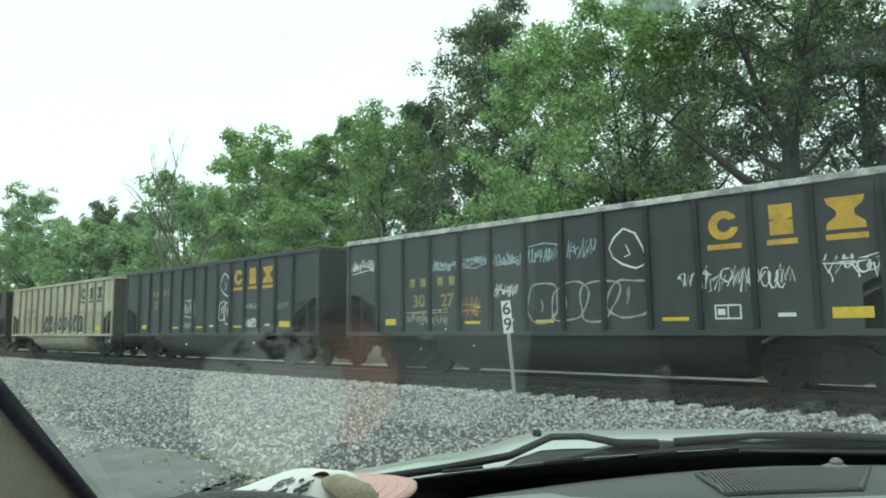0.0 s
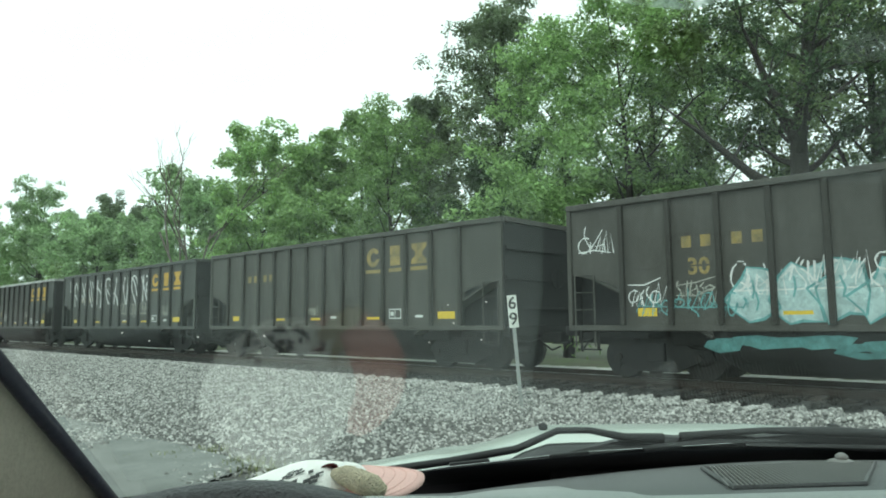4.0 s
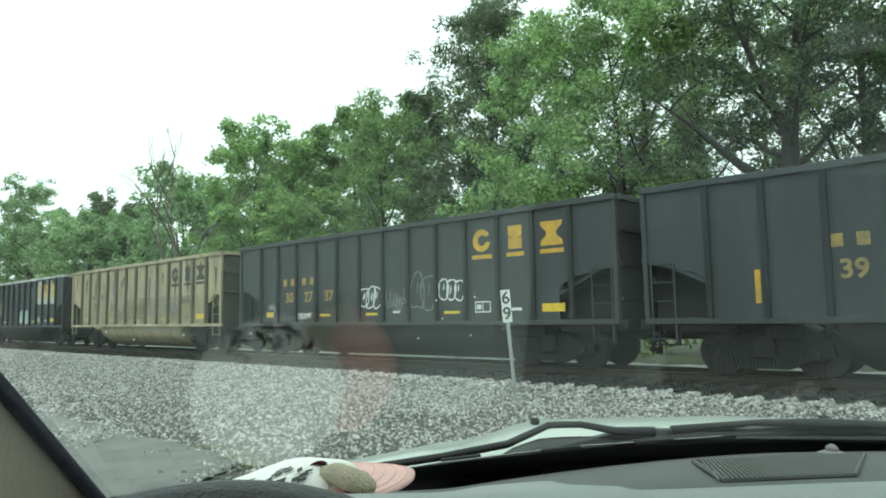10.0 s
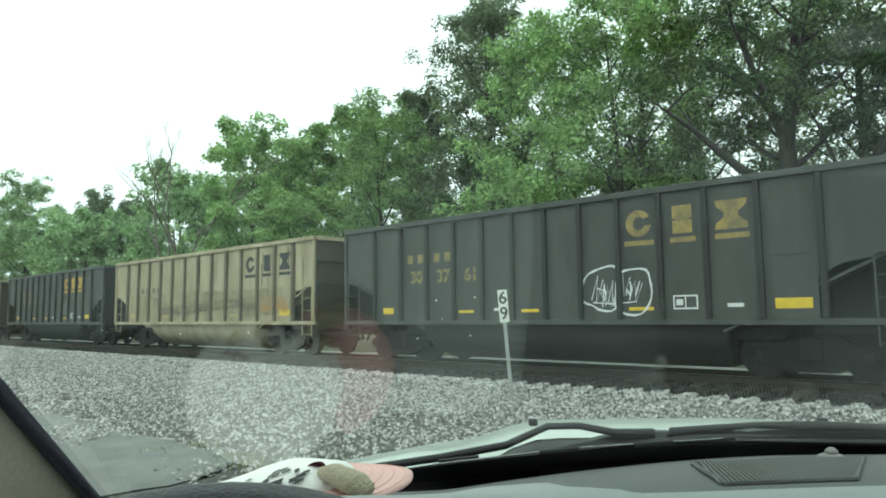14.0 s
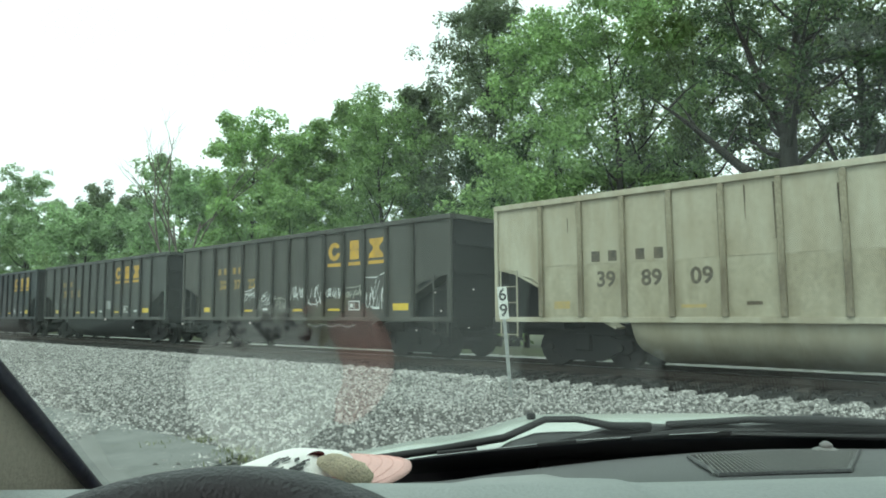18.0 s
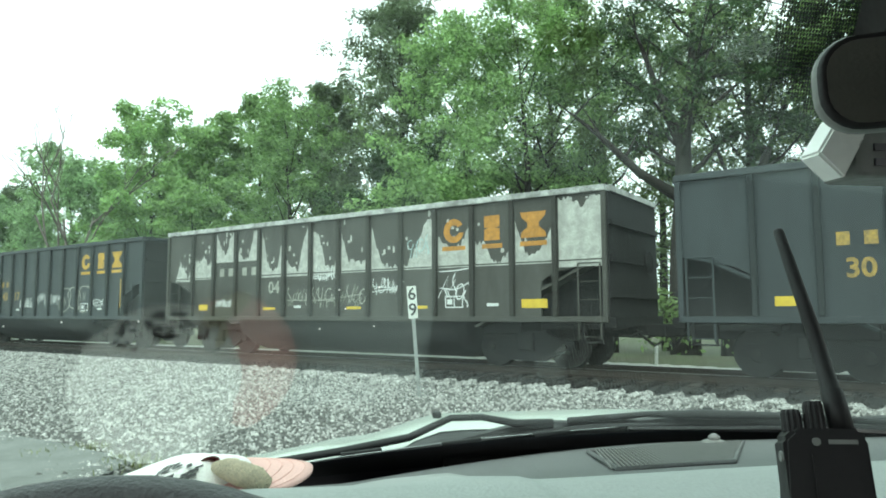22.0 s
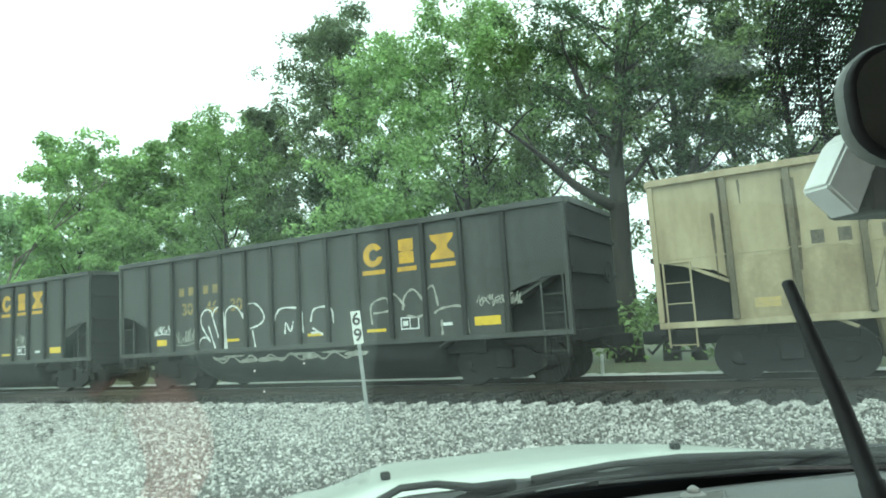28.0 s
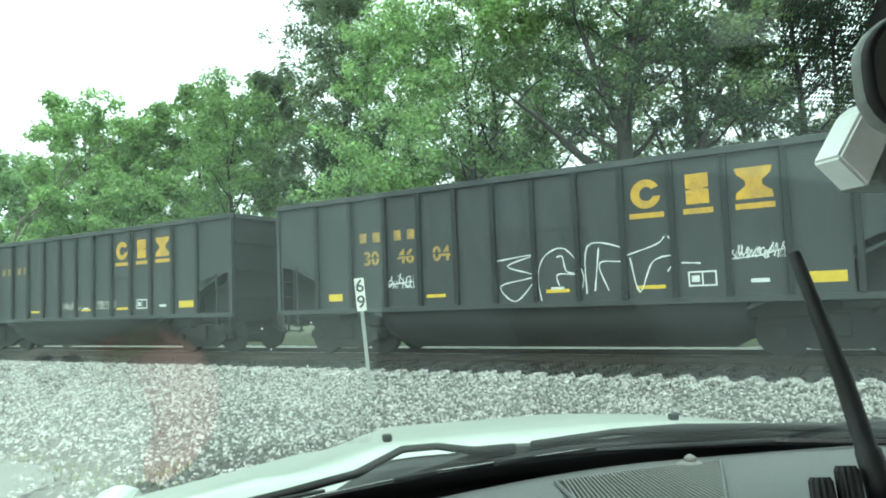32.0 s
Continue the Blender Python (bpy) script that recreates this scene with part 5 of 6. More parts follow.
WOODS = [
    (-74.1, 104.2, 23.3, "b", 0.8), (-46.6, 76.4, 19.6, "b", 0.8), (-31.3, 59.7, 12.4, "g", 0.7), (-31.0, 64.9, 14.7, "d", 0.7), (-19.9, 52.0, 15.0, "g", 0.7),
    (-17.9, 55.7, 14.9, "g", 0.6), (-13.0, 47.1, 16.9, "b", 0.75), (-9.5, 46.6, 16.1, "b", 0.6), (-8.6, 38.3, 8.9, "b", 0.7), (-6.0, 46.0, 18.4, "b", 0.5),
]
WOODS += [
    (-3.2, 37.8, 15.2, "b", 0.55), (-0.95, 40.3, 18.0, "d", 0.25), (2.9, 35.2, 21.5, "d", 0.38), (4.2, 38.2, 21.7, "g", 0.6), (2.4, 31.6, 10.1, "k", 0.8),
    (5.5, 31.5, 18.8, "b", 0.6), (3.5, 27.3, 7.8, "b", 0.9), (7.8, 28.1, 17.7, "b", 0.62), (11.1, 27.7, 18.4, "g", 0.6), (10.3, 32.6, 10.5, "k", 0.8),
]
WOODS += [
    (15.1, 30.9, 19.4, "g", 0.5), (11.9, 22.9, 16.5, "s", 0.6), (13.2, 22.3, 15.5, "s", 0.6), (17.6, 23.2, 15.1, "g", 0.6), (18.6, 21.2, 18.0, "k", 0.6),
    (18.6, 19.6, 14.8, "g", 0.6), (20.4, 17.0, 13.0, "g", 0.6), (23.5, 16.5, 14.0, "g", 0.6),
]
WOODS += [(-57.3, 87.5, 15.5, "g", 0.8), (-47.3, 78.4, 16.2, "b", 0.8), (-38.3, 70.2, 14.0, "g", 0.8), (-30.9, 63.4, 13.2, "b", 0.8), (-26.4, 59.4, 12.4, "g", 0.8), (15.6, 24.3, 20.5, "g", 0.55), (9.4, 30.3, 20.0, "b", 0.6), (18.3, 24.3, 7.4, "g", 0.75), (21.0, 22.8, 8.6, "g", 0.8)]
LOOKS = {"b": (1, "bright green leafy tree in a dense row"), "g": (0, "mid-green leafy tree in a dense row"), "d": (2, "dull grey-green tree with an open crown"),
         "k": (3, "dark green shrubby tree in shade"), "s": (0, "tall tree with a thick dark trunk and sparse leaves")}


def build_woods():
    for i, (x, y, h, k, w) in enumerate(WOODS):
        mat, label = LOOKS[k]
        far = math.hypot(x, y)
        h *= 0.93 if k in "ds" else 0.88
        spread = h * w * 0.42
        if k == "s" or i in (20, 23, 25, 26, 27):
            lean = {21: (1.0, 0.3), 22: (5.2, 0.5), 24: (1.2, 0.0)}.get(i, (0.5 * math.sin(i), 0.2))
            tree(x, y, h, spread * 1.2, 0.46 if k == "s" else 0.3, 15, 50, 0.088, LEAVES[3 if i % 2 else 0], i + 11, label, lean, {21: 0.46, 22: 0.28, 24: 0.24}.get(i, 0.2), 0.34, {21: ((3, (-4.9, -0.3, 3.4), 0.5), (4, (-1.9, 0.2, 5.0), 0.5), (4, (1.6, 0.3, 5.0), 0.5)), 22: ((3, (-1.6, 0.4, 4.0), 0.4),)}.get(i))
        else:
            base = 0.42 if i in (24, 33) else 0.05 if 27 < i < 34 else 0.1 if h < 12 else 0.14
            # beyond 50 m the haze comes from the paler leaf colour
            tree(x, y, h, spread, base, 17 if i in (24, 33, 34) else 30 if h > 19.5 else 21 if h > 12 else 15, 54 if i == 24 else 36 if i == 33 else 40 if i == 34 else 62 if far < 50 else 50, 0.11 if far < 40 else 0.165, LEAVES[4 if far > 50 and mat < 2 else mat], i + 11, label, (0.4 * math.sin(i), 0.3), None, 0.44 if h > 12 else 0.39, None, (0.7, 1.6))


def bare_tree(x, y, height, seed):
    rnd = random.Random(seed)
    t = new("bare_tree")
    t.matrix_basis = pose(x, y, ground_height(x, y))
    bm = bmesh.new()

    def grow(p, d, length, r, depth):
        mid = p + d * length * 0.5 + Vector((rnd.gauss(0, 0.05), rnd.gauss(0, 0.05), 0)) * length
        end = p + d * length + Vector((rnd.gauss(0, 0.08), rnd.gauss(0, 0.08), 0)) * length
        ring_tube(bm, [p, mid, end], [r, r * 0.8, r * 0.55], 5, cap=False)
        if depth:
            for _ in range(2 if depth > 1 else 3):
                e = (d + Vector((rnd.gauss(0, 0.45), rnd.gauss(0, 0.45), rnd.uniform(0.0, 0.5)))).normalized()
                grow(mid.lerp(end, rnd.random()), e, length * rnd.uniform(0.5, 0.75), r * 0.58, depth - 1)

    for _ in range(3):
        grow(Vector((0, 0, -0.2)), Vector((rnd.gauss(0, 0.32), rnd.gauss(0, 0.2), 1)).normalized(), height * 0.52, 0.115, 4)
    part("branches", bm, M_DEADWOOD, t)
    tagged(t, "bare dead tree with pale thin branches", "tree", "trees behind the track")


def build_undergrowth():
    """Bushes and saplings under the trees, along the far side of the track."""
    rng = np.random.default_rng(77)
    cs, ss = [], []
    m = np.array(TRACK)
    for i in range(720):
        a, b = -110 + 135 * rng.random() ** 0.8, 21 + 13 * rng.random()
        z = 0.5 + (4.2 + 6.5 * min(1.0, max(0.0, (-38 - a) / 35))) * rng.random() ** 1.5 * (0.6 + 0.4 * math.sin(a * 0.35)) + (b - 21) * 0.12
        cs.append((m[0, 0] * a + m[0, 1] * b, m[1, 0] * a + m[1, 1] * b, z))
        ss.append(rng.uniform(0.6, 1.1))
    v, f = leaf_cloud(rng, cs, ss, 120, 0.13)
    tagged(soup("undergrowth", v, f, LEAVES[0]), "green bushes and saplings under the trees", "undergrowth", kind="stuff")


build_woods()
bare_tree(-16.0, 42.5, 14.3, 4)
build_undergrowth()


# ---- the parked car round the camera ----
M_WHITECAR = material("white_car_paint", (0.6, 0.64, 0.6), rough=0.25, spread=0.05, scale=2, fine=40, bump=0.02, second=(0.5, 0.54, 0.5), amount=0.3)
M_PAD = material("grey_dash_vinyl", (0.122, 0.132, 0.132), rough=0.6, spread=0.12, scale=3, fine=260, bump=0.25)
M_PANEL = material("pale_grey_dash_vinyl", (0.37, 0.4, 0.39), rough=0.55, spread=0.1, scale=3, fine=260, bump=0.2)
M_RUBBER = material("black_rubber", (0.008, 0.008, 0.009), rough=0.6, spread=0.3, scale=6, fine=60, bump=0.1)
M_SEAL = material("blue_black_seal", (0.016, 0.018, 0.035), rough=0.5, spread=0.3, scale=6, fine=60, bump=0.1)
M_FRIT = material("black_glass_edge", (0.02, 0.021, 0.026), rough=0.3, spread=0.1, scale=6, fine=60, bump=0)
M_PILLAR = material("cream_trim_plastic", (0.5, 0.47, 0.38), rough=0.6, spread=0.1, scale=4, fine=180, bump=0.2)
M_LINER = material("grey_headliner_cloth", (0.3, 0.3, 0.28), rough=0.95, spread=0.12, scale=5, fine=150, bump=0.3)
M_DARKTRIM = material("dark_cabin_trim", (0.05, 0.05, 0.05), rough=0.8, spread=0.2, scale=4, fine=100)
M_LEATHER = material("grained_black_leather", (0.085, 0.088, 0.092), rough=0.45, spread=0.15, scale=20, fine=420, bump=0.3)
M_GLOSSBLACK = material("black_plastic", (0.012, 0.012, 0.013), rough=0.35, spread=0.2, scale=8, fine=80, bump=0.05)
M_WELL = material("dark_vent_well", (0.01, 0.01, 0.01), rough=0.9, spread=0.2, scale=6, fine=60, bump=0)
M_GREYPLASTIC = material("grey_plastic", (0.2, 0.21, 0.2), rough=0.5, spread=0.15, scale=8, fine=80, bump=0.1)
M_WHITEPLASTIC = material("white_plastic", (0.86, 0.88, 0.85), rough=0.4, spread=0.05, scale=8, fine=80, bump=0.02)
M_TYRE = material("tyre_rubber", (0.02, 0.02, 0.02), rough=0.85, spread=0.3, scale=8, fine=40)
M_CHROME = material("bright_metal", (0.6, 0.6, 0.6), rough=0.2, metal=1.0, spread=0.1, scale=8, fine=60, bump=0)
M_CAPWHITE = material("white_cap_cloth", (0.93, 0.94, 0.9), rough=0.9, spread=0.1, scale=12, fine=400, bump=0.3)
M_CAPPINK = material("pink_cap_cloth", (0.78, 0.5, 0.46), rough=0.9, spread=0.1, scale=8, fine=400, bump=0.3)
M_CAPTAN = material("tan_mesh_cloth", (0.8, 0.72, 0.52), rough=0.95, spread=0.2, scale=60, fine=420, bump=0.8)
M_CAPSEAM = material("dark_pink_seam", (0.72, 0.44, 0.4), rough=0.9, spread=0.1, scale=8, fine=400, bump=0)
M_CAPRED = material("dark_red_lining", (0.1, 0.02, 0.02), rough=0.9, spread=0.2, scale=12, fine=200)
M_WINDSHIELD = glass_material("windshield_glass", (0.76, 0.92, 0.865), 1.5, 2.4)


def smear_material(name, color, most, lit_through):
    """A patchy dried film on the glass, which daylight shines through."""
    m = material(name, color, rough=0.9, spread=0.1, scale=60, fine=300, bump=0)
    n, k = m.node_tree.nodes, m.node_tree.links
    clear, film, patchy = n.new("ShaderNodeBsdfTransparent"), n.new("ShaderNodeMixShader"), n.new("ShaderNodeMapRange")
    glow, body = n.new("ShaderNodeBsdfTranslucent"), n.new("ShaderNodeMixShader")
    glow.inputs["Color"].default_value = (*color, 1)
    body.inputs[0].default_value = lit_through
    patchy.inputs["From Min"].default_value, patchy.inputs["From Max"].default_value, patchy.inputs["To Max"].default_value = 0.35, 0.75, most
    k.new(n["Noise Texture"].outputs["Fac"], patchy.inputs["Value"])
    k.new(n["Principled BSDF"].outputs[0], body.inputs[1])
    k.new(glow.outputs[0], body.inputs[2])
    k.new(patchy.outputs[0], film.inputs[0])
    k.new(clear.outputs[0], film.inputs[1])
    k.new(body.outputs[0], film.inputs[2])
    k.new(film.outputs[0], n["Material Output"].inputs["Surface"])
    return m


M_SMEAR = smear_material("dried_smear", (0.62, 0.68, 0.64), 0.32, 0.0)
M_FILM = smear_material("thick_dried_smear", (0.5, 0.62, 0.54), 0.8, 0.7)
M_MIRROR = bpy.data.materials.new("mirror_silver")
M_MIRROR.use_nodes = True
M_MIRROR.node_tree.nodes["Principled BSDF"].inputs["Metallic"].default_value = 1.0
M_MIRROR.node_tree.nodes["Principled BSDF"].inputs["Roughness"].default_value = 0.03
M_MIRROR.node_tree.nodes["Principled BSDF"].inputs["Base Color"].default_value = (0.55, 0.56, 0.55, 1)

EYE, CAB, RAKE = 1.55, 0.88, 0.8
CX, GLASS_Z = 0.44, 1.33


def cab(x, y, z):
    """A place in the cabin, drawn about the driver's eye and brought to its true size."""
    return (x * CAB, y * CAB, EYE + (z - EYE) * CAB)


def glass_y(x, z):
    """Where the windshield lies, ahead of the driver, at a place across and a height."""
    d = (x - CX) / CAB
    return CAB * (1.2 - 0.25 * d * d) - (z - GLASS_Z) / RAKE


def glass_sheet(bm, x0, x1, z0, z1, nx=24, nz=12, off=0.0):
    rows = []
    for j in range(nz + 1):
        z = z0 + (z1 - z0) * j / nz
        rows.append([bm.verts.new((x0 + (x1 - x0) * i / nx, glass_y(x0 + (x1 - x0) * i / nx, z) + off, z)) for i in range(nx + 1)])
    for r, s in zip(rows, rows[1:]):
        for i in range(nx):
            bm.faces.new((r[i], r[i + 1], s[i + 1], s[i]))


def hood_height(x, y):
    d = y - 1.3
    side = max(0.0, abs(x - 0.56 - 0.12 * d) - 0.36) / 0.4
    # the driver's side steps down to the fender, the other rounds off
    step = min(1.0, side / 0.55)
    drop = 0.18 * max(0.0, x - 0.56 - 0.12 * d) ** 1.7 if x > 0.56 else 0.048 * step * step * (3 - 2 * step) + 0.07 * max(0.0, side - 0.6)
    z = 1.346 - 0.105 * max(d, -0.06) - 0.0727 * d * d - drop - 0.2 * max(0.0, -0.06 - d) - 0.28 * side * side * min(1.0, max(0.0, -d / 0.15))
    return z - max(0.0, d - 0.8) ** 2 * 1.6


def hood_rear(x):
    """Where the hood ends and the black cowl begins: straight across, bending forward at the driver's corner."""
    return 1.185 + 0.22 * max(0.0, 0.07 - x)


def dash_height(x, y):
    """The top of the dashboard: falls to the windshield, lower before the driver."""
    y, x = y / CAB, x / CAB
    z = 1.372 - 0.13 * max(0.0, y - 0.7) - min(0.042, 0.043 * max(0.0, 1 - x / 0.57) ** 1.5) * min(1.0, max(0.0, (y - 0.66) / 0.3))
    z -= 0.3 * max(0.0, 0.68 - y) ** 1.3
    return EYE + (z - EYE) * CAB


def build_car():
    car = new("parked_car")
    # windshield
    bm = bmesh.new()
    glass_sheet(bm, CX - 0.87, CX + 0.87, GLASS_Z - 0.02, 1.92)
    w = part("windshield", bm, M_WINDSHIELD, car, smooth=True)
    w.visible_shadow = False
    bm = bmesh.new()
    glass_sheet(bm, CX - 0.87, CX + 0.87, GLASS_Z - 0.04, GLASS_Z + 0.027, 30, 3)
    for v in bm.verts:
        v.co.z -= 0.09 * (v.co.x - CX) ** 2
        v.co.y = glass_y(v.co.x, v.co.z) + 0.003
    part("glass_edge_band", bm, M_FRIT, w, smooth=True)
    # wiped smears and specks of dirt on the glass
    for x, z, wide, tall in ((0.09, 1.447, 0.034, 0.05), (0.267, 1.474, 0.04, 0.042), (0.152, 1.803, 0.15, 0.05)):
        bm = bmesh.new()
        ring = []
        for k in range(20):
            a = 2 * math.pi * k / 20
            r = 0.5 + 0.08 * math.sin(3 * a + 40 * x) + 0.05 * math.sin(5 * a)
            u, v = x + wide * r * math.cos(a), z + tall * r * math.sin(a)
            ring.append(bm.verts.new((u, glass_y(u, v) - 0.003, v)))
        bm.faces.new(ring)
        part("smear", bm, M_FILM if z > 1.7 else M_SMEAR, w).visible_shadow = False
    for x, z in ((-0.189, 1.536), (-0.308, 1.541), (-0.29, 1.533), (-0.248, 1.536), (-0.024, 1.526), (0.034, 1.528), (-0.003, 1.566), (0.003, 1.547), (0.037, 1.569)):
        bm = bmesh.new()
        bm.faces.new([bm.verts.new((x + 0.0009 * math.cos(k), glass_y(x, z) - 0.003, z + 0.0009 * math.sin(k))) for k in [2 * math.pi * j / 7 for j in range(7)]])
        part("speck", bm, M_CAPWHITE, w)
    # dotted shade round the mirror foot
    vs, fs = [], []
    for i in range(90):
        for j in range(80):
            x, z = 0.33 + i * 0.0028 + (j % 2) * 0.0014, 1.7 + j * 0.0023
            k = math.hypot((x - 0.455) / 0.115, (min(z, 1.8) - 1.8) / 0.08)
            if k > 1:
                continue
            r = 0.00126 * (1.05 - 0.28 * k * k)
            b = len(vs)
            for a in range(6):
                px, pz = x + r * math.cos(a * 1.047), z + r * math.sin(a * 1.047)
                vs.append((px, glass_y(px, pz) - 0.004, pz))
            fs.append([b + a for a in range(6)])
    dots = soup("dotted_shade", vs, fs, M_FRIT, w)
    tagged(dots, kind="stuff")
    # hood, nozzles, cowl
    bm = bmesh.new()
    rows = []
    for j in range(33):
        y = hood_rear(-0.4) + (2.32 - hood_rear(-0.4)) * j / 32
        rows.append([bm.verts.new((-0.41, y, 1.0)), bm.verts.new((-0.4, y, hood_height(-0.4, y) - 0.01))])
        for i in range(43):
            x = -0.39 + 1.79 * i / 42
            y = hood_rear(x) + (2.32 - hood_rear(x)) * j / 32
            rows[-1].append(bm.verts.new((x, y, hood_height(x, y))))
    for r, q in zip(rows, rows[1:]):
        for i in range(44):
            bm.faces.new((r[i], r[i + 1], q[i + 1], q[i]))
    part("hood", bm, M_WHITECAR, car, smooth=True)
    for x, y in ((0.172, 1.293), (0.719, 1.303)):
        bm = bmesh.new()
        box(bm, -0.008, 0.008, -0.008, 0.009, 0, 0.012, 0.003)
        part("washer_nozzle", bm, M_RUBBER, car, m=pose(x, y, hood_height(x, y)))
    bm = bmesh.new()
    rows = []
    for i in range(49):
        x = CX - 0.83 + 1.66 * i / 48
        a, b = glass_y(x, GLASS_Z) - 0.01, hood_rear(x) + 0.012
        rows.append([bm.verts.new((x, a + (b - a) * f, min(1.282, hood_height(x, b) - 0.004) * (1 - g) + (hood_height(x, b) - 0.004) * g)) for f, g in ((0, 0), (0.25, 0.25), (0.5, 0.55), (0.75, 0.86), (0.92, 1.0), (1, 0.97), (1.002, -0.3))])
    for r, q in zip(rows, rows[1:]):
        for i in range(6):
            bm.faces.new((r[i], q[i], q[i + 1], r[i + 1]))
    part("cowl_panel", bm, M_GLOSSBLACK, car, smooth=True)
    # wipers
    arm = bmesh.new()
    ring_tube(arm, [cab(-0.3, 1.1, 1.28), cab(-0.16, 1.16, 1.295), cab(0.0, 1.19, 1.31), cab(0.112, 1.2, 1.327), cab(0.185, 1.2, 1.358), cab(0.24, 1.2, 1.358), cab(0.3, 1.2, 1.346), cab(0.37, 1.21, 1.342)], [0.0045, 0.0055, 0.006, 0.006, 0.0052, 0.005, 0.006, 0.0075], 8)
    wiper = new("wiper")
    wiper.parent = car
    part("arm", arm, M_RUBBER, wiper, smooth=True)
    bm = bmesh.new()
    ring_tube(bm, [cab(-0.22, 1.09, 1.288), cab(0.0, 1.155, 1.304), cab(0.22, 1.185, 1.32), cab(0.44, 1.19, 1.338), cab(0.56, 1.185, 1.338)], [0.003, 0.0045, 0.005, 0.0045, 0.003], 6)
    part("blade", bm, M_GLOSSBLACK, wiper)
    bm = bmesh.new()
    ring_tube(bm, [cab(-0.2, 1.096, 1.294), cab(0.0, 1.15, 1.309), cab(0.22, 1.18, 1.325), cab(0.5, 1.185, 1.338)], 0.0005, 5)
    part("spine", bm, M_CHROME, wiper)
    for x in (0.03, 0.2, 0.36):
        bm = bmesh.new()
        box(bm, -0.03, 0.03, -0.004, 0.004, -0.003, 0.004, 0.0015)
        part("bridge", bm, M_RUBBER, wiper, m=pose(*cab(x, 1.18 - 0.1 * (x - 0.4) ** 2, 1.33 - 0.06 * (0.36 - x)), 0, -4, 6))
    wiper = new("wiper")
    wiper.parent = car
    bm = bmesh.new()
    ring_tube(bm, [cab(0.4, 1.21, 1.345), cab(0.55, 1.215, 1.353), cab(0.66, 1.2, 1.352), cab(0.8, 1.18, 1.348), cab(1.1, 1.05, 1.338)], [0.006, 0.005, 0.008, 0.006, 0.004], 8)
    part("arm", bm, M_RUBBER, wiper, smooth=True)
    bm = bmesh.new()
    ring_tube(bm, [cab(0.5, 1.18, 1.334), cab(0.8, 1.14, 1.332), cab(1.15, 1.0, 1.325)], [0.0035, 0.005, 0.0035], 6)
    part("blade", bm, M_GLOSSBLACK, wiper)
    # black cover over the wiper motor, along the foot of the glass
    bm = bmesh.new()
    rows = []
    for i in range(29):
        x = 0.15 + 1.01 * i / 28
        top = 1.345 + 0.025 * min(1.0, i / 3.5) - 0.02 * max(0.0, x - 0.95) + 0.0022 * math.sin(i * 1.9) * min(1.0, i / 5)
        y = glass_y(x, GLASS_Z) + 0.012
        rows.append([bm.verts.new((x, y + dy, z)) for dy, z in ((0, 1.3), (0.0, top - 0.012), (0.006, top - 0.002), (0.016, top), (0.03, top - 0.008), (0.036, 1.3))])
    for r, q in zip(rows, rows[1:]):
        for i in range(5):
            bm.faces.new((r[i], q[i], q[i + 1], r[i + 1]))
    bm.faces.new(rows[0])
    bm.faces.new(rows[-1][::-1])
    bmesh.ops.recalc_face_normals(bm, faces=bm.faces)
    part("motor_cover", bm, M_GLOSSBLACK, car)
    # dashboard
    bm = bmesh.new()
    xs = [CX - 0.83 + 1.66 * i / 60 for i in range(61)]
    g = []
    for j in range(13):
        g.append([])
        for x in xs:
            back = glass_y(x, GLASS_Z) - 0.03
            y = 0.6 + (back - 0.6) * j / 12
            g[-1].append(bm.verts.new((x, y, dash_height(x, y))))
    for r, s in zip(g, g[1:]):
        for i in range(len(xs) - 1):
            bm.faces.new((r[i], r[i + 1], s[i + 1], s[i]))
    part("dash_pad", bm, M_PAD, car, smooth=True)
    bm = bmesh.new()

    def panel_y(x, f):
        edge = ((-0.6, 0.62), (-0.3, 0.66), (-0.16, 0.78), (-0.042, 0.9), (0.056, 0.93), (0.135, 0.9), (0.162, 0.77), (0.177, 0.618), (0.22, 0.618), (0.32, 0.628), (0.41, 0.632), (1.4, 0.632))
        e = float(np.interp(x, [p[0] for p in edge], [p[1] for p in edge]))
        return 0.37 + (e - 0.37) * f

    xs = [CX - 0.83 + 1.66 * i / 120 for i in range(121)]
    rows = [[bm.verts.new((x, panel_y(x, j / 10), dash_height(x, panel_y(x, j / 10)) + 0.003 + 0.004 * math.sin(math.pi * min(1.0, (j + 0.6) / 10)))) for x in xs] for j in range(11)]
    rows.insert(0, [bm.verts.new((x, 0.37, 0.9)) for x in xs])
    rows.append([bm.verts.new((x, panel_y(x, 1) + 0.004, dash_height(x, panel_y(x, 1)) - 0.008)) for x in xs])
    for r, s in zip(rows, rows[1:]):
        for i in range(len(xs) - 1):
            bm.faces.new((r[i], r[i + 1], s[i + 1], s[i]))
    part("dash_panel", bm, M_PANEL, car, smooth=True)
    # slotted vent with its rim, and the light sensor
    vent = new("dash_vent")
    vent.parent = car
    corners = [(0.345, 0.958), (0.285, 0.7), (0.413, 0.697), (0.578, 0.95)]
    bm = bmesh.new()
    bm.faces.new([bm.verts.new((x, y, dash_height(x, y) + 0.003)) for x, y in corners])
    part("well", bm, M_WELL, vent)
    bm = bmesh.new()
    ring_tube(bm, [(x, y, dash_height(x, y) + 0.002) for x, y in (corners + corners[:1])], 0.003, 6)
    part("rim", bm, M_PAD, vent)
    slat = bmesh.new()
    box(slat, -0.0008, 0.0008, 0, 1, -0.003, -0.001)
    first, far = None, 0.952
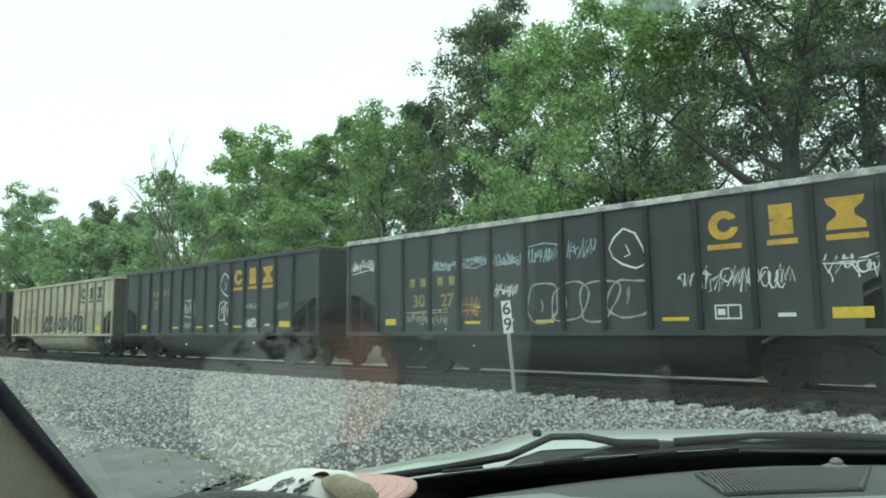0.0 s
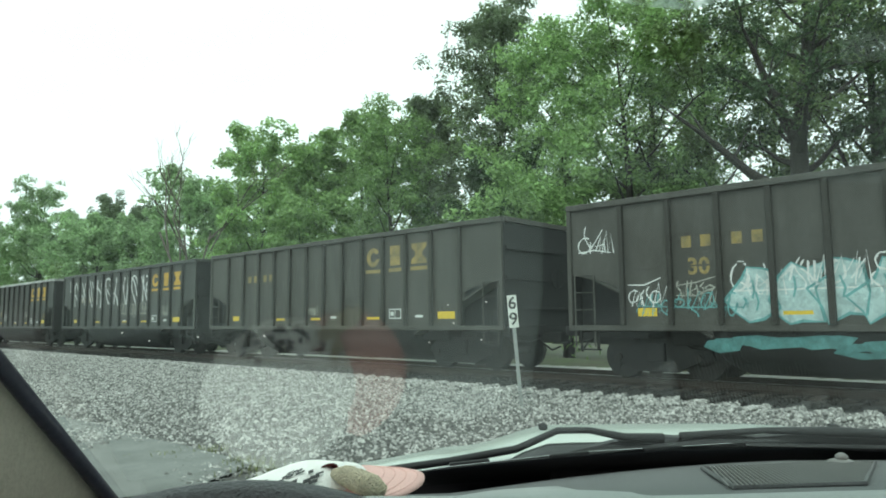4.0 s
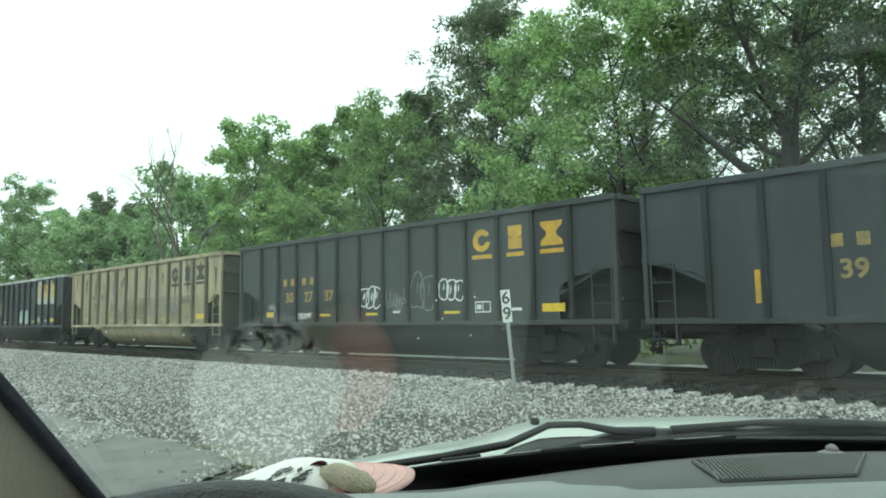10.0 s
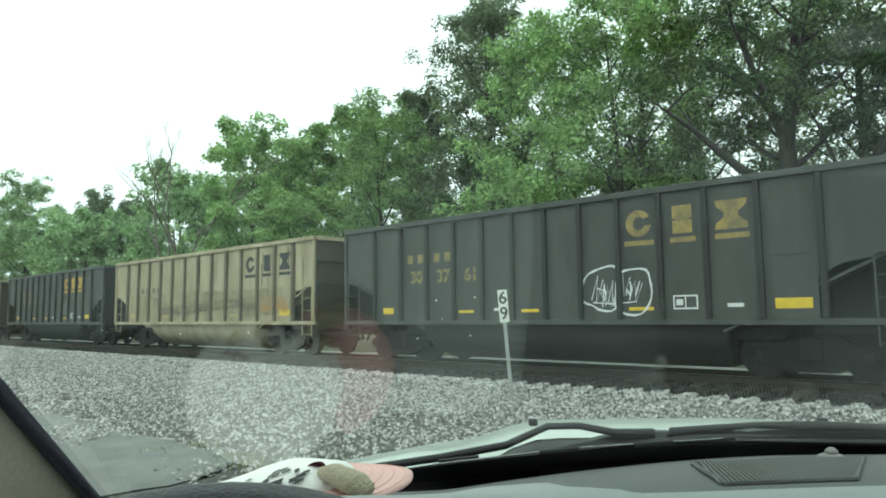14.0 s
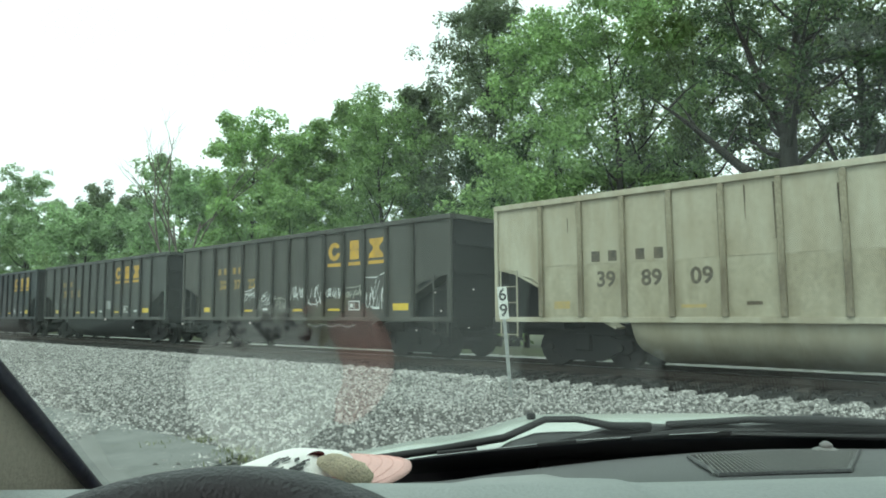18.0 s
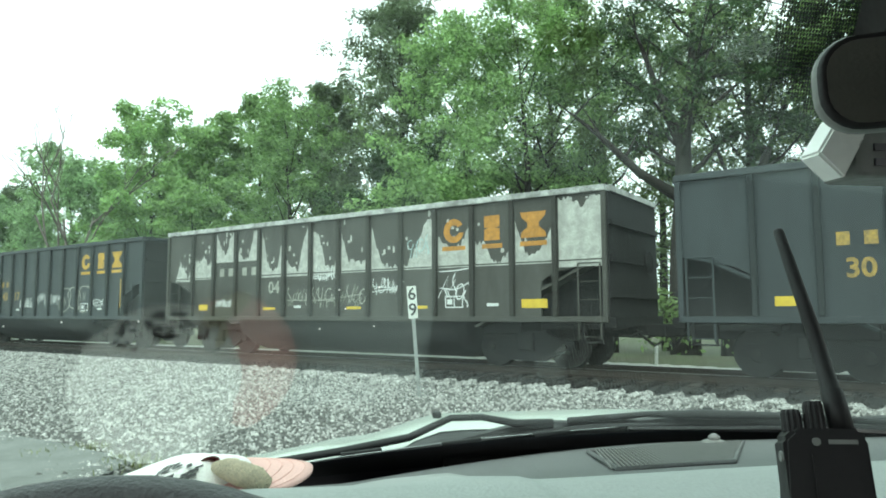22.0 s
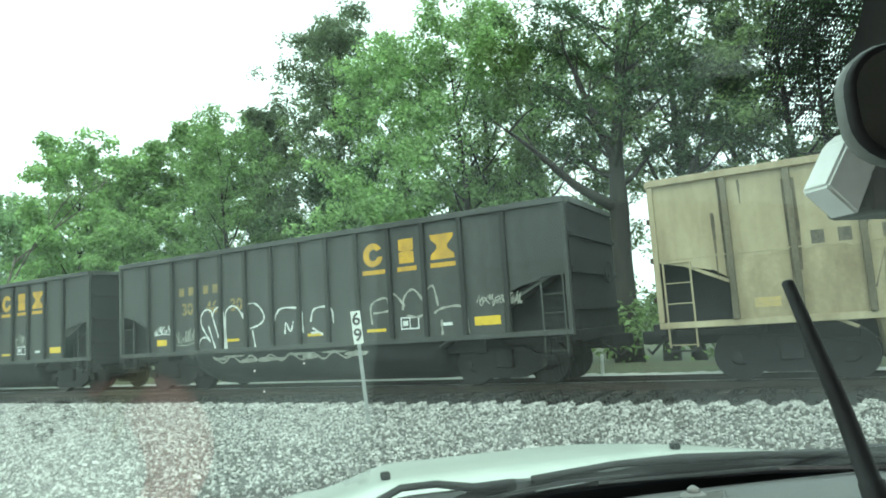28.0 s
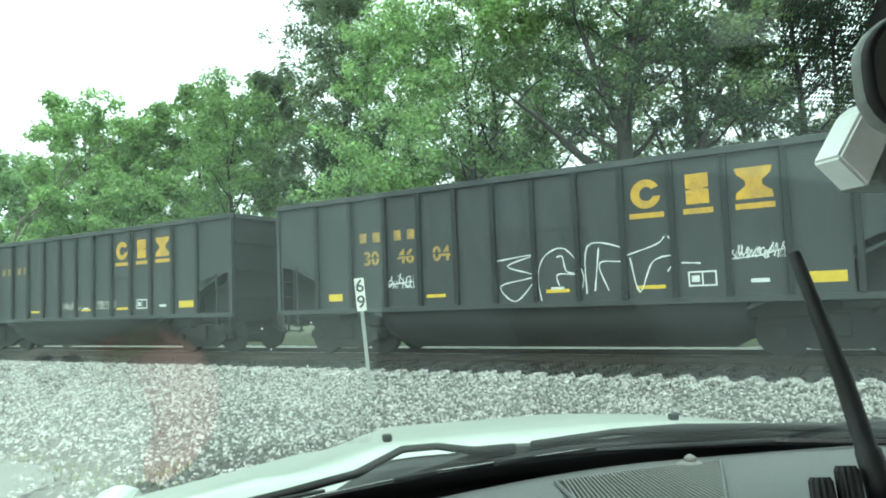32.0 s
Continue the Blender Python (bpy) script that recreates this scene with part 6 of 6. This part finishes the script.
    for i in range(45):
        x0 = 0.354 + 0.218 * i / 44
        near = max(0.703, (x0 - 0.2563) / 0.337)
        x1 = x0 - 0.3 * (far - near)
        if far - near < 0.01:
            continue
        p, q = Vector((x0, far, dash_height(x0, far) + 0.0055)), Vector((x1, near, dash_height(x1, near) + 0.0055))
        d = p - q
        m = Matrix.Translation(q) @ d.to_track_quat("Y", "Z").to_matrix().to_4x4() @ Matrix.Diagonal((1, d.length, 1, 1))
        first = part("slat", slat, M_GREYPLASTIC, vent, m=m) if first is None else again("slat", first.data, vent, m)
    bm = bmesh.new()
    ring_tube(bm, [(0, 0, -0.004), (0, 0, 0.004), (0, 0, 0.008)], [0.02, 0.018, 0.008], 16)
    ring_tube(bm, [(0, 0, 0.006), (0, 0, 0.012), (0, 0, 0.0155)], [0.009, 0.008, 0.003], 12)
    part("light_sensor", bm, M_GREYPLASTIC, car, m=pose(0.53, 0.945, dash_height(0.53, 0.945)), smooth=True)
    # front pillar, left and right, with the rubber edge
    for s in (-1, 1):
        x0 = CX + s * 0.852
        line = [(x0 + s * 0.0, glass_y(x0, z) - 0.01, z) for z in (1.26, 1.38, 1.5, 1.62, 1.75, 1.92)]
        bm = bmesh.new()
        ring_tube(bm, [(x - s * 0.004, y, z) for x, y, z in line], 0.008, 8)
        part("rubber_edge", bm, M_SEAL, car, smooth=True)
        bm = bmesh.new()
        a = [bm.verts.new((x + s * 0.004, y - 0.006, z)) for x, y, z in line]
        b = [bm.verts.new((x + s * 0.03, y - 0.12, z - 0.03)) for x, y, z in line]
        c = [bm.verts.new((x + s * 0.1, y - 0.13, z - 0.03)) for x, y, z in line]
        d = [bm.verts.new((x + s * 0.1, y + 0.01, z)) for x, y, z in line]
        for p, q in ((a, b), (b, c), (c, d), (d, a)):
            for i in range(len(line) - 1):
                bm.faces.new((p[i], q[i], q[i + 1], p[i + 1]))
        bmesh.ops.recalc_face_normals(bm, faces=bm.faces)
        part("front_pillar", bm, M_PILLAR, car)
    # cabin: roof, doors, rear wall, floor
    for name, b, mat in (("roof", (CX - 0.86, CX + 0.86, -1.5, 0.34, 1.92, 1.96), M_LINER), ("rear_wall", (CX - 0.92, CX + 0.92, -1.55, -1.5, 0.45, 1.96), M_DARKTRIM), ("cabin_floor", (CX - 0.9, CX + 0.9, -1.5, 0.9, 0.42, 0.46), M_DARKTRIM), ("firewall", (CX - 0.9, CX + 0.9, 0.66, 0.68, 0.46, 1.3), M_DARKTRIM)):
        bm = bmesh.new()
        box(bm, *b, 0.005)
        part(name, bm, mat, car)
    for s in (-1, 1):
        bm = bmesh.new()
        x0, x1 = sorted((CX + s * 0.92, CX + s * 0.98))
        box(bm, x0, x1, -1.5, 0.56, 0.42, 1.26, 0.01)
        box(bm, x0, x1, -1.5, -1.36, 1.262, 1.93, 0.005)
        box(bm, x0, x1, -0.45, -0.33, 1.262, 1.93, 0.005)
        part("door", bm, M_PILLAR, car)
        bm = bmesh.new()
        x0, x1 = sorted((CX + s * 0.84, CX + s * 0.97))
        box(bm, x0, x1, 0.57, 2.25, 0.5, 1.1, 0.05)
        part("fender", bm, M_WHITECAR, car)
        bm = bmesh.new()
        x0, x1 = sorted((CX + s * 0.981, CX + s * 1.0))
        box(bm, x0, x1, -0.38, 0.56, 0.5, 1.25, 0.008)
        skin = part("door_skin", bm, M_WHITECAR, car)
        bm = bmesh.new()
        x0, x1 = sorted((CX + s * 1.001, CX + s * 1.03))
        box(bm, x0, x1, -0.3, -0.12, 1.1, 1.13, 0.006)
        part("door_handle", bm, M_RUBBER, skin)
        bm = bmesh.new()
        x0, x1 = sorted((CX + s * 0.981, CX + s * 1.0))
        box(bm, x0, x1, -1.56, -0.39, 0.5, 1.25, 0.008)
        part("side_panel", bm, M_WHITECAR, car)
        bm = bmesh.new()
        x0, x1 = sorted((CX + s * 0.45, CX + s * 0.72))
        box(bm, x0, x1, 2.3, 2.385, 0.78, 0.96, 0.02)
        part("headlight", bm, M_CHROME, car)
        for y in (1.75, -1.0):
            wheel = new("wheel")
            wheel.parent, wheel.matrix_basis = car, pose(CX + s * 0.84, y, 0.38)
            bm = bmesh.new()
            ring_tube(bm, [(-0.11, 0, 0), (-0.1, 0, 0), (0.1, 0, 0), (0.11, 0, 0)], [0.3, 0.38, 0.38, 0.3], 28)
            part("tyre", bm, M_TYRE, wheel, smooth=False)
            bm = bmesh.new()
            ring_tube(bm, [(-0.115, 0, 0), (0.115, 0, 0)], 0.2, 20)
            part("rim", bm, M_CHROME, wheel)
    bm = bmesh.new()
    box(bm, CX - 0.8, CX + 0.8, 2.26, 2.37, 0.62, 1.0, 0.04)
    part("front_panel", bm, M_WHITECAR, car)
    bm = bmesh.new()
    box(bm, CX - 0.9, CX + 0.9, 2.27, 2.47, 0.42, 0.6, 0.04)
    part("bumper", bm, M_GLOSSBLACK, car)
    for i in range(4):
        bm = bmesh.new()
        box(bm, CX - 0.4, CX + 0.4, 2.365, 2.38, 0.78 + i * 0.05, 0.805 + i * 0.05, 0.004)
        part("grille_bar", bm, M_GLOSSBLACK, car)
    for name, b in (("roof_skin", (CX - 0.93, CX + 0.93, -1.56, 0.36, 1.962, 1.985)), ("rear_skin", (CX - 0.98, CX + 0.98, -1.6, -1.56, 0.5, 1.955))):
        bm = bmesh.new()
        box(bm, *b, 0.006)
        part(name, bm, M_WHITECAR, car)
    # steering wheel
    wheel = new("steering_wheel")
    wheel.parent, wheel.matrix_basis = car, pose(-0.125, 0.27, 1.325, 38, 0, 0)
    bm = bmesh.new()
    n, ring = 56, []
    for i in range(n):
        a = 2 * math.pi * i / n
        ring.append([bm.verts.new(((0.185 + 0.016 * math.cos(b)) * math.cos(a), (0.185 + 0.016 * math.cos(b)) * math.sin(a), 0.016 * math.sin(b))) for b in [2 * math.pi * k / 12 for k in range(12)]])
    for i in range(n):
        for k in range(12):
            bm.faces.new((ring[i][k], ring[(i + 1) % n][k], ring[(i + 1) % n][(k + 1) % 12], ring[i][(k + 1) % 12]))
    bmesh.ops.recalc_face_normals(bm, faces=bm.faces)
    part("rim", bm, M_LEATHER, wheel, smooth=True)
    bm = bmesh.new()
    ring_tube(bm, [(0, 0, -0.09), (0, 0, -0.03), (0, 0, -0.02)], [0.075, 0.075, 0.06], 20)
    part("hub", bm, M_LEATHER, wheel)
    for a in (0, 180, 270):
        bm = bmesh.new()
        box(bm, 0.05, 0.178, -0.02, 0.02, -0.03, -0.012, 0.005)
        part("spoke", bm, M_LEATHER, wheel, m=pose(0, 0, 0, 0, 0, a))
    # rear-view mirror, its foot and the sensor box behind it
    mirror = new("rear_view_mirror")
    mirror.parent, mirror.matrix_basis = car, pose(0.424, 0.355, 1.6915, 0, -2, -20)
    bm = bmesh.new()

    def rounded(w, h, y, r):
        pts = []
        for cx, cz, a0 in ((w - r, h - r, 0), (-w + r, h - r, 90), (-w + r, -h + r, 180), (w - r, -h + r, 270)):
            pts += [(cx + r * math.cos(math.radians(a0 + k * 15)), y, cz + r * math.sin(math.radians(a0 + k * 15))) for k in range(7)]
        return [bm.verts.new(p) for p in pts]

    loops = [rounded(0.124, 0.029, -0.003, 0.022), rounded(0.128, 0.0315, 0.0, 0.025), rounded(0.128, 0.0315, 0.008, 0.025), rounded(0.108, 0.022, 0.034, 0.018)]
    for p, q in zip(loops, loops[1:]):
        for i in range(len(p)):
            bm.faces.new((p[i], p[(i + 1) % len(p)], q[(i + 1) % len(p)], q[i]))
    bm.faces.new(loops[-1])
    bmesh.ops.recalc_face_normals(bm, faces=bm.faces)
    part("housing", bm, M_GREYPLASTIC, mirror, smooth=True)
    bm = bmesh.new()
    bm.faces.new(rounded(0.1225, 0.0272, -0.0045, 0.021)[::-1])
    part("mirror_glass", bm, M_MIRROR, mirror)
    bm = bmesh.new()
    p, q, r = rounded(0.1272, 0.0308, -0.0005, 0.0245), rounded(0.1255, 0.0295, -0.006, 0.023), rounded(0.122, 0.0268, -0.004, 0.0205)
    for u, v in ((p, q), (q, r)):
        for i in range(len(u)):
            bm.faces.new((u[i], u[(i + 1) % len(u)], v[(i + 1) % len(u)], v[i]))
    bmesh.ops.recalc_face_normals(bm, faces=bm.faces)
    part("bezel", bm, M_RUBBER, mirror, "black bezel", smooth=True)
    bm = bmesh.new()
    prism(bm, [(0.362, 1.87), (0.56, 1.87), (0.5, 1.738), (0.43, 1.738)], 0.44, 0.5)
    for v in bm.verts:
        v.co.y = glass_y(v.co.x, v.co.z) - (0.012 if v.co.y > 0.45 else 0.05)
    bmesh.ops.recalc_face_normals(bm, faces=bm.faces)
    part("mirror_foot", bm, M_GLOSSBLACK, car)
    bm = bmesh.new()
    ring_tube(bm, [(0.43, 0.375, 1.69), (0.44, 0.43, 1.73), (0.45, 0.5, 1.77)], [0.016, 0.014, 0.018], 10)
    part("mirror_stalk", bm, M_GLOSSBLACK, car, smooth=True)
    device = new("sensor_box")
    device.parent, device.matrix_basis = car, pose(0.401, 0.5, 1.675, 0, 0, 0)
    bm = bmesh.new()
    prism(bm, [(-0.03, -0.008), (-0.008, -0.028), (0.014, 0.008), (0.004, 0.032), (-0.008, 0.024)], -0.012, 0.012)
    bmesh.ops.bevel(bm, geom=list(bm.edges), offset=0.002, segments=2, affect="EDGES")
    bmesh.ops.recalc_face_normals(bm, faces=bm.faces)
    part("end_cap", bm, M_WHITEPLASTIC, device, "white plastic end cap")
    bm = bmesh.new()
    box(bm, 0.004, 0.13, -0.01, 0.03, -0.026, 0.02, 0.004)
    part("case", bm, M_GREYPLASTIC, device)
    for z in (-0.014, -0.002):
        bm = bmesh.new()
        box(bm, 0.02, 0.09, -0.012, -0.0101, z - 0.003, z + 0.003)
        part("slot", bm, M_FRIT, device)
    tagged(car, "white car with a grey dashboard, black wipers and a steering wheel", "car")


def crown_place(a, b, g=1.0):
    """A place on the slumped crown of the cap, from two angles."""
    x, y = 0.01 + 0.097 * math.cos(a) * math.cos(b), 0.104 * math.cos(a) * math.sin(b)
    fold = 0.0022 * math.sin(60 * x + 25 * y) * math.sin(a) + 0.0015 * math.sin(95 * x - 70 * y) * math.cos(a)
    return Vector((x * g, y * g, (0.052 * math.sin(a) ** 0.55 * (0.86 + 4.6 * x) * (1 - 2.2 * y) + fold) * g))


def build_cap():
    """The baseball cap lying slumped on the dashboard, its brim towards the passenger."""
    cap = new("baseball_cap")
    cap.matrix_basis = pose(-0.2, 0.8, 1.336)
    rnd = random.Random(2)
    bm = bmesh.new()
    rows = []
    for j in range(15):
        a = math.pi / 2 * j / 14
        rows.append([bm.verts.new(crown_place(a, 2 * math.pi * k / 48)) for k in range(48)])
    for r, s in zip(rows, rows[1:]):
        for k in range(48):
            bm.faces.new((r[k], r[(k + 1) % 48], s[(k + 1) % 48], s[k]))
    crown = part("crown", bm, M_CAPWHITE, cap, smooth=True)
    for b0, n in ((-1.9, 9), (-1.5, 9), (-1.1, 8)):
        for i in range(n):
            b, a = b0 + rnd.uniform(-0.16, 0.16), 0.5 + 0.055 * i + rnd.uniform(-0.03, 0.03)
            w, t = rnd.uniform(0.06, 0.15), rnd.uniform(0.04, 0.08)
            bm = bmesh.new()
            bm.faces.new([bm.verts.new(crown_place(p, q, 1.03)) for p, q in ((a, b), (a + 0.02, b + w), (a + t + 0.02, b + w + 0.02), (a + t, b + 0.02))])
            part("printed_mark", bm, M_BLACK, crown)
    # brim: a curved board with stitched arcs
    bm = bmesh.new()

    def brim(f, b, lift=0.0):
        return (0.07 + 0.012 * math.cos(b) + 0.086 * f * math.cos(b * 0.92), 0.002 + 0.09 * math.sin(b) * (1 - 0.16 * (1 - f)), 0.04 - 0.007 * math.sin(b) ** 2 - 0.006 * f + lift)

    arc = [-1.5 + 3.0 * k / 24 for k in range(25)]
    rows = [[bm.verts.new(brim(j / 8, b)) for b in arc] for j in range(9)]
    for r, s in zip(rows, rows[1:]):
        for k in range(24):
            bm.faces.new((r[k], r[k + 1], s[k + 1], s[k]))
    ex = bmesh.ops.extrude_face_region(bm, geom=list(bm.faces))
    for v in ex["geom"]:
        if isinstance(v, bmesh.types.BMVert):
            v.co.z -= 0.004
    bmesh.ops.recalc_face_normals(bm, faces=bm.faces)
    board = part("brim", bm, M_CAPPINK, cap, "pink cloth brim", smooth=True)
    for f in (0.45, 0.6, 0.75, 0.9):
        bm = bmesh.new()
        ring_tube(bm, [brim(f, b * 0.9, 0.0002) for b in arc], 0.0006, 5)
        part("stitching", bm, M_CAPSEAM, board)
    bm = bmesh.new()
    ring_tube(bm, [(0.072, -0.058, 0.052), (0.084, -0.064, 0.051), (0.1, -0.068, 0.046), (0.118, -0.073, 0.041), (0.13, -0.075, 0.037)], [0.005, 0.0105, 0.0125, 0.012, 0.005], 14)
    part("strap", bm, M_CAPTAN, cap, "tan mesh strap", smooth=True)
    bm = bmesh.new()
    ring_tube(bm, [(0.08, -0.028, 0.05), (0.09, -0.04, 0.05), (0.094, -0.056, 0.046)], [0.004, 0.006, 0.003], 12)
    part("rolled_edge", bm, M_CAPTAN, cap, smooth=True)
    bm = bmesh.new()
    hole = [Vector((0.066, -0.052, 0.055)) + Vector((0.0105 * math.cos(k), 0.0025 * math.sin(k), 0.0055 * math.sin(k) + 0.002 * math.cos(k))) for k in [2 * math.pi * i / 18 for i in range(18)]]
    deep = [p.lerp(Vector((0.066, -0.044, 0.052)), 0.3) + Vector((0, 0.006, -0.003)) for p in hole]
    p, q = [bm.verts.new(v) for v in hole], [bm.verts.new(v) for v in deep]
    for i in range(18):
        bm.faces.new((p[i], p[(i + 1) % 18], q[(i + 1) % 18], q[i]))
    bm.faces.new(q)
    part("opening", bm, M_CAPRED, cap, "dark red opening", smooth=True)
    tagged(cap, "white patterned baseball cap with a pink brim on the dashboard", "cap")


def build_radio():
    """The two-way radio standing on the dashboard before the windshield."""
    radio = new("two_way_radio")
    radio.matrix_basis = pose(0.337, 0.442, 1.362, -12, -1, -18)
    bm = bmesh.new()
    prism(bm, [(-0.026, 0.0), (0.025, 0.0), (0.025, 0.092), (0.022, 0.099), (-0.022, 0.099), (-0.03, 0.092), (-0.03, 0.05)], -0.013, 0.013)
    bmesh.ops.bevel(bm, geom=list(bm.edges), offset=0.003, segments=2, affect="EDGES")
    bmesh.ops.recalc_face_normals(bm, faces=bm.faces)
    part("case", bm, M_RUBBER, radio)
    bm = bmesh.new()
    prism(bm, [(-0.013, 0.012), (0.017, 0.012), (0.017, 0.082), (-0.013, 0.082)], -0.0145, -0.0131)
    bmesh.ops.recalc_face_normals(bm, faces=bm.faces)
    part("front_panel", bm, M_RUBBER, radio)
    bm = bmesh.new()
    box(bm, -0.001, 0.0175, -0.0142, -0.0131, 0.0885, 0.0915)
    part("name_bar", bm, M_GREYPLASTIC, radio)
    bm = bmesh.new()
    ring_tube(bm, [(-0.009, -0.0131, 0.09), (-0.009, -0.0143, 0.09)], 0.0028, 14)
    part("badge", bm, M_GREYPLASTIC, radio)
    bm = bmesh.new()
    ring_tube(bm, [(-0.0295, -0.004, 0.08), (-0.0312, -0.004, 0.08)], [0.0042, 0.0036], 14)
    part("side_button", bm, M_GREYPLASTIC, radio)
    for x, h in ((-0.0195, 0.013), (-0.004, 0.019)):
        bm = bmesh.new()
        loops = []
        for z, r in ((0.097, 0.0072), (0.0985 + h * 0.9, 0.0068), (0.0995 + h, 0.0055)):
            loops.append([bm.verts.new((x + r * (1 - 0.13 * (k % 4 > 1)) * math.cos(k * math.pi / 22), r * (1 - 0.13 * (k % 4 > 1)) * math.sin(k * math.pi / 22), z)) for k in range(44)])
        for q, w in zip(loops, loops[1:]):
            for k in range(44):
                bm.faces.new((q[k], q[(k + 1) % 44], w[(k + 1) % 44], w[k]))
        bm.faces.new(loops[-1])
        part("knob", bm, M_RUBBER, radio)
    bm = bmesh.new()
    ring_tube(bm, [(0.0135, 0, 0.097), (0.012, 0, 0.112), (0.0102, 0, 0.127), (0.0098, 0, 0.1275), (0.004, 0, 0.17), (-0.0105, 0, 0.249), (-0.0107, 0, 0.2505)], [0.0084, 0.008, 0.0074, 0.0064, 0.0055, 0.0038, 0.0026], 14)
    part("antenna", bm, M_RUBBER, radio, smooth=True)
    tagged(radio, "black handheld two-way radio with a long antenna on the dashboard", "radio")


build_car()
build_cap()
build_radio()


# ---- what moves ----
RUN = [(0, 0.0), (6, 83.3), (9, 124.95), (13, 179.2), (19, 261.2), (23, 315.4), (26, 356.1), (32, 437.85)]


def motions():
    for c, car in CARS.items():
        walk(car, [(t, TRACK @ pose(-8.46 - PITCH * c + SLACK.get(c, 0.0) + d, MID, RAIL)) for t, d in RUN])
    turn = 360 / (2 * math.pi * 0.457)
    spin = []
    for k in range(0, 961):
        t = k / 30
        for (t0, d0), (t1, d1) in zip(RUN, RUN[1:]):
            if t0 <= t <= t1:
                spin.append((t, (d0 + (d1 - d0) * (t - t0) / (t1 - t0)) * turn))
                break
    sets = [ob for car in CARS.values() for ob in car.children_recursive if ob.name.startswith("wheelset")]
    lead = {}
    for ob in sets:
        x, y, z = ob.matrix_basis.translation
        key = round(x, 2)
        if key not in lead:
            lead[key] = ob
            walk(ob, [(t, pose(x, y, z, 0, a, 0)) for t, a in spin])
        else:
            ob.rotation_mode = "QUATERNION"
            own = ob.animation_data_create()
            own.action = lead[key].animation_data.action
            own.action_slot = lead[key].animation_data.action_slot


motions()
